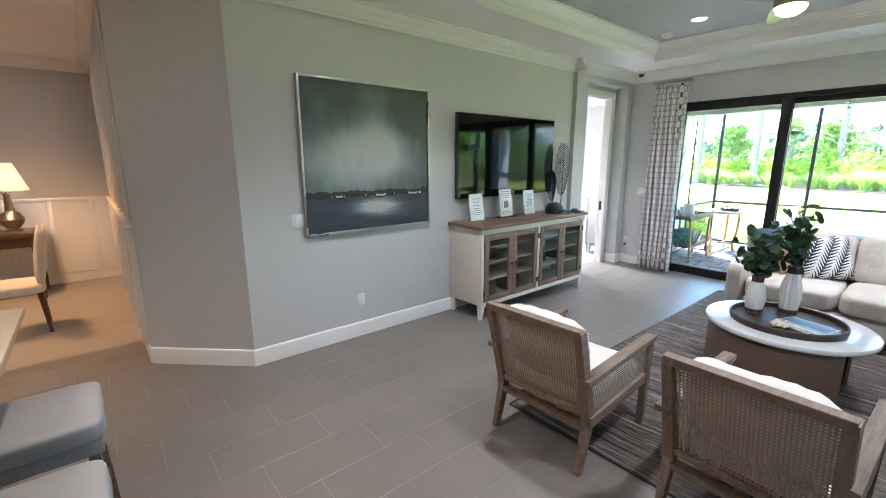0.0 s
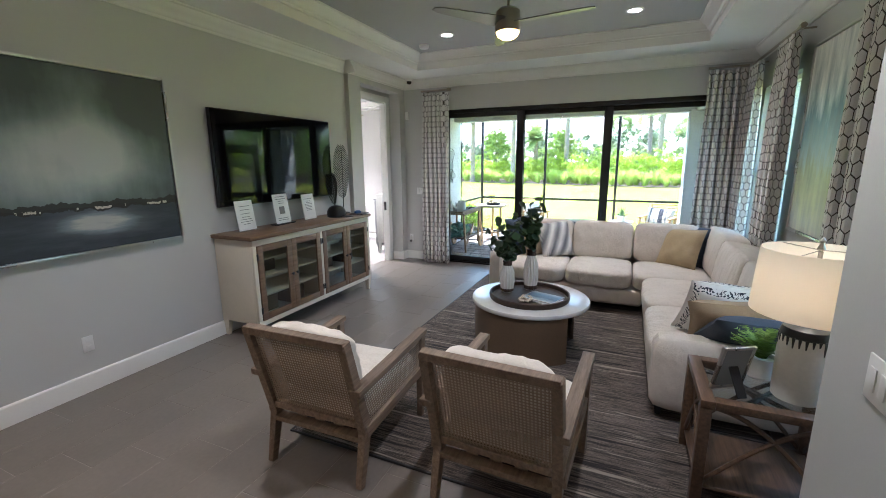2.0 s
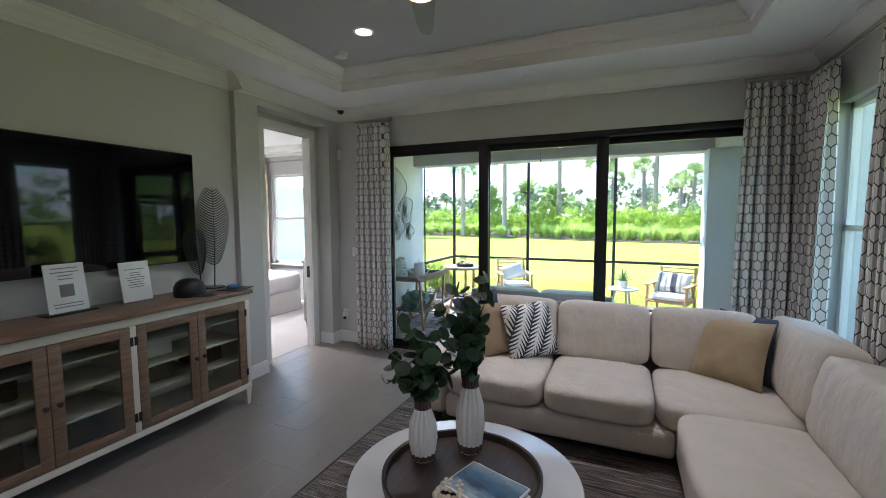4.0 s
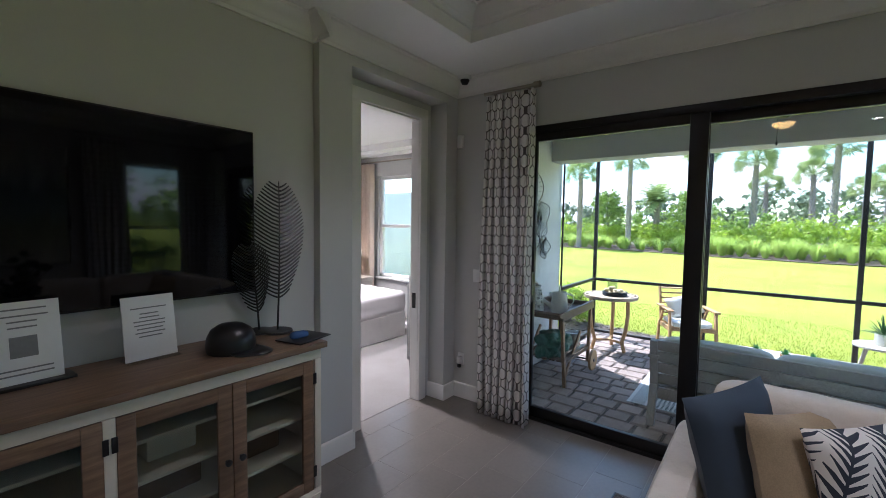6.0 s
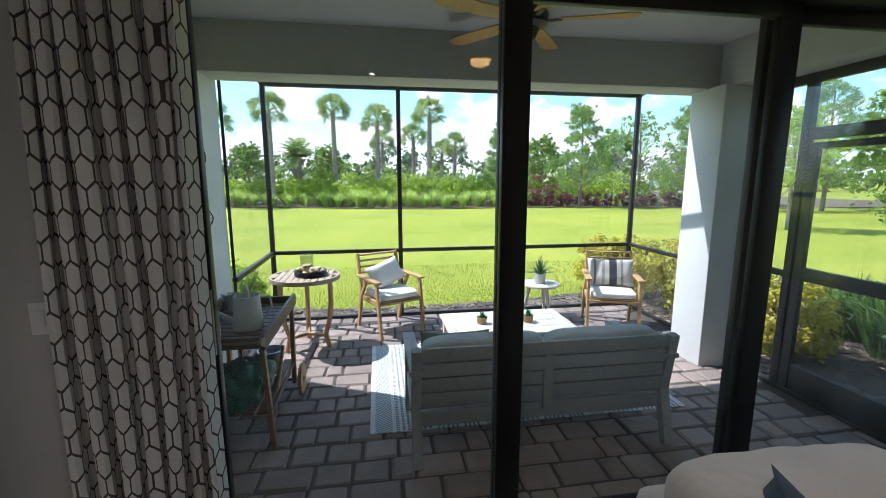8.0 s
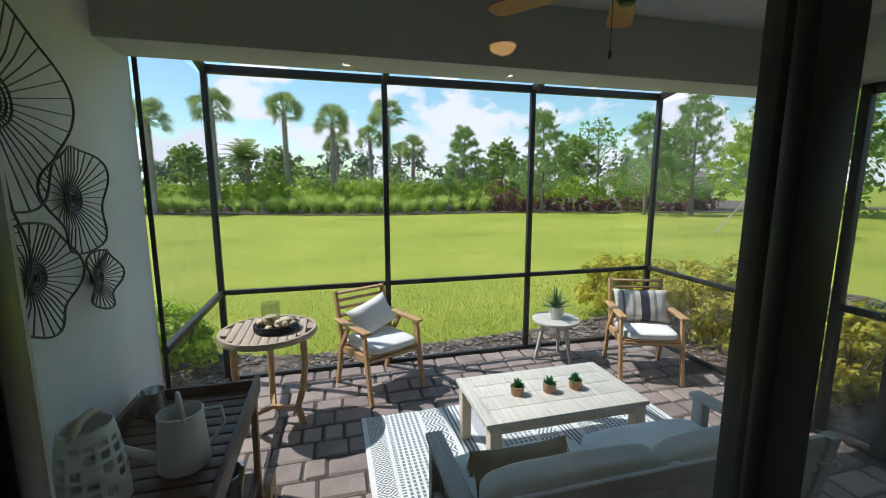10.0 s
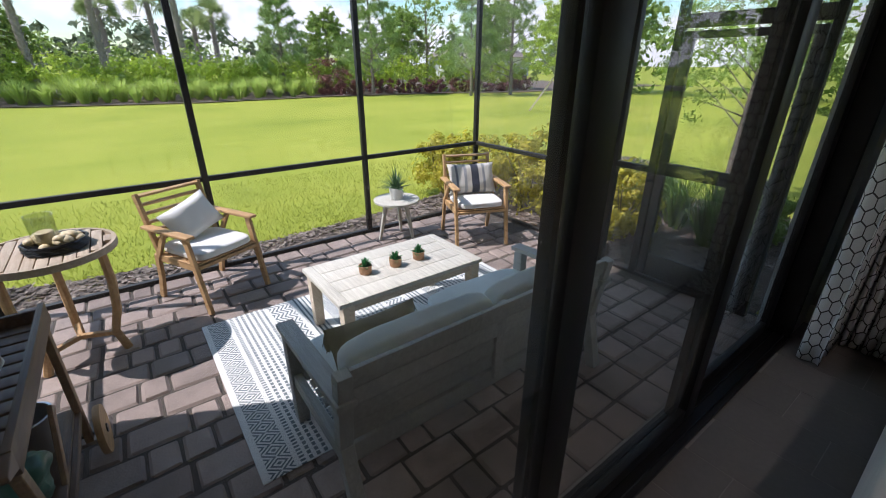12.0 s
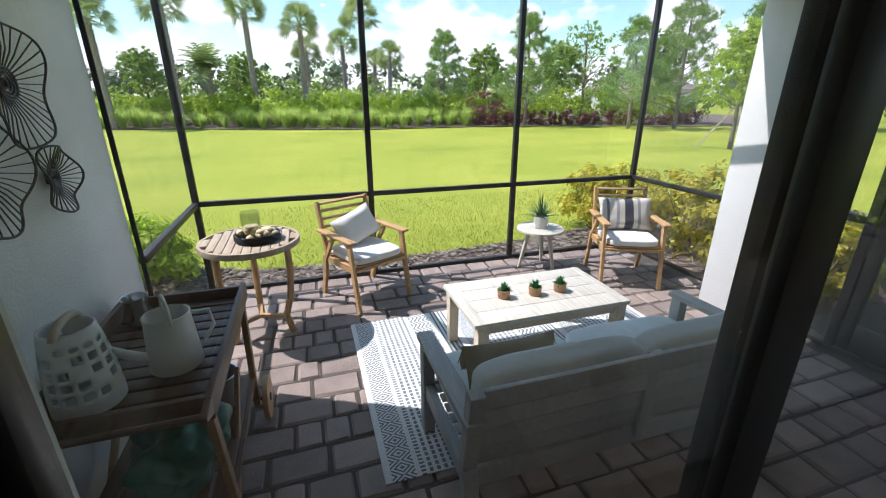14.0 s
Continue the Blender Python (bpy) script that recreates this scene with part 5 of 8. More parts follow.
part("body", box(bm_new(), (-0.03, -0.04, 0), (0.03, -0.001, 0.12), 0.01), WHITEPL, t)
t = thing("dome_camera", "small white ceiling dome camera with black lens", "camera", (6.70, 3.60, CH))
part("base", lathe(bm_new(), [(0.055, -0.03), (0.06, -0.001)], 20), WHITEPL, t)
part("lens", lathe(bm_new(), [(0.001, -0.075), (0.025, -0.068), (0.038, -0.045), (0.04, -0.031)], 20), BLACK, t)


def curtain(loc, rz, width, label, height=2.68, folds=6, depth=0.055, seed=0):
    t = thing("curtain", label, "curtain", loc, rz, "trellis curtains")
    bm = bm_new()
    uvl = bm.loops.layers.uv.verify()
    nu, nv = folds * 14, 16
    rnd = random.Random(seed)
    ph = [rnd.uniform(-0.5, 0.5) for _ in range(folds + 1)]
    g, arc, prev = {}, [0.0], None
    for i in range(nu + 1):
        s = i / nu
        k = s * folds
        for j in range(nv + 1):
            z = j / nv
            a = depth * (1.0 - 0.45 * z ** 4) * (1 + 0.25 * math.sin(3 * k + seed))
            wob = 0.012 * math.sin(5 * z + 2.0 * ph[int(min(k, folds))] + k)
            x = (s - 0.5) * width * (1 + 0.05 * (1 - z)) + wob + 0.018 * math.sin(4 * math.pi * k)
            y = a * math.cos(2 * math.pi * k + 0.3 * math.sin(4 * z + ph[int(min(k, folds))]))
            g[i, j] = bm.verts.new((x, y, z * height))
        p = Vector((g[i, 8].co.x, g[i, 8].co.y))
        if prev is not None:
            arc.append(arc[-1] + (p - prev).length)
        prev = p
    for i in range(nu):
        for j in range(nv):
            f = bm.faces.new((g[i, j], g[i + 1, j], g[i + 1, j + 1], g[i, j + 1]))
            for lp, (a, b) in zip(f.loops, ((i, j), (i + 1, j), (i + 1, j + 1), (i, j + 1))):
                lp[uvl].uv = (arc[a], b / nv * height)
    ob = part("panel", bm, CURTAIN, t)
    sol = ob.modifiers.new("thick", "SOLIDIFY")
    sol.thickness = 0.004


def rod(p0, p1, ends, label, wall):
    t = thing("curtain_rod", label, "curtain rod")
    part("pole", tube(bm_new(), [p0, p1], 0.014, 12), BRUSHED, t)
    for p, q in zip((p0, p1), (p1, p0)):
        d = (Vector(p) - Vector(q)).normalized()
        if p in ends:
            part("finial", tube(bm_new(), [Vector(p), Vector(p) + d * 0.05], 0.024, 12), BRUSHED, t)
        c = Vector(p) - d * 0.07
        part("bracket", tube(bm_new(), [c, c + Vector(wall)], 0.009, 8), BRUSHED, t)


curtain((6.68, 3.14, 0.012), 90, 0.42, "white curtain with a dark hexagon trellis beside the sliding door", seed=1)
rod((6.68, 2.93, 2.725), (6.68, 3.38, 2.725), [(6.68, 2.93, 2.725)], "short pewter curtain rod by the door", (0.14, 0, 0))
curtain((6.68, -0.72, 0.012), 90, 0.46, "trellis curtain in the corner at the sliding door's end", seed=2)
rod((6.68, -0.49, 2.725), (6.68, -0.9, 2.725), [], "short pewter curtain rod in the corner", (0.14, 0, 0))
curtain((6.42, -0.93, 0.012), 0, 0.36, "trellis curtain in the corner over the garden window", seed=3)
curtain((5.36, -0.93, 0.012), 0, 0.46, "trellis curtain between window and abstract painting", seed=4)
rod((5.1, -0.93, 2.725), (6.62, -0.93, 2.725), [(5.1, -0.93, 2.725)], "pewter curtain rod over the garden window", (0, -0.12, 0))
curtain((3.62, -0.93, 0.012), 0, 0.56, "trellis curtain beside the abstract painting", seed=5)
curtain((2.4, -0.93, 0.012), 0, 0.4, "trellis curtain behind the wall end", seed=6)
rod((2.15, -0.93, 2.725), (3.93, -0.93, 2.725), [(3.93, -0.93, 2.725)], "pewter curtain rod over the second window", (0, -0.12, 0))

# rug
bm = bm_new()
box(bm, (2.22, -0.62, 0.0005), (6.25, 2.1, 0.012), 0.004)
rug = tagged(part("area_rug", bm, RUG), "dark grey and beige streaked area rug under the seating", "rug")
part("binding", box(box(bm_new(), (2.205, -0.62, 0.0005), (2.2195, 2.1, 0.013), 0.003), (2.205, 2.1005, 0.0005), (6.25, 2.113, 0.013), 0.003), BLACK, rug, "black bound edge")


# ---- sectional sofa ----
def sofa():
    t = thing("sectional_sofa", "cream upholstered L-shaped sectional sofa with loose cushions", "sofa")
    z0, zs = 0.09, 0.27
    def blk(name, lo, hi, bev=0.04, label=""):
        bm = box(bm_new(), lo, hi, bev, seg=3)
        part(name, bm, SOFA, t, label)
    blk("base", (3.36, -0.78, z0), (6.12, 0.06, zs))
    blk("base", (5.24, 0.062, z0), (6.12, 1.62, zs))
    blk("back_frame", (3.22, -0.95, z0), (6.27, -0.785, 0.74))
    blk("back_frame", (6.125, -0.784, z0), (6.27, 1.62, 0.74))
    for nm, lo, hi in (("arm", (3.2, -0.78, z0), (3.355, 0.07, 0.58)), ("arm", (5.22, 1.625, z0), (6.27, 1.78, 0.60))):
        bm = bm_new()
        cushion(bm, lo, hi, 9, 0.012, 0.003, 8, 3)
        part(nm, bm, SOFA, t)
    k = 0
    for lo, hi in (((3.36, -0.62, zs), (4.28, 0.09, 0.47)), ((4.285, -0.62, zs), (5.2, 0.09, 0.47)), ((5.205, -0.62, zs), (6.0, 0.175, 0.465)), ((5.19, 0.18, zs), (6.0, 0.89, 0.47)), ((5.19, 0.895, zs), (6.0, 1.62, 0.47))):
        k += 1
        part("seat_cushion", cushion(bm_new(), lo, hi, 6, 0.022, 0.004, 12, k), SOFA, t)
    for lo, hi in (((3.4, -0.79, 0.44), (4.28, -0.5, 0.9)), ((4.29, -0.79, 0.44), (5.18, -0.5, 0.9)), ((5.2, -0.79, 0.44), (6.1, -0.52, 0.91))):
        k += 1
        m = Matrix.Translation((0, -0.65, 0.45)) @ pose(0, 0, 0, 9) @ Matrix.Translation((0, 0.65, -0.45))
        part("back_cushion", cushion(bm_new(), lo, hi, 7, 0.02, 0.008, 12, k, m), SOFA, t)
    for lo, hi in (((5.85, -0.5, 0.44), (6.12, 0.18, 0.91)), ((5.85, 0.185, 0.44), (6.12, 0.885, 0.91)), ((5.85, 0.89, 0.44), (6.12, 1.62, 0.91))):
        k += 1
        m = Matrix.Translation((6.0, 0, 0.45)) @ pose(0, 0, 0, 0, 9) @ Matrix.Translation((-6.0, 0, -0.45))
        part("back_cushion", cushion(bm_new(), lo, hi, 7, 0.02, 0.008, 12, k, m), SOFA, t)
    for x, y in ((3.3, 0.0), (3.3, -0.88), (5.28, 0.0), (5.3, 1.70), (6.2, 1.70), (6.2, -0.88), (4.4, 0.0)):
        part("foot", beam(bm_new(), (x, y, 0.09), (x, y, 0.0125), 0.05, 0.05, 0.035, 0.035), BLACK, t)


sofa()


def frond_mat(name, a, b, sx, sy):
    """White cloth printed with rows of feathered palm leaves."""
    m, n, l, p = nodes_of(name)
    v = coords(n, l, (sx, sy, 1), "UV", (0, 0, 0.5))
    s = n.new("ShaderNodeSeparateXYZ")
    l.new(v, s.inputs[0])
    fx = mathn(n, l, "ABSOLUTE", mathn(n, l, "SUBTRACT", mathn(n, l, "FRACT", s.outputs[0]), 0.5))
    st = mathn(n, l, "FRACT", mathn(n, l, "ADD", mathn(n, l, "MULTIPLY", s.outputs[1], 4.0), mathn(n, l, "MULTIPLY", fx, -4.5)))
    taper = mathn(n, l, "SUBTRACT", 0.78, mathn(n, l, "MULTIPLY", fx, 1.35))
    leafm = mathn(n, l, "MULTIPLY", mathn(n, l, "LESS_THAN", st, taper), mathn(n, l, "LESS_THAN", fx, mathn(n, l, "ADD", 0.26, mathn(n, l, "MULTIPLY", noise_tex(n, l, v, 2.2, 2), 0.4))))
    leafm = mathn(n, l, "MAXIMUM", leafm, mathn(n, l, "LESS_THAN", fx, 0.035))
    l.new(mixcol(n, l, leafm, a, b), p.inputs["Base Color"])
    p.inputs["Roughness"].default_value = 0.9
    return m


FROND = frond_mat("palm_print_cloth", (0.76, 0.74, 0.70), (0.035, 0.045, 0.065), 3.4, 3.0)


def border_mat(name):
    m, n, l, p = nodes_of(name)
    v = coords(n, l, (1, 1, 1), "UV")
    s = n.new("ShaderNodeSeparateXYZ")
    l.new(v, s.inputs[0])
    ex = mathn(n, l, "MAXIMUM", mathn(n, l, "ABSOLUTE", mathn(n, l, "SUBTRACT", s.outputs[0], 0.5)), mathn(n, l, "ABSOLUTE", mathn(n, l, "SUBTRACT", s.outputs[1], 0.5)))
    edge = mathn(n, l, "MULTIPLY", mathn(n, l, "GREATER_THAN", ex, 0.40), mathn(n, l, "LESS_THAN", ex, 0.465))
    st = mathn(n, l, "GREATER_THAN", noise_tex(n, l, coords(n, l, (34, 34, 1), "UV"), 1.0, 2), 0.52)
    l.new(mixcol(n, l, mathn(n, l, "MULTIPLY", edge, st), (0.74, 0.73, 0.70), (0.03, 0.035, 0.05)), p.inputs["Base Color"])
    p.inputs["Roughness"].default_value = 0.9
    return m


BORDER = border_mat("fern_border_cloth")


def stripes_mat(name, cols, count):
    m, n, l, p = nodes_of(name)
    v = coords(n, l, (1, 1, 1), "UV")
    s = n.new("ShaderNodeSeparateXYZ")
    l.new(v, s.inputs[0])
    u = mathn(n, l, "FRACT", mathn(n, l, "MULTIPLY", s.outputs[0], count))
    r = n.new("ShaderNodeValToRGB")
    r.color_ramp.interpolation = "CONSTANT"
    el = r.color_ramp.elements
    while len(el) < len(cols):
        el.new(0.5)
    for e, (q, c) in zip(el, cols):
        e.position, e.color = q, (*c, 1)
    l.new(u, r.inputs["Fac"])
    l.new(mixcol(n, l, 0.25, r.outputs["Color"], ramp_of(n, l, noise_tex(n, l, coords(n, l), 260, 2), [(0.3, (0.5, 0.48, 0.44)), (0.7, (0.8, 0.78, 0.74))]), "MULTIPLY"), p.inputs["Base Color"])
    p.inputs["Roughness"].default_value = 0.9
    return m


STRIPE = stripes_mat("striped_cloth", [(0.0, (0.60, 0.57, 0.52)), (0.12, (0.15, 0.16, 0.18)), (0.17, (0.60, 0.57, 0.52)), (0.3, (0.30, 0.31, 0.33)), (0.36, (0.58, 0.54, 0.47)), (0.46, (0.035, 0.04, 0.06)), (0.62, (0.5, 0.47, 0.42)), (0.7, (0.24, 0.25, 0.27)), (0.76, (0.60, 0.57, 0.52))], 1)


def throw_pillow(loc, rz, lean, size, thick, material, label, spin=0, seed=0):
    """Leans back by lean degrees; the front looks along +x before the turn rz."""
    m = pose(*loc, 0, 0, rz) @ pose(0, 0, 0, 0, -lean, 0) @ pose(0, 0, size / 2, 0, 90, 0) @ pose(0, 0, 0, 0, 0, 90 + spin)
    tagged(part("throw_pillow", pillow(bm_new(), size, size, thick, m, seed), material), label, "pillow")


throw_pillow((5.74, 1.44, 0.47), 238, 16, 0.50, 0.17, NAVY, "navy velvet throw pillow at the sofa's arm", 4, 1)
throw_pillow((5.73, 1.24, 0.47), 232, 18, 0.45, 0.16, TAN, "tan ribbed throw pillow on the cream sofa", -3, 2)
throw_pillow((5.72, 1.03, 0.47), 222, 20, 0.46, 0.17, FROND, "white throw pillow printed with dark palm leaves", 3, 3)
throw_pillow((5.86, -0.36, 0.465), 140, 24, 0.48, 0.16, NAVY, "navy throw pillow behind an ochre one in the corner", 0, 4)
throw_pillow((5.72, -0.24, 0.465), 143, 26, 0.47, 0.16, MUSTARD, "ochre woven throw pillow in the sofa corner", 3, 5)
throw_pillow((3.70, -0.33, 0.48), 4, 34, 0.5, 0.16, BORDER, "white throw pillow with a dark fern border", 5, 6)
throw_pillow((3.56, -0.36, 0.485), -2, 42, 0.46, 0.14, TAN, "tan striped throw pillow by the sofa arm", -6, 7)
throw_pillow((3.47, -0.40, 0.52), 3, 56, 0.44, 0.14, NAVY, "navy throw pillow lying by the sofa arm", 6, 8)


# ---- coffee table ----
def drum_panel(a0, a1, r, z0, z1, th=0.02):
    bm = bm_new()
    k = 28
    cols = []
    for i in range(k + 1):
        a = radians(a0 + (a1 - a0) * i / k)
        cols.append([bm.verts.new((rr * math.cos(a), rr * math.sin(a), z)) for rr, z in ((r, z0), (r, z1), (r - th, z1), (r - th, z0))])
    for c0, c1 in zip(cols, cols[1:]):
        for i in range(4):
            j = (i + 1) % 4
            bm.faces.new((c0[i], c0[j], c1[j], c1[i]))
    bm.faces.new(cols[0][::-1])
    bm.faces.new(cols[-1])
    return bm


t = thing("coffee_table", "round coffee table with white marble top and brown drum base", "coffee table", (4.09, 1.03, 0.0125))
part("tabletop", lathe(bm_new(), [(0.50, 0.40), (0.515, 0.405), (0.52, 0.415), (0.52, 0.43), (0.515, 0.438), (0.505, 0.44)], 72), MARBLE, t, "white marble top")
part("base_panel", drum_panel(112, 230, 0.495, 0, 0.399), BROWNPANEL, t, "curved brown panel")
part("base_panel", drum_panel(-60, 66, 0.43, 0, 0.399), BROWNPANEL, t, "curved brown panel")
t = thing("round_tray", "round dark wooden tray on the coffee table", "tray", (4.06, 1.03, 0.4525))
t.scale = (1.16, 1.16, 1.0)
part("bottom", lathe(bm_new(), [(0.29, 0.001), (0.29, 0.012)], 56), ESPRESSO, t)
part("rim", lathe(bm_new(), [(0.285, 0.013), (0.30, 0.0), (0.305, 0.02), (0.305, 0.045), (0.297, 0.05), (0.29, 0.045), (0.286, 0.0131)], 56), ESPRESSO, t)

CLAY = plain("bare_brown_clay", (0.085, 0.055, 0.04), 0.75, var=0.25, big=20)
VASE = plain("fluted_white_ceramic", (0.74, 0.71, 0.66), 0.4, var=0.08, bump=0.05)
LEAF = foliage("eucalyptus_leaf", (0.015, 0.035, 0.014), (0.06, 0.11, 0.045), 0.42, 0.2)
STEM = plain("green_stem", (0.10, 0.11, 0.05), 0.6)


def round_leaf(bm, p, nrm, r, rnd):
    nrm = Vector(nrm).normalized()
    a = nrm.orthogonal().normalized()
    a.rotate(Matrix.Rotation(rnd.uniform(0, 6.28), 3, nrm))
    b = nrm.cross(a)
    c = bm.verts.new(Vector(p) - nrm * r * 0.18)
    ring = [bm.verts.new(Vector(p) + a * r * math.cos(k * math.pi / 4) * (1.12 if k == 0 else 1) + b * r * 0.9 * math.sin(k * math.pi / 4)) for k in range(8)]
    for k in range(8):
        bm.faces.new((c, ring[k], ring[(k + 1) % 8]))


def eucalyptus(loc, h, r, seed, spread, label, tall=1.0):
    t = thing("vase", label, "vase", loc)
    prof = [(r * 0.72, 0), (r * 0.8, 0.01), (r, h * 0.35), (r * 0.92, h * 0.62), (r * 0.55, h * 0.86), (r * 0.5, h * 0.93), (r * 0.62, h), (r * 0.5, h - 0.004), (r * 0.4, h * 0.9)]
    body = part("body", lathe(bm_new(), prof, 60, None, (14, 0.16)), VASE, t)
    part("foot_band", lathe(bm_new(), [(r * 0.725, 0.0015), (r * 0.83, 0.012), (r * 0.89, h * 0.10), (r * 0.86, h * 0.115)], 60, None, (14, 0.16)), CLAY, body, "bare brown clay foot")
    part("neck_band", lathe(bm_new(), [(r * 0.60, h * 0.86), (r * 0.56, h * 0.93), (r * 0.65, h * 0.995), (r * 0.63, h + 0.002)], 60, None, (14, 0.16)), CLAY, body, "bare brown clay neck")
    rnd = random.Random(seed)
    leaves = bm_new()
    e = tagged(new("eucalyptus_stems"), "dark green eucalyptus stems standing in a fluted vase", "foliage")
    e.matrix_basis = pose(*loc)
    for s in range(11):
        a = 2 * math.pi * s / 11 + rnd.uniform(-0.3, 0.3)
        ln = rnd.uniform(0.24, 0.5) * tall
        out = rnd.uniform(0.25, 1.0) * spread
        pts = [Vector((0, 0, h - 0.06))]
        for k in range(1, 7):
            f = k / 6
            pts.append(Vector((math.cos(a) * out * f * f * 0.9, math.sin(a) * out * f * f * 0.9, h - 0.06 + ln * (f - 0.28 * out / spread * f * f))))
        part("stem", tube(bm_new(), pts, 0.0028, 5), STEM, e)
        for k in range(2, 7):
            for q in range(2):
                p = pts[k] + Vector((rnd.uniform(-1, 1), rnd.uniform(-1, 1), rnd.uniform(-0.5, 0.8))) * 0.035
                round_leaf(leaves, p, (rnd.uniform(-1, 1), rnd.uniform(-1, 1), rnd.uniform(0.2, 1.2)), rnd.uniform(0.028, 0.046), rnd)
    part("leaves", leaves, LEAF, e)


eucalyptus((4.12, 1.25, 0.465), 0.29, 0.07, 3, 0.24, "short white fluted ceramic vase on the round tray")
eucalyptus((4.27, 1.065, 0.465), 0.38, 0.072, 5, 0.21, "tall white fluted ceramic vase on the round tray", 1.2)
t = thing("magazine_stack", "two blue-grey magazines lying on the round tray", "magazine", (4.0, 0.90, 0.465), 62)
COVER = canvas_mat("coast_cover", [(0.0, (0.3, 0.33, 0.35)), (0.3, (0.06, 0.13, 0.2)), (0.6, (0.025, 0.07, 0.13)), (1.0, (0.4, 0.47, 0.52))], 4, (1, 1.5, 1), 0.4)
for k, rz in ((0, 0), (1, 9)):
    bm = box(bm_new(), (-0.15, -0.11, 0.0), (0.15, 0.11, 0.011), 0.002)
    bm.transform(pose(0, 0, 0.0125 * k, 0, 0, rz))
    mag = part("magazine", bm, WHITEPL, t)
    q = uv_quad(bm_new(), [(-0.145, -0.105, 0), (0.145, -0.105, 0), (0.145, 0.105, 0), (-0.145, 0.105, 0)])
    q.transform(pose(0, 0, 0.0125 * k + 0.0116, 0, 0, rz))
    part("cover", q, COVER, mag)
bm = bm_new()
rnd = random.Random(8)
for k in range(34):
    a = k * 0.42
    lathe(bm, [(0.001, -0.011), (0.009, -0.007), (0.012, 0), (0.009, 0.007), (0.001, 0.011)], 8, pose(-0.16 + 0.05 * math.cos(a) + 0.002 * k, -0.02 + 0.05 * math.sin(a), 0.0125 + 0.004 * (k % 3)))
bm.transform(pose(4.04, 1.05, 0.466))
tagged(part("bead_garland", bm, BLOND), "strand of pale wooden beads on the tray", "beads")


# ---- cane armchairs ----
def cane_sheet(a, b, c, d, reps):
    bm = bm_new()
    f = bm.faces.new([bm.verts.new(p) for p in (a, b, c, d)])
    uvl = bm.loops.layers.uv.verify()
    w, h = (Vector(b) - Vector(a)).length, (Vector(d) - Vector(a)).length
    for lp, uv in zip(f.loops, ((0, 0), (w, 0), (w, h), (0, h))):
        lp[uvl].uv = uv
    return bm


def armchair(m, seed):
    t = thing("armchair", "weathered oak armchair with cane back and cream cushions", "armchair", group="cane armchairs")
    t.matrix_basis = m
    w = 0.31
    for s in (-1, 1):
        part("back_leg", beam(bm_new(), (-0.01, s * (w - 0.02), 0), (0.06, s * (w - 0.02), 0.30), 0.035, 0.04, 0.045, 0.06), CHAIRWOOD, t)
        part("back_post", beam(bm_new(), (0.06, s * (w - 0.02), 0.29), (-0.085, s * (w - 0.02), 0.835), 0.05, 0.065, 0.045, 0.05), CHAIRWOOD, t)
        part("front_leg", beam(bm_new(), (0.68, s * w, 0), (0.70, s * w, 0.57), 0.035, 0.04, 0.045, 0.055), CHAIRWOOD, t)
        part("arm_rail", beam(bm_new(), (-0.05, s * w, 0.555), (0.735, s * w, 0.585), 0.065, 0.035), CHAIRWOOD, t)
        part("side_rail", beam(bm_new(), (0.03, s * w, 0.30), (0.70, s * w, 0.33), 0.032, 0.06), CHAIRWOOD, t)
        part("side_cane", cane_sheet((0.05, s * w, 0.33), (0.68, s * w, 0.35), (0.68, s * w, 0.565), (-0.03, s * w, 0.55), 0), CANE, t, "woven cane side panel")
    part("top_rail", beam(bm_new(), (-0.082, -w + 0.005, 0.82), (-0.082, w - 0.005, 0.82), 0.055, 0.04), CHAIRWOOD, t)
    part("lower_rail", beam(bm_new(), (0.045, -w + 0.03, 0.335), (0.045, w - 0.03, 0.335), 0.05, 0.035), CHAIRWOOD, t)
    part("seat_rail", beam(bm_new(), (0.05, -w + 0.03, 0.25), (0.05, w - 0.03, 0.25), 0.06, 0.03), CHAIRWOOD, t)
    part("front_rail", beam(bm_new(), (0.69, -w + 0.02, 0.32), (0.69, w - 0.02, 0.32), 0.06, 0.03), CHAIRWOOD, t)
    for y in (-0.12, 0.0, 0.12):
        part("seat_slat", box(bm_new(), (0.06, y - 0.03, 0.275), (0.68, y + 0.03, 0.29), 0.003), CHAIRWOOD, t)
    part("back_cane", cane_sheet((0.035, -w + 0.04, 0.35), (0.035, w - 0.04, 0.35), (-0.074, w - 0.04, 0.80), (-0.074, -w + 0.04, 0.80), 0), CANE, t, "woven cane back panel")
    part("seat_cushion", cushion(bm_new(), (0.07, -w + 0.03, 0.292), (0.74, w - 0.03, 0.43), 6, 0.02, 0.005, 10, seed), CREAM, t, "cream seat cushion")
    mm = Matrix.Translation((0.13, 0, 0.4)) @ pose(0, 0, 0, 0, -15) @ Matrix.Translation((-0.13, 0, -0.4))
    part("back_cushion", cushion(bm_new(), (0.095, -w + 0.05, 0.43), (0.18, w - 0.05, 0.84), 5, 0.03, 0.016, 13, seed + 3, mm), CREAM, t, "cream tufted back cushion")


armchair(pose(1.985, 1.725, 0.0, 0, 0, 1.5), 1)
armchair(pose(2.05, 0.757, 0.0, 0, 0, -2.5), 2)


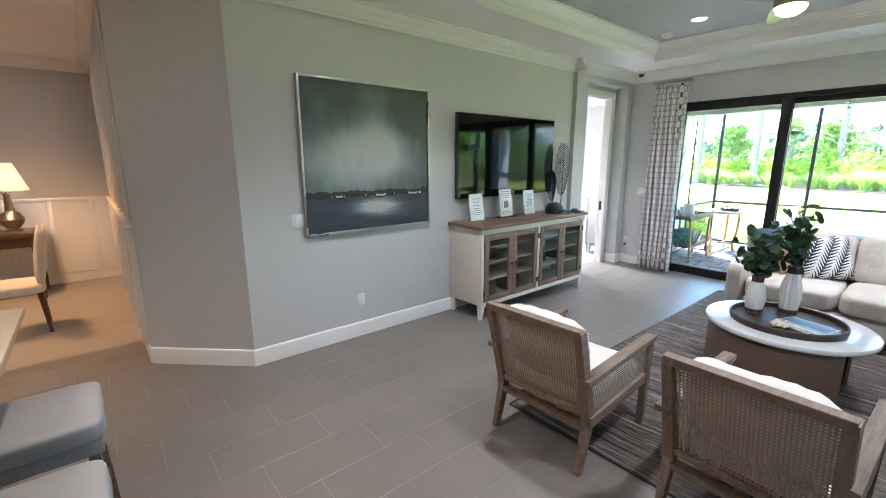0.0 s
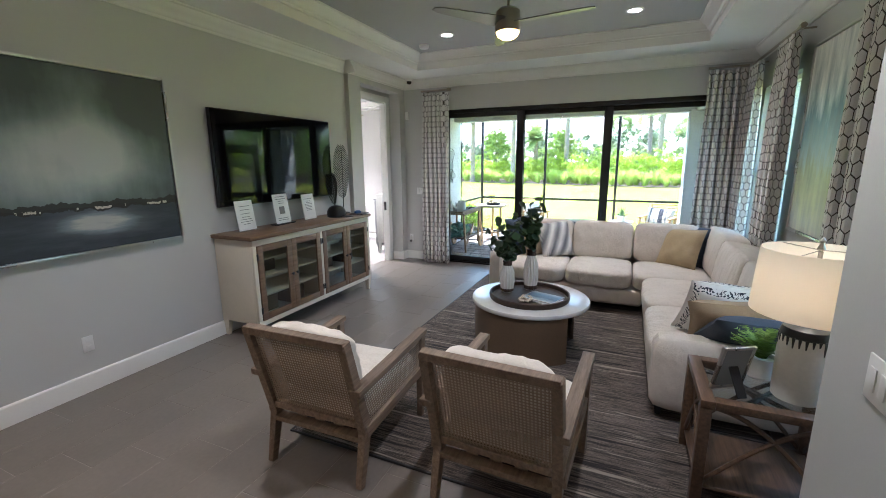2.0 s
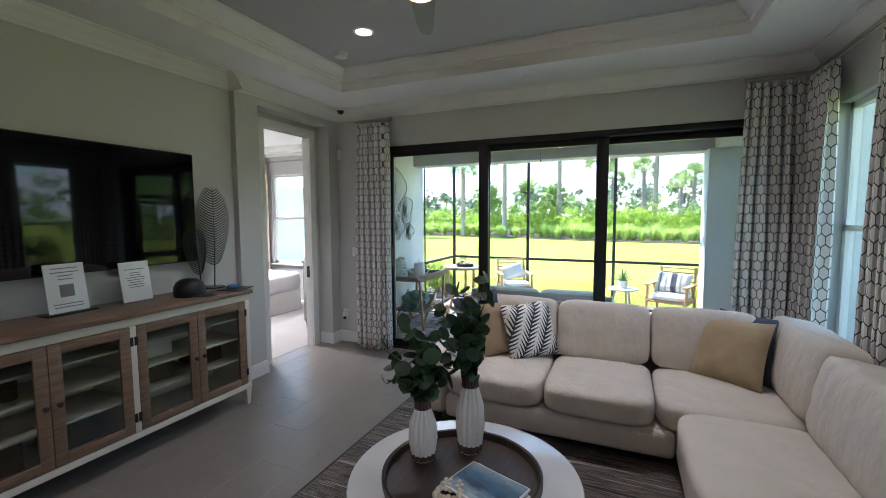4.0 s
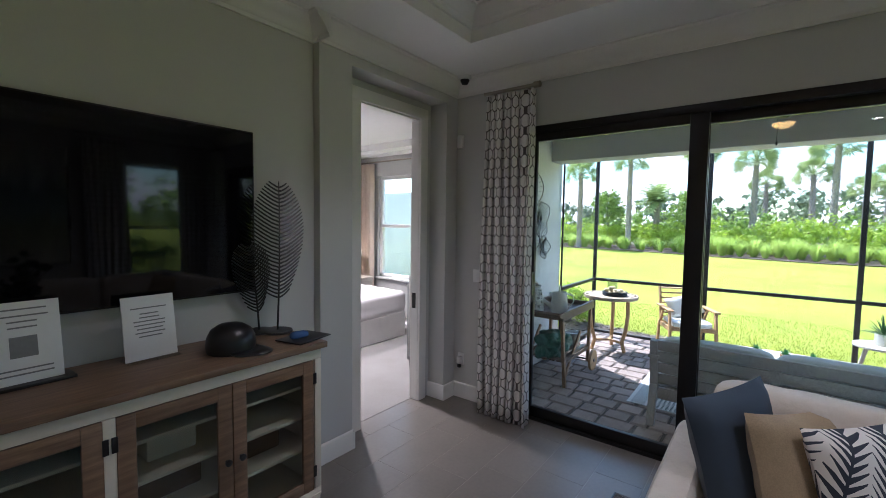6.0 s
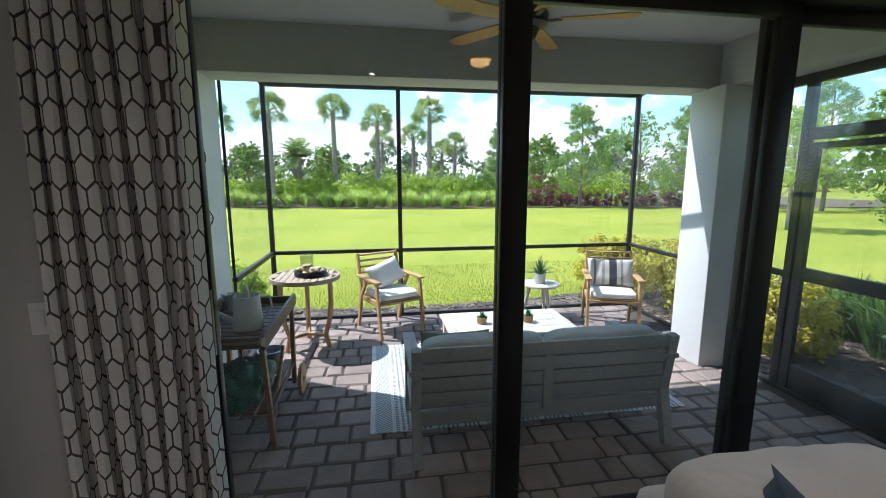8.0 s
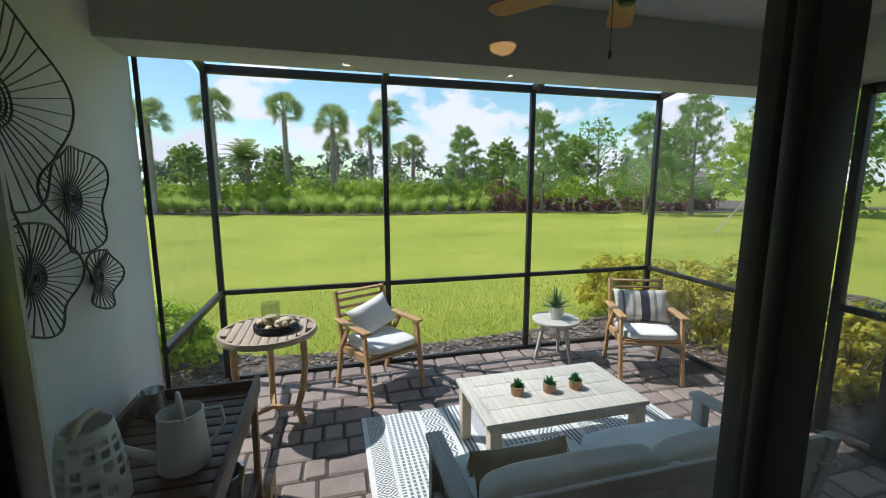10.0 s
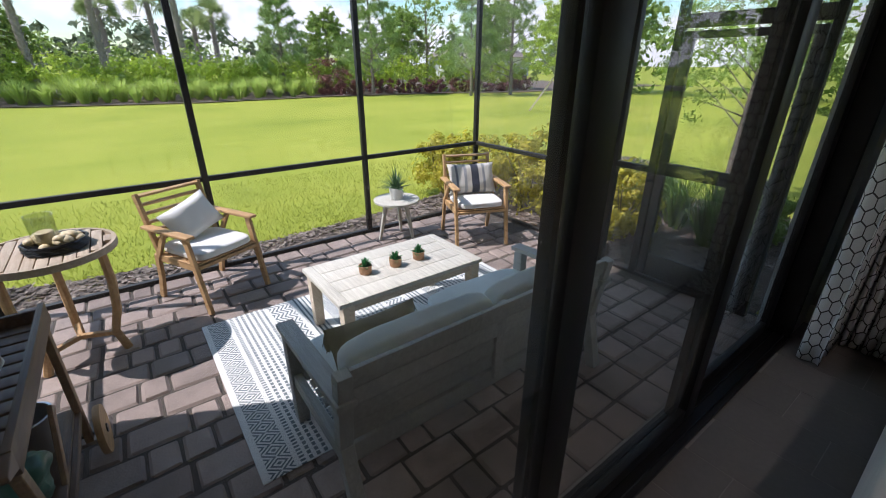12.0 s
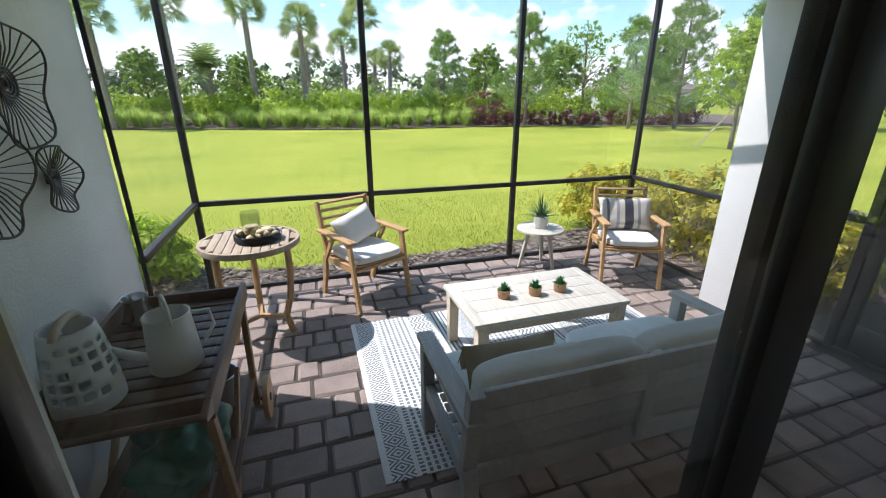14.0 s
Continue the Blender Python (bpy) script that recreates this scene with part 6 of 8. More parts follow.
# ---- side table, lamp, frame, fern ----
t = thing("side_table", "dark wooden side table with glass top and curved lattice sides", "side table", (2.79, -0.40, 0.0125))
hw, hd, hh = 0.26, 0.30, 0.55
for sx in (-1, 1):
    for sy in (-1, 1):
        part("leg", box(bm_new(), (sx * (hw - 0.025) - 0.025, sy * (hd - 0.025) - 0.025, 0), (sx * (hw - 0.025) + 0.025, sy * (hd - 0.025) + 0.025, hh - 0.041), 0.004), TABLEWOOD, t)
for sy in (-1, 1):
    part("top_rail", box(bm_new(), (-hw, sy * (hd - 0.03) - 0.03, hh - 0.04), (hw, sy * (hd - 0.03) + 0.03, hh), 0.004), TABLEWOOD, t)
for sx in (-1, 1):
    part("top_rail", box(bm_new(), (sx * (hw - 0.03) - 0.03, -hd + 0.06, hh - 0.04), (sx * (hw - 0.03) + 0.03, hd - 0.06, hh), 0.004), TABLEWOOD, t)
part("glass_top", box(bm_new(), (-hw + 0.055, -hd + 0.055, hh - 0.012), (hw - 0.055, hd - 0.055, hh - 0.004)), CABGLASS, t, "clear glass panel").visible_shadow = False
part("shelf", box(bm_new(), (-hw + 0.02, -hd + 0.02, 0.08), (hw - 0.02, hd - 0.02, 0.10), 0.004), TABLEWOOD, t)
for k in range(4):
    rz = 90 * k
    side, half = (hw, hd) if k % 2 == 0 else (hd, hw)
    for sgn in (-1, 1):
        pts = [(side - 0.025, sgn * (-half + 0.04 + (2 * half - 0.08) * i / 14), 0.11 + 0.40 * math.sin(math.pi / 2 * i / 14)) for i in range(15)]
        bm = tube(bm_new(), pts, 0.011, 6)
        bm.transform(pose(0, 0, 0, 0, 0, rz))
        part("lattice", bm, TABLEWOOD, t)
for sgn in (-1, 1):
    pts = [(0.2 * sgn * math.cos(math.pi * i / 16), -0.24 + 0.48 * i / 16, hh - 0.06) for i in range(17)]
    part("lattice", tube(bm_new(), pts, 0.012, 6), BLACK, t)

GLAZE = plain("dripped_white_glaze", (0.66, 0.63, 0.57), 0.3, var=0.1, big=6, bump=0.05)
SHADE = cloth("linen_lampshade", (0.82, 0.74, 0.58), 300)
BULB = glow("warm_bulb", (1.0, 0.84, 0.62), 7.0)
t = thing("table_lamp", "table lamp with white glazed cylinder base and drum shade", "lamp", (2.72, -0.50, 0.564))
t.scale = (1.1, 1.1, 1.06)
part("base", lathe(bm_new(), [(0.07, 0), (0.085, 0.005), (0.088, 0.05), (0.088, 0.29), (0.08, 0.325), (0.05, 0.335), (0.02, 0.34)], 36), GLAZE, t)
bm = lathe(bm_new(), [(0.0885, 0.292), (0.0805, 0.3265), (0.0505, 0.3365), (0.0205, 0.3415)], 36)
for k in range(26):
    a, ln = 2 * math.pi * k / 26, 0.02 + 0.045 * random.Random(k).random()
    c, s2 = math.cos(a), math.sin(a)
    part("drip", beam(bm_new(), (0.0885 * c, 0.0885 * s2, 0.295), (0.0885 * c, 0.0885 * s2, 0.295 - ln), 0.012, 0.003, 0.004, 0.002, up=(c, s2, 0), bev=0), BLACK, t)
part("glaze_collar", bm, BLACK, t, "dark dripped glaze collar")
part("stem", tube(bm_new(), [(0, 0, 0.34), (0, 0, 0.655)], 0.008, 10), BRUSHED, t)
bm = lathe(bm_new(), [(0.001, 0.66), (0.014, 0.665), (0.006, 0.69), (0.012, 0.7), (0.001, 0.715)], 14)
for k in range(3):
    a = 2 * math.pi * k / 3 + 0.4
    tube(bm, [(0, 0, 0.66), (0.188 * math.cos(a), 0.188 * math.sin(a), 0.655)], 0.0022, 5)
part("finial", bm, BRUSHED, t)
bm = bm_new()
k = 56
rings = [[bm.verts.new((r * math.cos(2 * math.pi * i / k), r * math.sin(2 * math.pi * i / k), z)) for i in range(k)] for r, z in ((0.205, 0.39), (0.192, 0.66), (0.189, 0.66), (0.202, 0.39))]
for a in range(4):
    for i in range(k):
        bm.faces.new((rings[a][i], rings[a][(i + 1) % k], rings[(a + 1) % 4][(i + 1) % k], rings[(a + 1) % 4][i]))
LINEN, n_, l_, p_ = nodes_of("lit_linen")
p_.inputs["Base Color"].default_value, p_.inputs["Roughness"].default_value = (0.80, 0.75, 0.66, 1), 0.9
tl_, mx_ = n_.new("ShaderNodeBsdfTranslucent"), n_.new("ShaderNodeMixShader")
tl_.inputs["Color"].default_value = (0.85, 0.78, 0.66, 1)
mx_.inputs[0].default_value = 0.55
l_.new(p_.outputs[0], mx_.inputs[1]), l_.new(tl_.outputs[0], mx_.inputs[2]), l_.new(mx_.outputs[0], n_["Material Output"].inputs["Surface"])
part("shade", bm, LINEN, t, "cream linen drum shade")
part("bulb", lathe(bm_new(), [(0.001, 0.46), (0.03, 0.475), (0.035, 0.5), (0.02, 0.54), (0.012, 0.56)], 16), BULB, t)

t = thing("photo_frame", "silver photo frame standing on the side table", "photo frame", (2.70, -0.22, 0.5645), 118)
tilt = pose(0, 0, 0.003, -14)
bm = bm_new()
for lo, hi in (((-0.08, -0.008, 0), (-0.064, 0.008, 0.24)), ((0.064, -0.008, 0), (0.08, 0.008, 0.24)), ((-0.064, -0.008, 0), (0.064, 0.008, 0.016)), ((-0.064, -0.008, 0.224), (0.064, 0.008, 0.24))):
    box(bm, lo, hi, 0.003, tilt)
part("border", bm, STEEL, t)
part("print", box(bm_new(), (-0.064, -0.003, 0.016), (0.064, 0.004, 0.224), 0, tilt), COVER, t, "dark grey landscape print")
part("easel", beam(bm_new(), (0, 0.03, 0.13), (0, 0.11, 0.004), 0.05, 0.006), BLACK, t)

FERNM = foliage("fern_leaf", (0.06, 0.13, 0.02), (0.20, 0.34, 0.06), 0.5, 0.3)


def fern(loc, r, h, seed, n, label, pot_r, pot_h, pot_mat, material, droop=0.5):
    t = thing("potted_plant", label, "plant", loc)
    part("pot", lathe(bm_new(), [(pot_r * 0.8, 0), (pot_r * 0.95, 0.01), (pot_r, pot_h * 0.6), (pot_r * 0.98, pot_h), (pot_r * 0.88, pot_h), (pot_r * 0.86, pot_h * 0.8)], 32), pot_mat, t)
    rnd = random.Random(seed)
    bm = bm_new()
    for k in range(n):
        a = rnd.uniform(0, 6.28)
        rr, hh2 = r * rnd.uniform(0.4, 1.0), h * rnd.uniform(0.5, 1.0)
        pts = [Vector((math.cos(a) * rr * f, math.sin(a) * rr * f, pot_h * 0.85 + hh2 * (f * 1.5 - droop * 1.3 * f * f))) for f in (0, 0.25, 0.5, 0.75, 1.0)]
        for p, q in zip(pts, pts[1:]):
            d = (q - p).normalized()
            sd = d.cross(Vector((0, 0, 1))).normalized()
            for s in range(3):
                c = p.lerp(q, s / 3)
                for sg in (-1, 1):
                    tip = c + sd * sg * 0.026 + d * 0.014
                    bm.faces.new([bm.verts.new(c), bm.verts.new(c + d * 0.009), bm.verts.new(tip)])
    part("foliage", bm, material, t)


fern((2.90, -0.40, 0.5645), 0.15, 0.17, 2, 70, "small feathery green fern in a white pot", 0.07, 0.11, VASE, FERNM)

# ---- things on the console ----
PAPER = plain("white_card", (0.80, 0.79, 0.77), 0.35, var=0.03, bump=0.02)
INK = plain("grey_print", (0.22, 0.22, 0.22), 0.6)


def sign(x, w, h, label, rows, seed, black=False, square=False):
    t = thing("sign_holder", label, "sign", (x, 3.68, 1.0), 4)
    tl = pose(0, 0, 0.004, -8)
    part("card", box(bm_new(), (-w / 2, -0.003, 0), (w / 2, 0.003, h), 0.001, tl), PAPER, t)
    part("foot", box(bm_new(), (-w / 2 - (0.03 if black else 0), -0.04, 0), (w / 2 + (0.03 if black else 0), 0.06, 0.003 if not black else 0.012), 0.001), BLACK if black else CABGLASS, t)
    rnd = random.Random(seed)
    for z in rows:
        ww = w * rnd.uniform(0.35, 0.75)
        part("print_line", box(bm_new(), (-ww / 2, -0.0042, h * z), (ww / 2, -0.0031, h * z + h * 0.018), 0, tl), INK, t)
    if square:
        part("print_block", box(bm_new(), (-0.04, -0.0042, h * 0.33), (0.04, -0.0031, h * 0.33 + 0.08), 0, tl), INK, t)


sign(3.42, 0.22, 0.29, "clear stand with a white printed card on the console", [0.2, 0.28, 0.36, 0.44, 0.55, 0.68, 0.8], 1)
sign(3.90, 0.225, 0.32, "white printed card on a black stand on the console", [0.12, 0.18, 0.68, 0.75, 0.82, 0.9], 2, True, True)
sign(4.32, 0.215, 0.29, "clear stand with a white letter on the console", [0.35, 0.41, 0.47, 0.53, 0.59, 0.65, 0.71, 0.8], 3)
t = thing("baseball_cap", "black baseball cap lying on the console", "cap", (4.61, 3.53, 1.0005), -60)
bm = bm_new()
k = 28
prof = [(0.098, 0.0), (0.102, 0.03), (0.098, 0.065), (0.082, 0.097), (0.05, 0.118), (0.001, 0.126)]
lathe(bm, prof, k)
part("crown", bm, BLACK, t)
bm = bm_new()
grid = []
for i in range(13):
    a = radians(-62 + 124 * i / 12)
    grid.append([bm.verts.new((rr * math.cos(a) + ox, rr * math.sin(a), zz)) for rr, ox, zz in ((0.095, 0, 0.012), (0.10, 0.045 * math.cos(a), 0.011 - 0.004 * abs(math.sin(a))), (0.103, 0.085 * math.cos(a), 0.004))])
for g0, g1 in zip(grid, grid[1:]):
    for i in range(2):
        bm.faces.new((g0[i], g0[i + 1], g1[i + 1], g1[i]))
ob = part("brim", bm, BLACK, t)
t.scale = (1.12, 1.12, 1.12)
ob.modifiers.new("thick", "SOLIDIFY").thickness = 0.003


def wire_leaf(loc, h, w, n, label, lean):
    t = thing("leaf_sculpture", label, "sculpture", loc, 0)
    m = pose(0, 0, 0.012, 0, lean)
    part("stem", tube(bm_new(), [m @ Vector((0.01 * math.sin(3 * f), 0, h * f)) for f in [i / 12 for i in range(13)]], 0.006, 8, r2=0.003), BLACK, t)
    bm = bm_new()
    for i in range(n):
        f = 0.22 + 0.74 * i / (n - 1)
        ln = w / 2 * math.sin(math.pi * min(1, (f - 0.12) / 0.9)) ** 0.7
        for s in (-1, 1):
            pts = [m @ Vector((s * ln * q + 0.01 * math.sin(3 * f), 0.012 * q * q, h * f + 0.10 * ln / w * 2 * (q ** 1.4) * 0.9)) for q in (0, 0.3, 0.6, 0.85, 1.0)]
            tube(bm, pts, 0.0058, 5, r2=0.004)
    part("ribs", bm, BLACK, t)
    part("base", lathe(bm_new(), [(0.08, 0), (0.085, 0.004), (0.082, 0.012), (0.02, 0.014)], 28), BLACK, t)


wire_leaf((4.95, 3.68, 1.0), 0.86, 0.33, 30, "tall black metal leaf sculpture on the console", 1)
wire_leaf((4.88, 3.755, 1.0), 0.50, 0.22, 20, "short black metal leaf sculpture on the console", -7)
t = thing("tablet", "dark tablet lying at the console's end", "tablet", (4.97, 3.45, 1.0005), 12)
part("body", box(bm_new(), (-0.12, -0.09, 0), (0.12, 0.09, 0.008), 0.004), BLACK, t)
t = thing("mask", "crumpled blue cloth on the console's end", "cloth", (4.95, 3.46, 1.009))
BLUE = cloth("blue_cloth", (0.05, 0.12, 0.3), 300)
part("fold", cushion(bm_new(), (-0.05, -0.025, 0), (0.05, 0.025, 0.03), 3, 0.004, 0.02, 8, 4), BLUE, t)

# ---- ceiling fan and lamps ----
DOME = glow("lit_glass_dome", (1.0, 0.55, 0.16), 5.0)
BLADE = plain("brushed_nickel_blade", (0.30, 0.29, 0.27), 0.35, 0.6, var=0.08, bump=0.04)


def fan_blade(r0, r1, w0, w1, th=0.008, twist=12):
    bm = bm_new()
    rows = []
    for i in range(13):
        f = i / 12
        x = r0 + (r1 - r0) * f
        w = w0 + (w1 - w0) * f
        if f > 0.9:
            w *= 1 - 0.5 * (f - 0.9) / 0.1
        tw = radians(twist * (1 - 0.6 * f))
        rows.append([bm.verts.new((x, y * math.cos(tw) - z * math.sin(tw), y * math.sin(tw) + z * math.cos(tw))) for y, z in ((-w / 2, -th / 2), (w / 2, -th / 2), (w / 2, th / 2), (-w / 2, th / 2))])
    for a, b in zip(rows, rows[1:]):
        for i in range(4):
            bm.faces.new((a[i], a[(i + 1) % 4], b[(i + 1) % 4], b[i]))
    bm.faces.new(rows[0][::-1]), bm.faces.new(rows[-1])
    return bm


t = thing("ceiling_fan", "brushed nickel three-blade ceiling fan with lit dome", "fan", (4.36, 1.365, 0))
part("canopy", lathe(bm_new(), [(0.03, 3.05), (0.065, 3.08), (0.07, 3.119)], 28), BRUSHED, t)
part("downrod", tube(bm_new(), [(0, 0, 2.94), (0, 0, 3.06)], 0.013, 12), BRUSHED, t)
part("housing", lathe(bm_new(), [(0.03, 2.965), (0.075, 2.955), (0.105, 2.93), (0.11, 2.80), (0.108, 2.765), (0.10, 2.762)], 40), BRUSHED, t)
part("light_dome", lathe(bm_new(), [(0.001, 2.70), (0.05, 2.708), (0.085, 2.73), (0.10, 2.761)], 40), DOME, t, "lit frosted glass dome")
for a in (-97, 23, 143):
    bm = fan_blade(0.09, 0.74, 0.17, 0.09)
    bm.transform(pose(0, 0, 2.84, 0, 0, a))
    part("blade", bm, BLADE, t, "tapered nickel blade")

CANLIT = glow("lit_can", (1.0, 0.9, 0.76), 12.0)


def can_light(x, y, z, power, size=0.12, label="white recessed ceiling lamp, lit", tone=(1.0, 0.90, 0.78)):
    t = thing("recessed_lamp", label, "lamp", (x, y, z), 0, "recessed lamps")
    part("ring", lathe(bm_new(), [(0.062, -0.001), (0.085, -0.001), (0.085, -0.006), (0.062, -0.010), (0.060, -0.002)], 28), WHITEPL, t)
    part("lens", lathe(bm_new(), [(0.001, -0.004), (0.06, -0.004), (0.06, -0.001)], 28), CANLIT, t)
    ld = bpy.data.lights.new("can_beam", "SPOT")
    ld.energy, ld.spot_size, ld.spot_blend, ld.shadow_soft_size, ld.color = power, radians(112), 0.85, size / 2, tone
    lo = new("can_beam", ld)
    lo.matrix_basis = pose(x, y, z - 0.02)


for x, y in ((5.40, 2.39), (5.42, 0.36), (2.2, 2.39), (2.2, 0.36)):
    can_light(x, y, TZ, 20)
for x, y in ((0.2, 2.2), (-1.6, 3.4), (-1.6, 1.4), (-3.4, 2.4)):
    can_light(x, y, CH, 12, tone=(1.0, 0.70, 0.42))
# dining cans are added, unseen, to give that side its warm light
for x, y in ((-0.6, 6.6), (-2.4, 5.6)):
    can_light(x, y, CH, 27, tone=(1.0, 0.47, 0.14))
# bedroom cans are invented fill to lift a room that was too dark
for x, y in ((6.6, 5.2), (7.4, 6.6)):
    can_light(x, y, CH, 150)
t = thing("smoke_detector", "white round smoke detector on the grey tray ceiling", "detector", (5.70, 2.84, TZ))
part("body", lathe(bm_new(), [(0.035, -0.045), (0.055, -0.04), (0.065, -0.015), (0.068, -0.001)], 28), WHITEPL, t)
t = thing("sprinkler_head", "white recessed sprinkler cover on the ceiling border", "sprinkler", (6.45, 1.28, CH))
part("cover", lathe(bm_new(), [(0.02, -0.012), (0.035, -0.01), (0.042, -0.001)], 22), WHITEPL, t)

# ---- dining side, kitchen stools ----
QUARTZ = plain("beige_quartz", (0.52, 0.45, 0.36), 0.22, var=0.08, big=3, fine=40, bump=0.0)
t = thing("kitchen_island", "kitchen island end with beige quartz top", "island", (-1.0, 2.6, 0))
part("worktop", box(bm_new(), (-1.6, -1.8, 0.88), (0.84, 0.74, 0.92), 0.006), QUARTZ, t)
part("body", box(bm_new(), (-1.5, -1.7, 0.1), (0.3, 0.66, 0.878), 0.004), CREAMPAINT, t)
part("plinth", box(bm_new(), (-1.45, -1.65, 0.0), (0.25, 0.6, 0.099)), BLACK, t)
GREYLEATHER = plain("pale_grey_leather", (0.29, 0.30, 0.315), 0.5, var=0.08, big=4, fine=220, bump=0.15)


def stool(x, y, rz):
    t = thing("counter_stool", "pale grey leather counter stool with nailhead trim", "stool", (x, y, 0), rz, "counter stools")
    part("seat", cushion(bm_new(), (-0.22, -0.22, 0.56), (0.22, 0.22, 0.66), 8, 0.012, 0.002, 9, 2), GREYLEATHER, t)
    part("apron", box(bm_new(), (-0.205, -0.205, 0.51), (0.205, 0.205, 0.565), 0.006), GREYLEATHER, t)
    bm = bm_new()
    for i in range(17):
        q = -0.19 + 0.38 * i / 16
        for p in ((q, -0.207), (q, 0.207), (0.207, q), (-0.207, q)):
            bmesh.ops.create_icosphere(bm, subdivisions=1, radius=0.005, matrix=Matrix.Translation((*p, 0.545)))
    part("nailheads", bm, BRUSHED, t, "row of brass nailheads")
    for sx in (-1, 1):
        for sy in (-1, 1):
            part("leg", beam(bm_new(), (sx * 0.17, sy * 0.17, 0.51), (sx * 0.2, sy * 0.2, 0), 0.04, 0.04, 0.028, 0.028), CHAIRWOOD, t)
        part("stretcher", beam(bm_new(), (sx * 0.185, -0.18, 0.2), (sx * 0.185, 0.18, 0.2), 0.022, 0.03), CHAIRWOOD, t)


stool(-0.12, 2.6, 0)
stool(-0.12, 1.92, 0)
t = thing("dining_table", "dark wooden dining sideboard table against the wainscot", "table", (-1.09, 7.58, 0))
part("tabletop", box(bm_new(), (-0.75, -0.28, 0.77), (0.75, 0.28, 0.82), 0.006), TABLEWOOD, t)
for sx in (-1, 1):
    for sy in (-1, 1):
        part("leg", beam(bm_new(), (sx * 0.68, sy * 0.22, 0.77), (sx * 0.68, sy * 0.22, 0), 0.07, 0.07, 0.05, 0.05), TABLEWOOD, t)
part("apron", box(bm_new(), (-0.64, -0.22, 0.64), (0.64, 0.22, 0.769), 0.003), TABLEWOOD, t)
t = thing("buffet_lamp", "lit lamp with bulbous bronze base and cream shade", "lamp", (-0.58, 7.55, 0.82))
part("base", lathe(bm_new(), [(0.08, 0), (0.085, 0.02), (0.05, 0.035), (0.10, 0.09), (0.12, 0.15), (0.09, 0.21), (0.045, 0.25), (0.032, 0.42), (0.04, 0.45)], 32), BRUSHED, t)
bm = bm_new()
rings = [[bm.verts.new((r * math.cos(2 * math.pi * i / 48), r * math.sin(2 * math.pi * i / 48), z)) for i in range(48)] for r, z in ((0.21, 0.49), (0.10, 0.81), (0.097, 0.81), (0.207, 0.49))]
for a in range(4):
    for i in range(48):
        bm.faces.new((rings[a][i], rings[a][(i + 1) % 48], rings[(a + 1) % 4][(i + 1) % 48], rings[(a + 1) % 4][i]))
part("shade", bm, LINEN, t, "cream linen shade")
part("bulb", lathe(bm_new(), [(0.001, 0.53), (0.03, 0.55), (0.035, 0.58), (0.012, 0.64)], 16), BULB, t)
part("harp", tube(bm_new(), [(0, 0, 0.44), (0, 0, 0.81)], 0.006, 8), BRUSHED, t)
t = thing("dining_chair", "cream upholstered dining chair with dark legs", "chair", (-0.52, 6.05, 0), 184)
part("seat", cushion(bm_new(), (-0.24, -0.23, 0.4), (0.24, 0.23, 0.5), 6, 0.02, 0.003, 8, 1), CREAM, t)
part("backrest", cushion(bm_new(), (-0.24, -0.24, 0.48), (-0.17, 0.24, 1.05), 5, 0.015, 0.003, 9, 2, Matrix.Translation((-0.2, 0, 0.48)) @ pose(0, 0, 0, 0, -8) @ Matrix.Translation((0.2, 0, -0.48))), CREAM, t)
for sx in (-1, 1):
    for sy in (-1, 1):
        part("leg", beam(bm_new(), (sx * 0.19, sy * 0.19, 0.41), (sx * 0.22, sy * 0.2, 0), 0.045, 0.045, 0.028, 0.028), TABLEWOOD, t)

# ---- bedroom ----
SLATEPAINT = plain("slate_grey_paint", (0.17, 0.175, 0.185), 0.5, var=0.08, bump=0.08)
BED = cloth("pale_grey_quilt", (0.62, 0.60, 0.59), 200)
t = thing("bed", "made bed with pale grey quilt and white skirt", "bed", (7.2, 6.55, 0.0045))
part("mattress", cushion(bm_new(), (-0.93, -1.02, 0.36), (0.93, 1.02, 0.64), 9, 0.015, 0.006, 12, 1), BED, t)
part("skirt", box(bm_new(), (-0.9, -0.99, 0.0), (0.9, 1.0, 0.37), 0.02), WHITECLOTH, t, "white bed skirt")
part("quilt", cushion(bm_new(), (-0.955, -1.045, 0.34), (0.955, 0.5, 0.665), 9, 0.012, 0.012, 14, 5), BED, t, "ribbed grey quilt")
part("headboard", box(bm_new(), (-0.96, 1.03, 0.0), (0.96, 1.12, 1.25), 0.03), CREAM, t)
for sx in (-0.45, 0.45):
    m = pose(sx, 0.78, 0.80, 65)
    part("bed_pillow", pillow(bm_new(), 0.75, 0.5, 0.2, m, 2), WHITECLOTH, t)
t = thing("nightstand", "pale wooden nightstand beside the bed", "nightstand", (8.43, 7.12, 0.0045))
part("body", box(bm_new(), (-0.26, -0.22, 0.1), (0.26, 0.22, 0.66), 0.006), BLOND, t)
part("top", box(bm_new(), (-0.28, -0.24, 0.661), (0.28, 0.24, 0.69), 0.005), BLOND, t)
for sx in (-1, 1):
    for sy in (-1, 1):
        part("leg", beam(bm_new(), (sx * 0.22, sy * 0.18, 0.1), (sx * 0.22, sy * 0.18, 0), 0.04, 0.04), BLOND, t)
t = thing("dresser", "grey painted chest of drawers on tapered legs beside the bedroom door", "dresser", (6.98, 4.12, 0.0045))
part("body", box(bm_new(), (0.01, 0.0, 0.14), (1.19, 0.40, 0.965), 0.006), SLATEPAINT, t)
part("top", box(bm_new(), (0.0, -0.005, 0.967), (1.2, 0.415, 0.995), 0.005), SLATEPAINT, t)
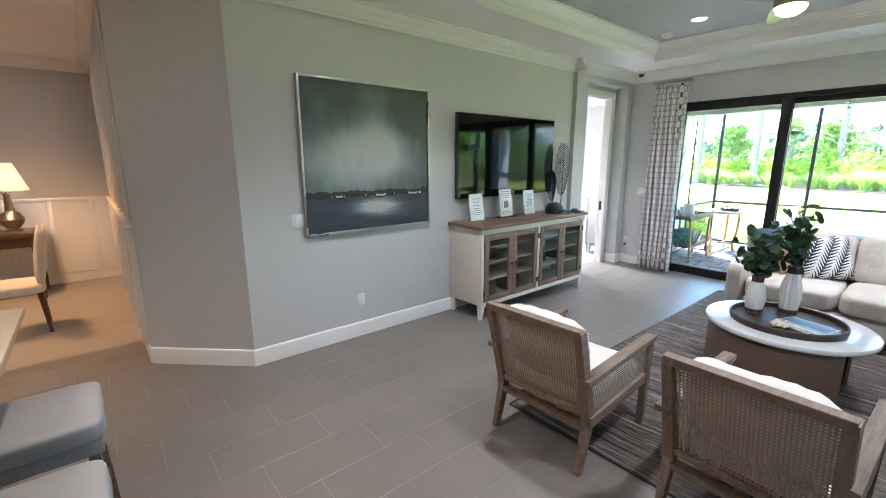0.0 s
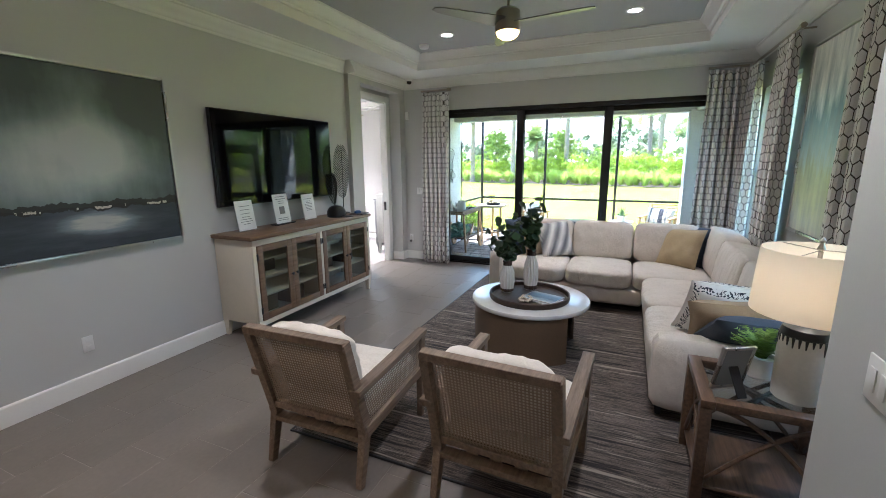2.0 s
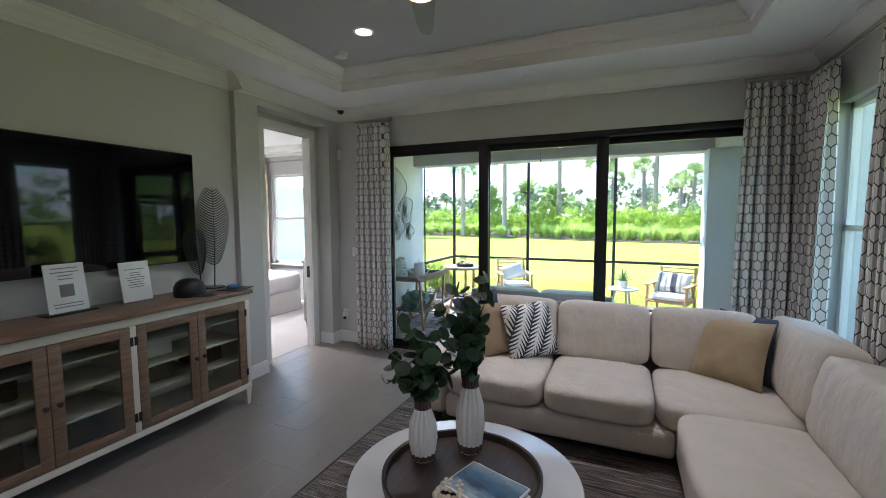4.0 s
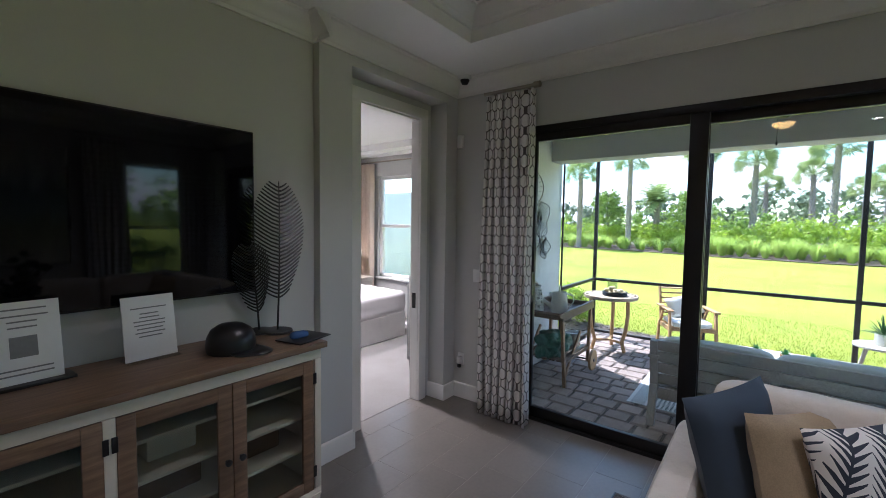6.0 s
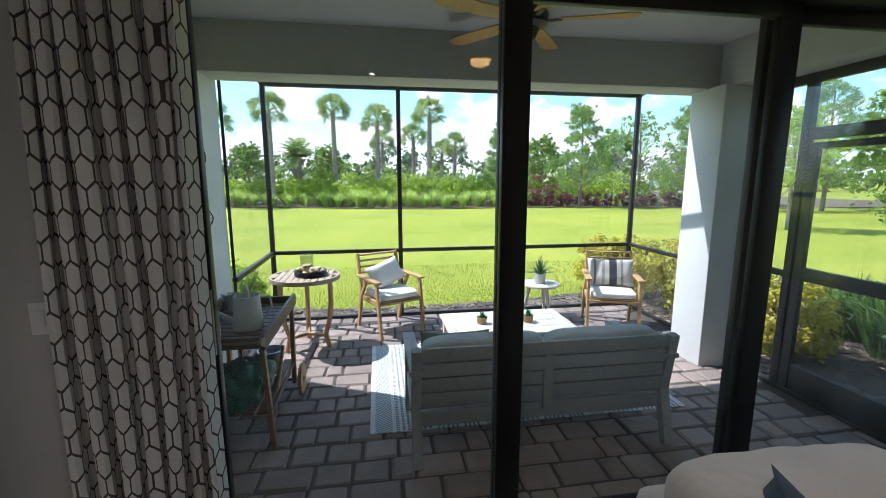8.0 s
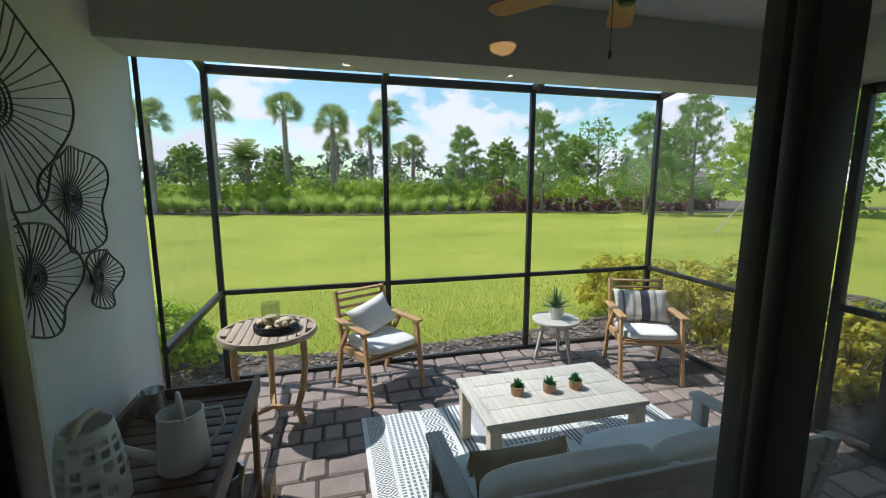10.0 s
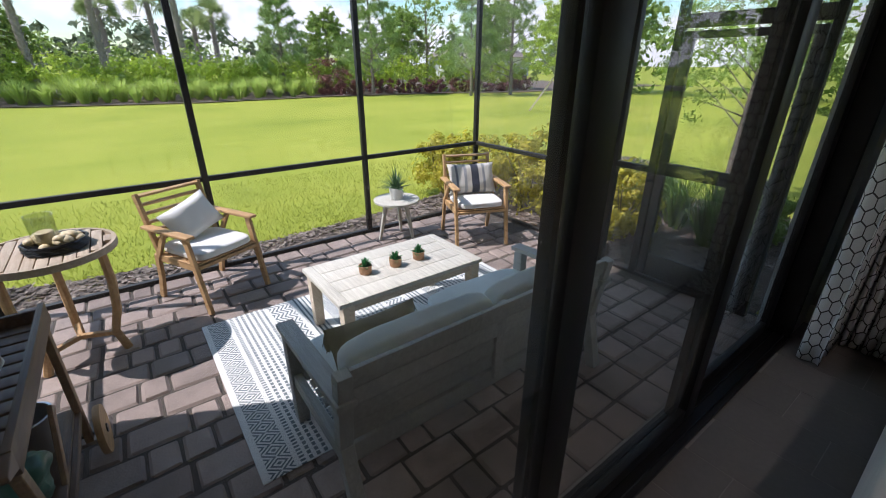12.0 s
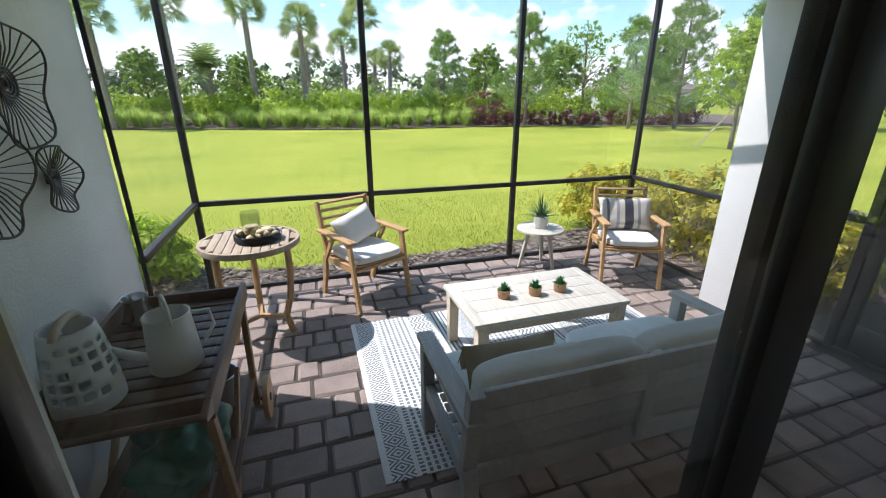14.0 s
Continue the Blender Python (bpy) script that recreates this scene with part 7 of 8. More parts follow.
for lx in (0.05, 1.15):
    for ly in (0.04, 0.36):
        part("leg", beam(bm_new(), (lx, ly, 0.14), (lx, ly, 0), 0.055, 0.055, 0.032, 0.032), SLATEPAINT, t)
for row in range(3):
    for x0 in (0.03, 0.605):
        dr = part("drawer", box(bm_new(), (x0, 0.401, 0.165 + 0.265 * row), (x0 + 0.565, 0.416, 0.415 + 0.265 * row), 0.005), SLATEPAINT, t)
        part("knob", lathe(bm_new(), [(0.001, 0.03), (0.014, 0.026), (0.009, 0.012), (0.007, 0.0)], 14, pose(x0 + 0.28, 0.417, 0.29 + 0.265 * row, -90)), BRUSHED, dr)
t = thing("bedside_lamp", "bedside lamp with white gourd base and blush shade", "lamp", (8.4, 7.09, 0.695))
part("base", lathe(bm_new(), [(0.06, 0), (0.065, 0.02), (0.03, 0.04), (0.075, 0.1), (0.03, 0.17), (0.055, 0.22), (0.02, 0.27), (0.015, 0.34)], 28), WHITEPL, t)
bm = bm_new()
rings = [[bm.verts.new((r * math.cos(2 * math.pi * i / 40), r * math.sin(2 * math.pi * i / 40), z)) for i in range(40)] for r, z in ((0.17, 0.36), (0.15, 0.64), (0.147, 0.64), (0.167, 0.36))]
for a in range(4):
    for i in range(40):
        bm.faces.new((rings[a][i], rings[a][(i + 1) % 40], rings[(a + 1) % 4][(i + 1) % 40], rings[(a + 1) % 4][i]))
part("shade", bm, LINEN, t, "cream shade")
part("bulb", lathe(bm_new(), [(0.001, 0.42), (0.03, 0.44), (0.035, 0.47), (0.012, 0.53)], 16), BULB, t)
part("stem", tube(bm_new(), [(0, 0, 0.33), (0, 0, 0.64)], 0.006, 8), BRUSHED, t)
BLUSH = cloth("blush_linen", (0.62, 0.50, 0.40), 300)
t = thing("bedroom_curtain", "blush linen curtain beside the bedroom window", "curtain", (8.8, 7.3, 0.01))
bm = bm_new()
g = {}
for i in range(61):
    for j in range(9):
        g[i, j] = bm.verts.new((0.05 * math.cos(i * 0.62), -0.28 + 0.5 * i / 60, 2.66 * j / 8))
for i in range(60):
    for j in range(8):
        bm.faces.new((g[i, j], g[i + 1, j], g[i + 1, j + 1], g[i, j + 1]))
part("panel", bm, BLUSH, t).modifiers.new("thick", "SOLIDIFY").thickness = 0.004
part("rod", tube(bm_new(), [(0, -1.4, 2.68), (0, 0.3, 2.68)], 0.014, 10), BRUSHED, t)
t = thing("chest", "tall grey painted chest on tapered legs", "chest", (7.35, 4.25, 0.0045))
part("body", box(bm_new(), (-0.42, -0.2, 0.2), (0.42, 0.2, 1.08), 0.006), GREYWOOD, t)
for sx in (-1, 1):
    for sy in (-1, 1):
        part("leg", beam(bm_new(), (sx * 0.38, sy * 0.16, 0.2), (sx * 0.39, sy * 0.17, 0), 0.05, 0.05, 0.03, 0.03), GREYWOOD, t)
t = thing("ceiling_vent", "white slatted air vent in the bedroom ceiling", "vent", (7.0, 5.6, CH))
part("border", box(bm_new(), (-0.2, -0.1, -0.01), (0.2, 0.1, -0.001), 0.002), WHITEPL, t)
for k in range(5):
    part("slat", box(bm_new(), (-0.17, -0.075 + 0.034 * k, -0.016), (0.17, -0.055 + 0.034 * k, -0.0101), 0.001), WHITEPL, t)

# ---- patio things ----
def deck_cart():
    t = thing("garden_cart", "dark acacia slatted garden cart with wooden wheels", "cart", (7.70, 3.035, GY))
    L, W, H = 0.92, 0.52, 0.75
    for y in (0.0, W):
        part("tray_side", box(bm_new(), (-0.03, y - 0.012, H - 0.02), (L, y + 0.012, H + 0.07), 0.004), ACACIA, t)
    for x in (0.0, L - 0.02):
        part("tray_end", box(bm_new(), (x, 0.013, H - 0.02), (x + 0.02, W - 0.013, H + 0.05), 0.004), ACACIA, t)
    for k in range(11):
        x = 0.03 + k * (L - 0.09) / 10.4
        part("slat", box(bm_new(), (x, 0.013, H - 0.015), (x + 0.066, W - 0.013, H), 0.003), ACACIA, t)
    for k in range(6):
        y = 0.03 + k * 0.08
        part("shelf_slat", box(bm_new(), (0.06, y, 0.28), (L - 0.06, y + 0.062, 0.295), 0.003), ACACIA, t)
    for y in (0.02, W - 0.02):
        part("leg", beam(bm_new(), (0.02, y, H - 0.02), (0.14, y, 0), 0.03, 0.045), OILED, t)
        part("leg", beam(bm_new(), (L - 0.03, y, H - 0.02), (L - 0.08, y, 0.1), 0.03, 0.045), OILED, t)
        part("brace", beam(bm_new(), (0.14, y + 0.02, 0.05), (L - 0.3, y + 0.02, 0.5), 0.02, 0.035), OILED, t)
        part("shelf_rail", beam(bm_new(), (0.08, y, 0.265), (L - 0.06, y, 0.265), 0.022, 0.03), ACACIA, t)
    part("axle", tube(bm_new(), [(L - 0.06, -0.05, 0.12), (L - 0.06, W + 0.05, 0.12)], 0.01, 10), BLACK, t)
    for y in (-0.035, W + 0.035):
        wh = part("wheel", lathe(bm_new(), [(0.12, -0.014), (0.122, -0.008), (0.122, 0.008), (0.12, 0.014)], 36, pose(L - 0.06, y, 0.122, 90)), TEAK, t, "round teak wheel")
        part("hub", lathe(bm_new(), [(0.02, -0.02), (0.022, 0.02)], 16, pose(L - 0.06, y, 0.122, 90)), BLACK, wh)
    part("handle", beam(bm_new(), (-0.03, -0.001, H + 0.035), (-0.12, -0.001, H + 0.05), 0.024, 0.06, 0.024, 0.02), ACACIA, t)
    part("handle", beam(bm_new(), (-0.03, W, H + 0.035), (-0.12, W, H + 0.05), 0.024, 0.06, 0.024, 0.02), ACACIA, t)
    part("handle_bar", tube(bm_new(), [(-0.1, 0, H + 0.05), (-0.1, W, H + 0.05)], 0.012, 10), ACACIA, t)


deck_cart()
ZT = GY + 0.751
ENAMEL = plain("cream_enamel", (0.66, 0.66, 0.62), 0.35, var=0.06, big=6, bump=0.05)
t = thing("watering_can", "white enamel watering can on the garden cart", "watering can", (8.02, 3.21, ZT), 115)
part("body", lathe(bm_new(), [(0.088, 0), (0.092, 0.005), (0.086, 0.10), (0.078, 0.215), (0.08, 0.22), (0.075, 0.222), (0.072, 0.2), (0.08, 0.02)], 36), ENAMEL, t)
part("spout", tube(bm_new(), [(0.07, 0, 0.05), (0.15, 0, 0.11), (0.235, 0, 0.185)], 0.022, 14, r2=0.013), ENAMEL, t)
part("rose", lathe(bm_new(), [(0.012, 0), (0.045, 0.04), (0.047, 0.048), (0.001, 0.052)], 24, pose(0.225, 0, 0.178, 0, 55, 0)), ENAMEL, t)
part("handle", tube(bm_new(), [(0, 0.078 * math.cos(a), 0.2 + 0.09 * math.sin(a)) for a in [math.pi * i / 14 for i in range(15)]], 0.006, 8), ENAMEL, t)
part("handle", tube(bm_new(), [(-0.08, 0, 0.2), (-0.14, 0, 0.19), (-0.15, 0, 0.12), (-0.088, 0, 0.04)], 0.007, 8), ENAMEL, t)
# pierced basket
t = thing("pierced_lantern", "white ceramic lantern pierced with square holes and a wooden handle", "lantern", (7.87, 3.44, ZT))
bm = bm_new()
seg, rows_ = 40, 20
gr = {}
for i in range(seg):
    for j in range(rows_ + 1):
        z = 0.29 * j / rows_
        r = 0.105 - 0.03 * (j / rows_) ** 2
        gr[i, j] = bm.verts.new((r * math.cos(2 * math.pi * i / seg), r * math.sin(2 * math.pi * i / seg), z))
for i in range(seg):
    for j in range(rows_):
        if 2 < j < rows_ - 3 and i % 3 != 0 and j % 3 != 0 and ((i // 3 + j // 3) % 5):
            continue
        bm.faces.new((gr[i, j], gr[(i + 1) % seg, j], gr[(i + 1) % seg, j + 1], gr[i, j + 1]))
bm.faces.new([gr[i, 0] for i in range(seg)][::-1])
part("body", bm, ENAMEL, t).modifiers.new("thick", "SOLIDIFY").thickness = 0.006
part("handle", tube(bm_new(), [(0.085 * math.cos(a), 0, 0.28 + 0.035 * math.sin(a)) for a in [math.pi * i / 12 for i in range(13)]], 0.013, 10), TEAKGREY, t, "grey wooden handle")
t = thing("small_pitcher", "small grey metal pitcher on the garden cart", "pitcher", (8.44, 3.46, ZT))
part("body", lathe(bm_new(), [(0.05, 0), (0.06, 0.03), (0.045, 0.09), (0.055, 0.13), (0.05, 0.128), (0.04, 0.09)], 24), STEEL, t)
part("handle", tube(bm_new(), [(0.05, 0, 0.12), (0.09, 0, 0.11), (0.09, 0, 0.06), (0.055, 0, 0.03)], 0.006, 8), STEEL, t)
TEAL = plain("teal_sack", (0.015, 0.11, 0.075), 0.45, var=0.35, big=9, fine=60, bump=0.3)
t = thing("garden_bag", "crumpled teal bag of tools on the cart's lower shelf", "bag", (7.96, 3.25, GY + 0.296))
part("sack", cushion(bm_new(), (-0.2, -0.14, 0), (0.2, 0.14, 0.22), 3.2, 0.03, 0.08, 20, 9), TEAL, t)
part("tissue", cushion(bm_new(), (-0.06, -0.05, 0.17), (0.05, 0.04, 0.235), 2.6, 0.02, 0.06, 12, 4), WHITECLOTH, t, "crumpled white tissue")
t = thing("zinc_pot", "small grey zinc pot on the cart's lower shelf", "pot", (8.34, 3.17, GY + 0.296))
part("body", lathe(bm_new(), [(0.07, 0), (0.075, 0.01), (0.09, 0.17), (0.095, 0.175), (0.085, 0.176), (0.07, 0.02)], 28), STEEL, t)


def wire_flower(x, z, r, seed, label):
    t = thing("wire_flower", label, "wall decoration", (x, 3.628, z), 0, "wire wall flowers")
    rnd = random.Random(seed)
    a0 = rnd.uniform(0, 6)
    def rim(a):
        return r * (1 + 0.07 * math.sin(3 * a + a0) + 0.04 * math.sin(5 * a + 2 * a0))
    pts = [(rim(2 * math.pi * i / 60) * math.cos(2 * math.pi * i / 60), -0.05 - 0.014 * math.sin(4 * math.pi * i / 60 * 2 + a0), rim(2 * math.pi * i / 60) * math.sin(2 * math.pi * i / 60)) for i in range(60)]
    part("rim", tube(bm_new(), pts, 0.0045, 6, True), BLACK, t)
    bm = bm_new()
    n = 34
    for k in range(n):
        a = 2 * math.pi * k / n
        rr = rim(a)
        tube(bm, [(0.16 * r * math.cos(a), -0.012, 0.16 * r * math.sin(a)), (0.55 * r * math.cos(a), -0.035, 0.55 * r * math.sin(a)), (rr * math.cos(a), -0.05 - 0.014 * math.sin(4 * a + a0), rr * math.sin(a))], 0.0026, 4)
    part("spokes", bm, BLACK, t)
    bm = bm_new()
    for q in (0.08, 0.14, 0.2, 0.26):
        tube(bm, [(q * r * math.cos(2 * math.pi * i / 24), -0.015 - 0.04 * q, q * r * math.sin(2 * math.pi * i / 24)) for i in range(24)], 0.004, 5, True)
    part("centre", bm, BLACK, t)
    part("mount", box(bm_new(), (-0.02, -0.014, -0.02), (0.02, -0.001, 0.02)), BLACK, t)


wire_flower(7.95, 2.03, 0.33, 1, "largest black wire flower on the stucco wall")
wire_flower(8.31, 1.715, 0.21, 2, "upright oval black wire flower on the stucco wall")
wire_flower(8.03, 1.455, 0.195, 3, "lower black wire flower on the stucco wall")
wire_flower(8.42, 1.37, 0.128, 4, "smallest black wire flower on the stucco wall")
wire_flower(7.72, 1.62, 0.25, 5, "wide black wire flower under the largest one")

# round table
t = thing("round_bistro_table", "round weathered teak table with slatted top", "table", (9.58, 3.105, GY))
for k in range(11):
    y = -0.33 + 0.06 * k
    yy = max(abs(y), abs(y + 0.055))
    hx = math.sqrt(max(0.001, 0.335 ** 2 - min(yy, 0.33) ** 2))
    part("top_slat", box(bm_new(), (-hx, y, 0.735), (hx, y + 0.055, 0.755), 0.003), TEAKGREY, t)
bm = lathe(bm_new(), [(0.30, 0.715), (0.345, 0.715), (0.348, 0.735), (0.345, 0.757), (0.325, 0.757), (0.325, 0.734), (0.30, 0.734), (0.30, 0.7151)], 48)
part("rim", bm, TEAKGREY, t)
for k in range(3):
    a = radians(-112 + 120 * k)
    c, s = math.cos(a), math.sin(a)
    pts = [(0.27, 0.72), (0.275, 0.5), (0.25, 0.3), (0.2, 0.14), (0.24, 0.0)]
    part("leg", tube(bm_new(), [(r * c, r * s, z) for r, z in pts], 0.025, 8), TEAK, t)
    part("stretcher", beam(bm_new(), (0, 0, 0.13), (0.21 * c, 0.21 * s, 0.13), 0.03, 0.03), TEAK, t)
ZR = GY + 0.757
t = thing("wicker_tray", "dark woven tray with shells on the round table", "tray", (9.55, 3.045, ZR))
part("bottom", lathe(bm_new(), [(0.15, 0), (0.15, 0.01)], 36), BLACK, t)
bm = bm_new()
for q in range(4):
    tube(bm, [((0.15 + 0.004 * math.sin(12 * 2 * math.pi * i / 72 + q * 2)) * math.cos(2 * math.pi * i / 72), (0.15 + 0.004 * math.sin(12 * 2 * math.pi * i / 72 + q * 2)) * math.sin(2 * math.pi * i / 72), 0.012 + 0.012 * q) for i in range(72)], 0.008, 5, True)
part("rim", bm, BLACK, t)
SHELL = plain("shell_cream", (0.62, 0.50, 0.30), 0.5, var=0.25, big=20)
rnd = random.Random(3)
bm = bm_new()
for k in range(20):
    a, r = rnd.uniform(0, 6.28), rnd.uniform(0.06, 0.12)
    cushion(bm, (-0.034, -0.026, 0), (0.034, 0.026, 0.04), 2.4, 0.004, 0.008, 3, k, pose(r * math.cos(a), r * math.sin(a), 0.011 + 0.045 * rnd.random(), rnd.uniform(-30, 30), rnd.uniform(-30, 30), rnd.uniform(0, 360)))
part("shells", bm, SHELL, t, "cream shells and starfish")
t = thing("candle_jar", "clear glass jar with a cream candle in the tray", "candle", (9.53, 3.075, ZR + 0.0115))
part("jar", lathe(bm_new(), [(0.05, 0), (0.062, 0.005), (0.066, 0.20), (0.069, 0.202), (0.062, 0.202), (0.058, 0.008), (0.001, 0.008)], 28), CABGLASS, t, "clear glass").visible_shadow = False
part("candle", lathe(bm_new(), [(0.045, 0.009), (0.045, 0.10), (0.038, 0.105), (0.001, 0.10)], 24), SHELL, t)


def patio_chair(m, pillow_mat, plabel, seed):
    t = thing("patio_chair", "teak patio armchair with slatted back and white cushion", "chair", group="patio chairs")
    t.matrix_basis = m
    w = 0.27
    for s in (-1, 1):
        part("front_leg", beam(bm_new(), (0.30, s * w, 0), (0.20, s * w, 0.60), 0.03, 0.045, 0.03, 0.05), TEAK, t)
        pts = [(-0.30, 0.0), (-0.24, 0.2), (-0.21, 0.4)]
        bm = bm_new()
        for (x0, z0), (x1, z1) in zip(pts, pts[1:]):
            beam(bm, (x0, s * w, z0), (x1, s * w, z1), 0.03, 0.05)
        part("back_leg", bm, TEAK, t)
        part("back_post", beam(bm_new(), (-0.20, s * (w - 0.02), 0.36), (-0.33, s * (w - 0.02), 0.86), 0.03, 0.045), TEAK, t)
        part("arm", box(bm_new(), (-0.28, s * w - 0.035, 0.605), (0.27, s * w + 0.035, 0.63), 0.008), TEAK, t)
        part("side_rail", beam(bm_new(), (-0.24, s * (w - 0.01), 0.375), (0.25, s * (w - 0.01), 0.375), 0.028, 0.06), TEAK, t)
        part("arm_brace", beam(bm_new(), (-0.05, s * w, 0.6), (-0.22, s * w, 0.35), 0.026, 0.04), TEAK, t)
    part("front_rail", beam(bm_new(), (0.245, -w + 0.01, 0.375), (0.245, w - 0.01, 0.375), 0.06, 0.026), TEAK, t)
    for k in range(7):
        f = 0.2 + 0.8 * k / 6
        x, z = -0.20 - 0.13 * f, 0.36 + 0.5 * f - 0.02
        part("back_slat", beam(bm_new(), (x, -w + 0.03, z), (x, w - 0.03, z), 0.045 if k < 6 else 0.06, 0.018), TEAK, t)
    for k in range(6):
        x = -0.2 + 0.08 * k
        part("seat_slat", box(bm_new(), (x, -w + 0.02, 0.393), (x + 0.06, w - 0.02, 0.408), 0.003), TEAK, t)
    part("cushion", cushion(bm_new(), (-0.22, -w + 0.03, 0.409), (0.27, w - 0.03, 0.475), 7, 0.012, 0.002, 9, seed), WHITECLOTH, t, "white box cushion")
    mp = m @ pose(-0.10, 0.0, 0.476 + 0.16, 0, 0, 0) @ pose(0, 0, 0, 0, 64, 0) @ pose(0, 0, 0, 0, 0, 90 + (16 if seed < 3 else 0))
    tagged(part("throw_pillow", pillow(bm_new(), 0.44 if seed < 3 else 0.52, 0.29 if seed < 3 else 0.33, 0.14, mp, seed), pillow_mat), plabel, "pillow")


patio_chair(pose(9.99, 2.24, GY, 0, 0, 206), WHITECLOTH, "white throw pillow on the teak patio chair", 1)
patio_chair(pose(9.62, -0.29, GY, 0, 0, 158), STRIPE, "grey and navy striped pillow on the teak patio chair", 4)

PALETOP = wood("whitewashed_wood", (0.42, 0.40, 0.34), (0.66, 0.63, 0.55), rough=0.6)
t = thing("stool_table", "small round grey-washed side table on the patio", "side table", (10.1, 0.385, GY))
part("tabletop", lathe(bm_new(), [(0.235, 0.415), (0.245, 0.42), (0.245, 0.438), (0.24, 0.443)], 40), PALETOP, t)
for k in range(3):
    a = radians(200 + 120 * k)
    part("leg", beam(bm_new(), (0.12 * math.cos(a), 0.12 * math.sin(a), 0.416), (0.21 * math.cos(a), 0.21 * math.sin(a), 0), 0.04, 0.04, 0.026, 0.026), PALETOP, t)
AGAVE = foliage("agave_leaf", (0.03, 0.09, 0.035), (0.12, 0.24, 0.09), 0.5, 0.15)


def spiky(loc, n, ln, wd, seed, material, label, pot_r, pot_h, pot_mat):
    t = thing("potted_plant", label, "plant", loc)
    part("pot", lathe(bm_new(), [(pot_r * 0.82, 0), (pot_r * 0.9, 0.004), (pot_r, pot_h), (pot_r * 0.9, pot_h), (pot_r * 0.86, pot_h * 0.85), (0.001, pot_h * 0.84)], 28), pot_mat, t)
    rnd = random.Random(seed)
    bm = bm_new()
    for k in range(n):
        a, el = rnd.uniform(0, 6.28), rnd.uniform(0.25, 1.45)
        ll = ln * rnd.uniform(0.7, 1.0)
        d = Vector((math.cos(a) * math.cos(el), math.sin(a) * math.cos(el), math.sin(el)))
        sd = Vector((-math.sin(a), math.cos(a), 0))
        pr = None
        for f in (0, 0.3, 0.65, 1.0):
            c = Vector((0, 0, pot_h * 0.85)) + d * ll * f + Vector((0, 0, -0.3 * ll * f * f * math.cos(el)))
            ww = wd * (1 - f) * (1.0 if f else 0.8) + 0.0006
            row = [bm.verts.new(c - sd * ww / 2), bm.verts.new(c - Vector((0, 0, ww * 0.3))), bm.verts.new(c + sd * ww / 2)]
            if pr:
                bm.faces.new((pr[0], pr[1], row[1], row[0]))
                bm.faces.new((pr[1], pr[2], row[2], row[1]))
            pr = row
    part("leaves", bm, material, t)


spiky((10.1, 0.385, GY + 0.4435), 48, 0.30, 0.03, 4, AGAVE, "spiky green agave in a white pot", 0.075, 0.125, ENAMEL)

t = thing("patio_coffee_table", "pale wooden patio coffee table with planked top", "coffee table", (8.715, 1.24, GY))
for k in range(4):
    x = -0.31 + 0.155 * k
    part("plank", box(bm_new(), (x + 0.001, -0.49, 0.425), (x + 0.154, 0.49, 0.455), 0.004), PALETOP, t)
for s in (-1, 1):
    y0, y1 = sorted((s * 0.491, s * 0.56))
    part("breadboard", box(bm_new(), (-0.31, y0, 0.425), (0.31, y1, 0.455), 0.004), PALETOP, t)
    part("apron", box(bm_new(), (s * 0.27 - 0.012, -0.49, 0.365), (s * 0.27 + 0.012, 0.49, 0.424), 0.003), BLOND, t)
    part("end_apron", box(bm_new(), (-0.255, s * 0.50 - 0.012, 0.365), (0.255, s * 0.50 + 0.012, 0.424), 0.003), BLOND, t)
    for sy in (-1, 1):
        part("leg", beam(bm_new(), (s * 0.27, sy * 0.50, 0.424), (s * 0.27, sy * 0.50, 0.0085), 0.075, 0.075, 0.065, 0.065), BLOND, t)
SUCC = foliage("succulent_leaf", (0.02, 0.14, 0.05), (0.06, 0.30, 0.10), 0.45, 0.1)
TERRA = plain("terracotta", (0.42, 0.24, 0.13), 0.8, var=0.15, big=12)
for k, (x, y) in enumerate(((8.70, 1.475), (8.68, 1.25), (8.68, 1.055))):
    spiky((x, y, GY + 0.4555), 46, 0.075, 0.034, k, SUCC, "small green succulent in a terracotta pot", 0.045, 0.06, TERRA)


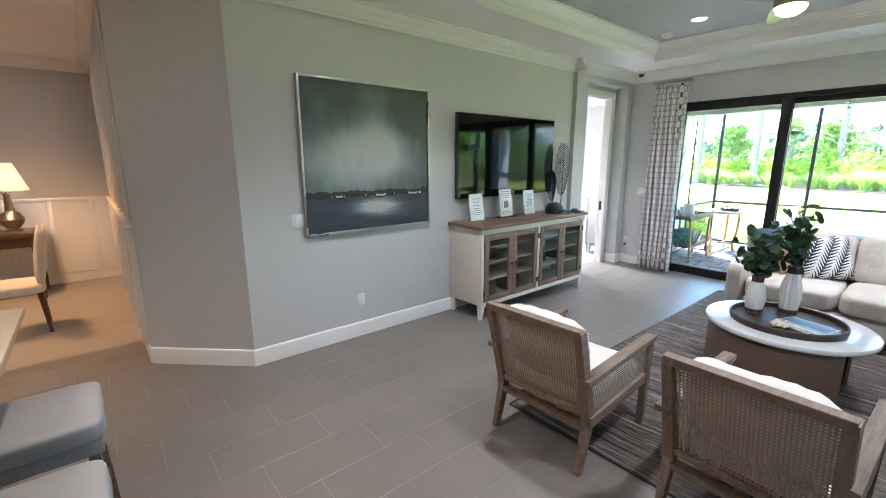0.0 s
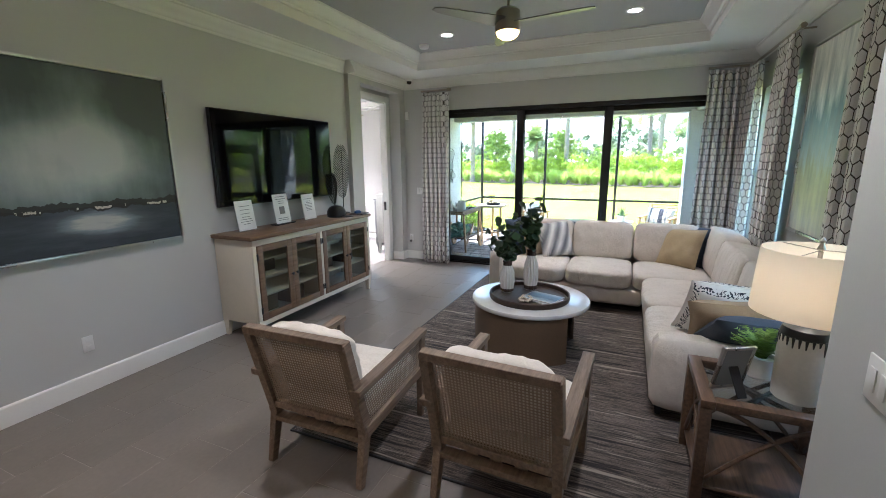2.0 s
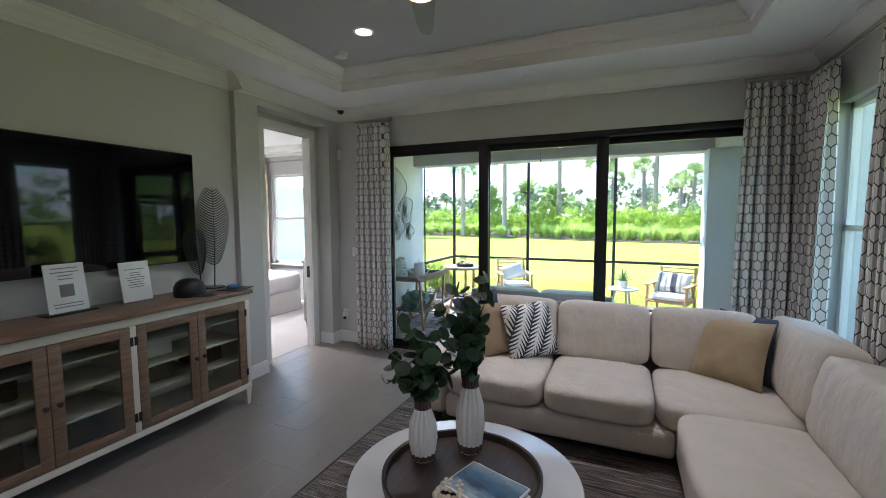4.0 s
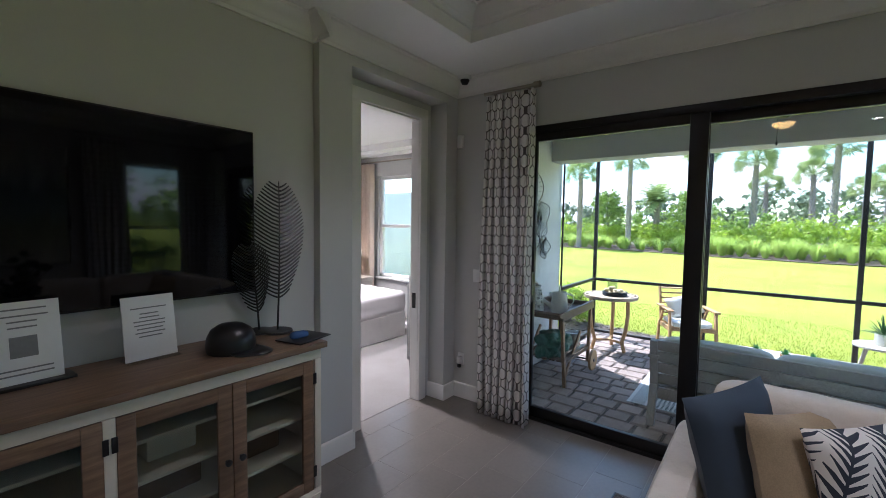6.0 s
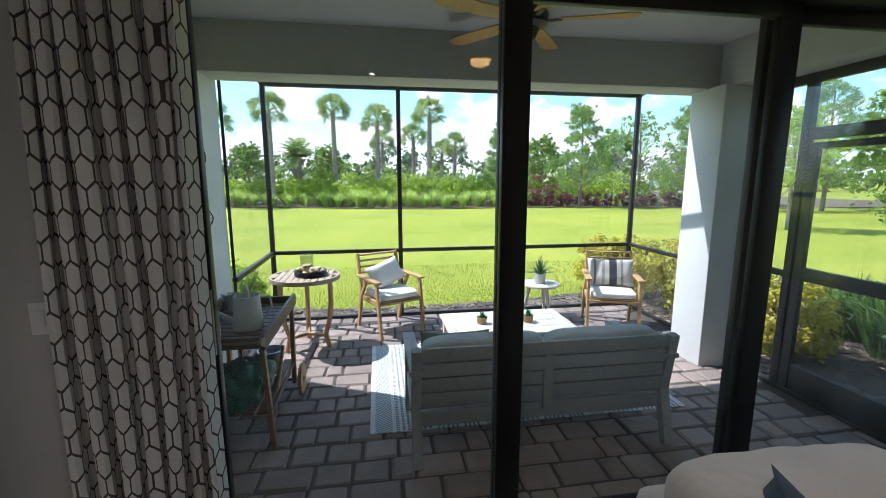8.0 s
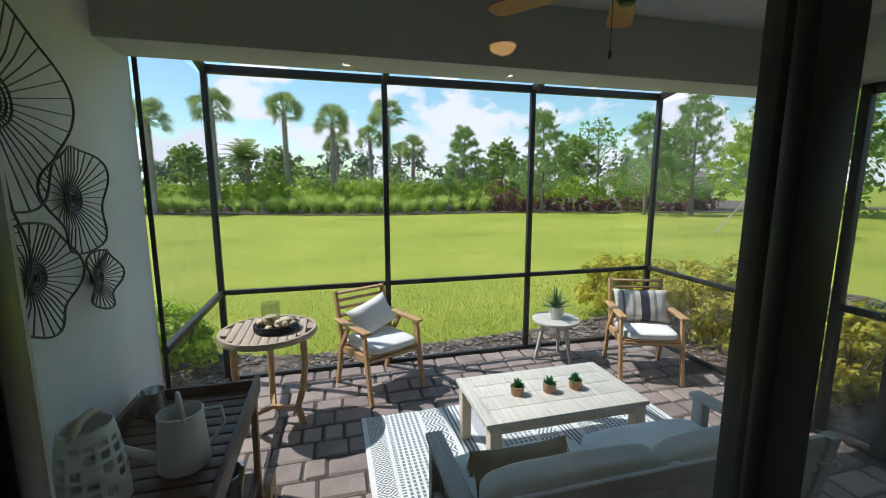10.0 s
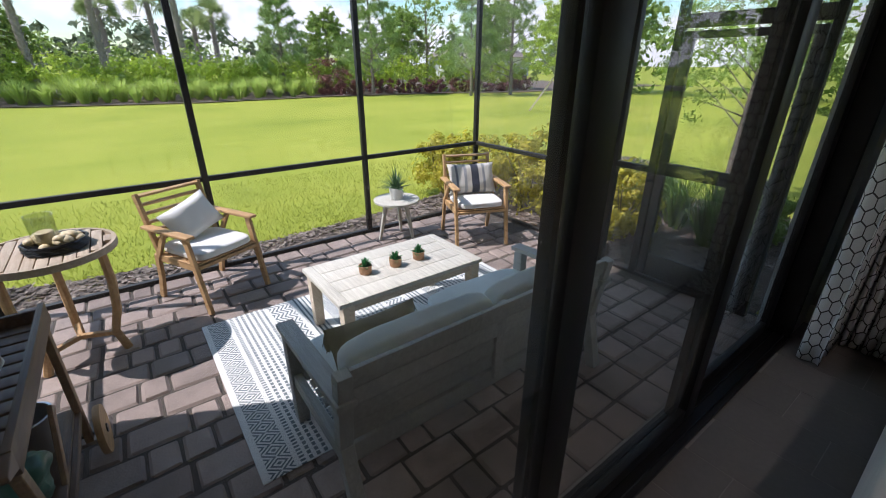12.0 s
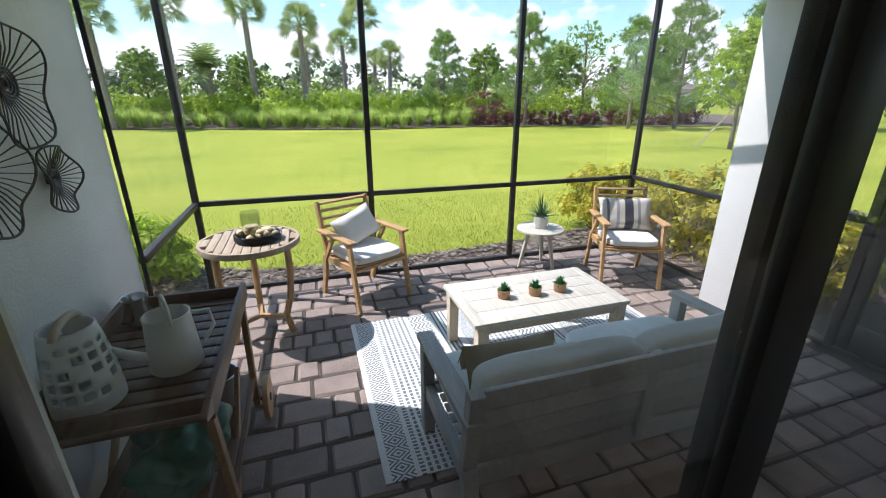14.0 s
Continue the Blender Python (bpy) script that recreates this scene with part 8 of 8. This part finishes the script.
def tribal_rug():
    m, n, l, p = nodes_of("woven_tribal_rug")
    v = coords(n, l)
    s = n.new("ShaderNodeSeparateXYZ")
    l.new(v, s.inputs[0])
    x, y = s.outputs[0], s.outputs[1]
    edge = mathn(n, l, "SUBTRACT", 2.45, y)
    row = mathn(n, l, "MULTIPLY", mathn(n, l, "FRACT", mathn(n, l, "DIVIDE", edge, 0.78)), 0.78)

    def band(a, b):
        return mathn(n, l, "MULTIPLY", mathn(n, l, "GREATER_THAN", row, a), mathn(n, l, "LESS_THAN", row, b))

    def tri_of(count):
        return mathn(n, l, "ABSOLUTE", mathn(n, l, "SUBTRACT", mathn(n, l, "FRACT", mathn(n, l, "MULTIPLY", x, count)), 0.5))

    def lines(count, fill):
        return mathn(n, l, "LESS_THAN", mathn(n, l, "FRACT", mathn(n, l, "MULTIPLY", row, count)), fill)
    # two rows of nested diamonds, a row of dashes, dotted stripes, chevrons, plain stripes
    dia_y = mathn(n, l, "ABSOLUTE", mathn(n, l, "SUBTRACT", mathn(n, l, "FRACT", mathn(n, l, "DIVIDE", mathn(n, l, "SUBTRACT", row, 0.035), 0.12)), 0.5))
    dia = mathn(n, l, "ADD", tri_of(11.0), dia_y)
    diam = mathn(n, l, "MULTIPLY", band(0.035, 0.155), mathn(n, l, "LESS_THAN", mathn(n, l, "FRACT", mathn(n, l, "MULTIPLY", dia, 4.0)), 0.48))
    dash = mathn(n, l, "MULTIPLY", band(0.18, 0.205), mathn(n, l, "GREATER_THAN", tri_of(42.0), 0.22))
    dots = mathn(n, l, "MULTIPLY", band(0.22, 0.44), mathn(n, l, "MULTIPLY", lines(27.0, 0.5), mathn(n, l, "GREATER_THAN", tri_of(30.0), 0.14)))
    slant = mathn(n, l, "FRACT", mathn(n, l, "ADD", mathn(n, l, "MULTIPLY", row, 30.0), mathn(n, l, "MULTIPLY", tri_of(9.0), 2.4)))
    zigm = mathn(n, l, "MULTIPLY", band(0.46, 0.62), mathn(n, l, "LESS_THAN", slant, 0.45))
    stripe = mathn(n, l, "MULTIPLY", band(0.64, 0.77), lines(32.0, 0.45))
    ink = mathn(n, l, "MINIMUM", 1.0, mathn(n, l, "ADD", mathn(n, l, "ADD", diam, dash), mathn(n, l, "ADD", dots, mathn(n, l, "ADD", zigm, stripe))))
    wv = noise_tex(n, l, v, 220, 2)
    faded = mathn(n, l, "MULTIPLY", ink, mathn(n, l, "ADD", 0.72, mathn(n, l, "MULTIPLY", noise_tex(n, l, v, 14, 3), 0.4)))
    base = ramp_of(n, l, wv, [(0.3, (0.58, 0.59, 0.57)), (0.7, (0.72, 0.72, 0.69))])
    l.new(mixcol(n, l, faded, base, (0.10, 0.135, 0.15)), p.inputs["Base Color"])
    p.inputs["Roughness"].default_value = 0.95
    bump_to(n, l, p, wv, 0.4, 0.003)
    return m


tagged(part("outdoor_rug", box(bm_new(), (7.88, 0.08, GY + 0.001), (9.44, 2.45, GY + 0.008), 0.003), tribal_rug()), "pale grey and white patterned flat outdoor rug on the pavers", "rug")


def patio_sofa():
    t = thing("patio_sofa", "grey painted slatted patio sofa with pale sage cushions", "sofa", (7.555, 1.345, GY))
    hw = 0.815
    for s in (-1, 1):
        part("front_leg", box(bm_new(), (0.58, s * hw - 0.03, 0.0), (0.65, s * hw + 0.03, 0.56), 0.004), GREYWOOD, t)
        part("back_leg", beam(bm_new(), (-0.06, s * hw, 0), (0.02, s * hw, 0.34), 0.06, 0.06), GREYWOOD, t)
        part("back_post", beam(bm_new(), (0.03, s * hw, 0.3), (-0.04, s * hw, 0.74), 0.06, 0.055), GREYWOOD, t)
        part("arm", beam(bm_new(), (-0.06, s * hw, 0.60), (0.67, s * hw, 0.575), 0.085, 0.03), GREYWOOD, t)
        part("side_rail", box(bm_new(), (0.0, s * hw - 0.02, 0.24), (0.6, s * hw + 0.02, 0.32), 0.004), GREYWOOD, t)
    for z in (0.40, 0.50, 0.60, 0.70):
        x = 0.03 - 0.07 * (z - 0.3) / 0.44
        part("back_slat", box(bm_new(), (x - 0.012, -hw + 0.03, z - 0.042), (x + 0.012, hw - 0.03, z + 0.042), 0.004), GREYWOOD, t)
    part("back_stile", box(bm_new(), (-0.03, -0.03, 0.3), (-0.006, 0.03, 0.74), 0.003), GREYWOOD, t)
    part("back_apron", box(bm_new(), (0.015, -hw + 0.03, 0.22), (0.045, hw - 0.03, 0.32), 0.004), GREYWOOD, t)
    part("front_rail", box(bm_new(), (0.6, -hw + 0.03, 0.24), (0.63, hw - 0.03, 0.32), 0.004), GREYWOOD, t)
    for k in range(7):
        x = 0.07 + 0.075 * k
        part("seat_slat", box(bm_new(), (x, -hw + 0.03, 0.305), (x + 0.055, hw - 0.03, 0.32), 0.003), GREYWOOD, t)
    for k, (y0, y1) in enumerate(((-hw + 0.04, -0.003), (0.003, hw - 0.04))):
        part("seat_cushion", cushion(bm_new(), (0.05, y0, 0.321), (0.68, y1, 0.45), 7, 0.015, 0.004, 10, k), SEAFOAM, t, "pale sage seat cushion")
        mm = Matrix.Translation((0.1, 0, 0.45)) @ pose(0, 0, 0, 0, -9) @ Matrix.Translation((-0.1, 0, -0.45))
        part("back_cushion", cushion(bm_new(), (0.045, y0, 0.44), (0.18, y1, 0.765), 6, 0.02, 0.006, 11, k + 5, mm), SEAFOAM, t, "pale sage back cushion")


patio_sofa()
OLIVE = cloth("olive_weave", (0.36, 0.31, 0.2), 160, var=0.2)
mp = pose(7.782, 1.87, GY + 0.578, 0, -66, 0) @ pose(0, 0, 0, 0, 0, 90)
tp = thing("tassel_pillow", "olive woven pillow with corner tassels on the patio sofa", "pillow")
part("cover", pillow(bm_new(), 0.46, 0.31, 0.11, mp, 3), OLIVE, tp)
rnd = random.Random(6)
for cx, cy in ((0.22, 0.145), (-0.22, 0.145), (0.22, -0.145), (-0.22, -0.145)):
    p0 = mp @ Vector((cx, cy, 0))
    bm = bm_new()
    for k in range(22):
        tube(bm, [p0 + Vector((0, 0, 0.005)), p0 + Vector((rnd.uniform(-0.012, 0.012), rnd.uniform(-0.012, 0.012), -0.04)), p0 + Vector((rnd.uniform(-0.03, 0.03), rnd.uniform(-0.03, 0.03), -0.09))], 0.0022, 4)
    part("tassel", bm, OLIVE, tp)

# patio fan
WOODBLADE = wood("honey_blade", (0.36, 0.17, 0.06), (0.58, 0.32, 0.12), rough=0.4)
t = thing("patio_fan", "bronze patio ceiling fan with honey wood blades", "fan", (7.955, 1.38, 0))
part("canopy", lathe(bm_new(), [(0.03, 2.745), (0.065, 2.758), (0.07, 2.789)], 24), BRONZE, t)
part("downrod", tube(bm_new(), [(0, 0, 2.7), (0, 0, 2.76)], 0.013, 12), BRONZE, t)
part("housing", lathe(bm_new(), [(0.03, 2.72), (0.10, 2.70), (0.115, 2.66), (0.11, 2.61), (0.06, 2.59), (0.05, 2.56)], 32), BRONZE, t)
part("switch_cup", lathe(bm_new(), [(0.001, 2.515), (0.03, 2.52), (0.042, 2.54), (0.045, 2.559)], 28), BRONZE, t)
part("pull_chain", tube(bm_new(), [(0.04, 0.04, 2.57), (0.04, 0.04, 2.34)], 0.002, 5), BRONZE, t)
part("chain_knob", lathe(bm_new(), [(0.001, 2.31), (0.01, 2.32), (0.007, 2.342)], 10, pose(0.04, 0.04, 0)), BRONZE, t)
for k in range(5):
    bm = fan_blade(0.17, 0.66, 0.10, 0.145, 0.007, 12)
    bm.transform(pose(0, 0, 2.64, 0, 0, 72 * k - 34))
    bl = part("blade", bm, WOODBLADE, t, "honey coloured wooden blade")
    bm = bm_new()
    beam(bm, (0.09, 0, 2.63), (0.2, 0, 2.635), 0.035, 0.01)
    bm.transform(pose(0, 0, 0, 0, 0, 72 * k - 34))
    part("blade_iron", bm, BRONZE, bl)

# ---- floor tiles and pavers ----
def tile_mesh(name, w, d, h, material, bev=0.003, wob=0.0, seed=0):
    rnd = random.Random(seed)
    bm = box(bm_new(), (-w / 2, -d / 2, -h), (w / 2, d / 2, 0), bev, seg=1)
    if wob:
        for v in bm.verts:
            v.co.x += rnd.uniform(-wob, wob)
            v.co.y += rnd.uniform(-wob, wob)
    return mesh_of(name, bm, material, 30)


TW, TD = 0.610, 0.305
one_tile = tile_mesh("tile", TW - 0.003, TD - 0.003, 0.006, TILE, 0.0012)
cut_tiles = {}
rest = bm_new()
count = 0
for j in range(-4, 29):
    y = YN - 0.02 - TD * (j + 0.5)
    for i in range(-10, 13):
        x = 0.2 + TW * i + (j % 3) * TW / 3
        if not (-5 < x < 7.1) or (y < -0.4 and x < 1.9) or y < -1.0:
            continue
        if y > YN + 0.25 and x > 0.9:
            continue
        x1 = min(x + TW / 2, 6.84)
        if x > -0.2 and -0.4 < y < 4.6 and count < 300:
            if x1 < x + TW / 2:
                cut = round(x1 - x + TW / 2, 3)
                if cut not in cut_tiles:
                    cut_tiles[cut] = tile_mesh("tile", cut - 0.003, TD - 0.003, 0.006, TILE, 0.0012)
                piece("tile", cut_tiles[cut], floor, (x1 - cut / 2, y, 0.0))
            else:
                piece("tile", one_tile, floor, (x, y, 0.0))
            count += 1
        else:
            box(rest, (x - TW / 2 + 0.002, y - TD / 2 + 0.002, -0.006), (x1 - 0.002, y + TD / 2 - 0.002, 0.0))
far_tiles = part("tiles", rest, TILE, floor)
far_tiles["kind"] = "stuff"

paving = tagged(new("paving"), "weathered brown-grey concrete pavers of the patio", "paving", kind="structure")
rnd = random.Random(4)
widths = (0.15, 0.225, 0.30)
pmesh = {(w, k): tile_mesh("paver", w - 0.007, 0.193, 0.05, PAVER, 0.017, 0.006, k) for w in widths for k in range(3)}
rest = bm_new()
count = 0
x = 7.13
while x < 10.42:
    y = 3.62 - rnd.uniform(0.0, 0.1)
    while y > -1.0:
        w = rnd.choice(widths)
        if y - w < -1.02:
            break
        dz = rnd.uniform(-0.004, 0.003)
        if count < 300 and y < 3.4 and x > 7.3:
            piece("paver", pmesh[w, rnd.randrange(3)], paving, (x + rnd.uniform(-0.003, 0.003), y - w / 2, GY + dz), math.pi / 2 + rnd.uniform(-0.012, 0.012))
            count += 1
        else:
            box(rest, (x - 0.0965, y - w + 0.003, GY - 0.05), (x + 0.0965, y - 0.003, GY + dz), 0.015, seg=1)
        y -= w
    x += 0.2
more = part("pavers", rest, PAVER, paving)
more["kind"] = "stuff"
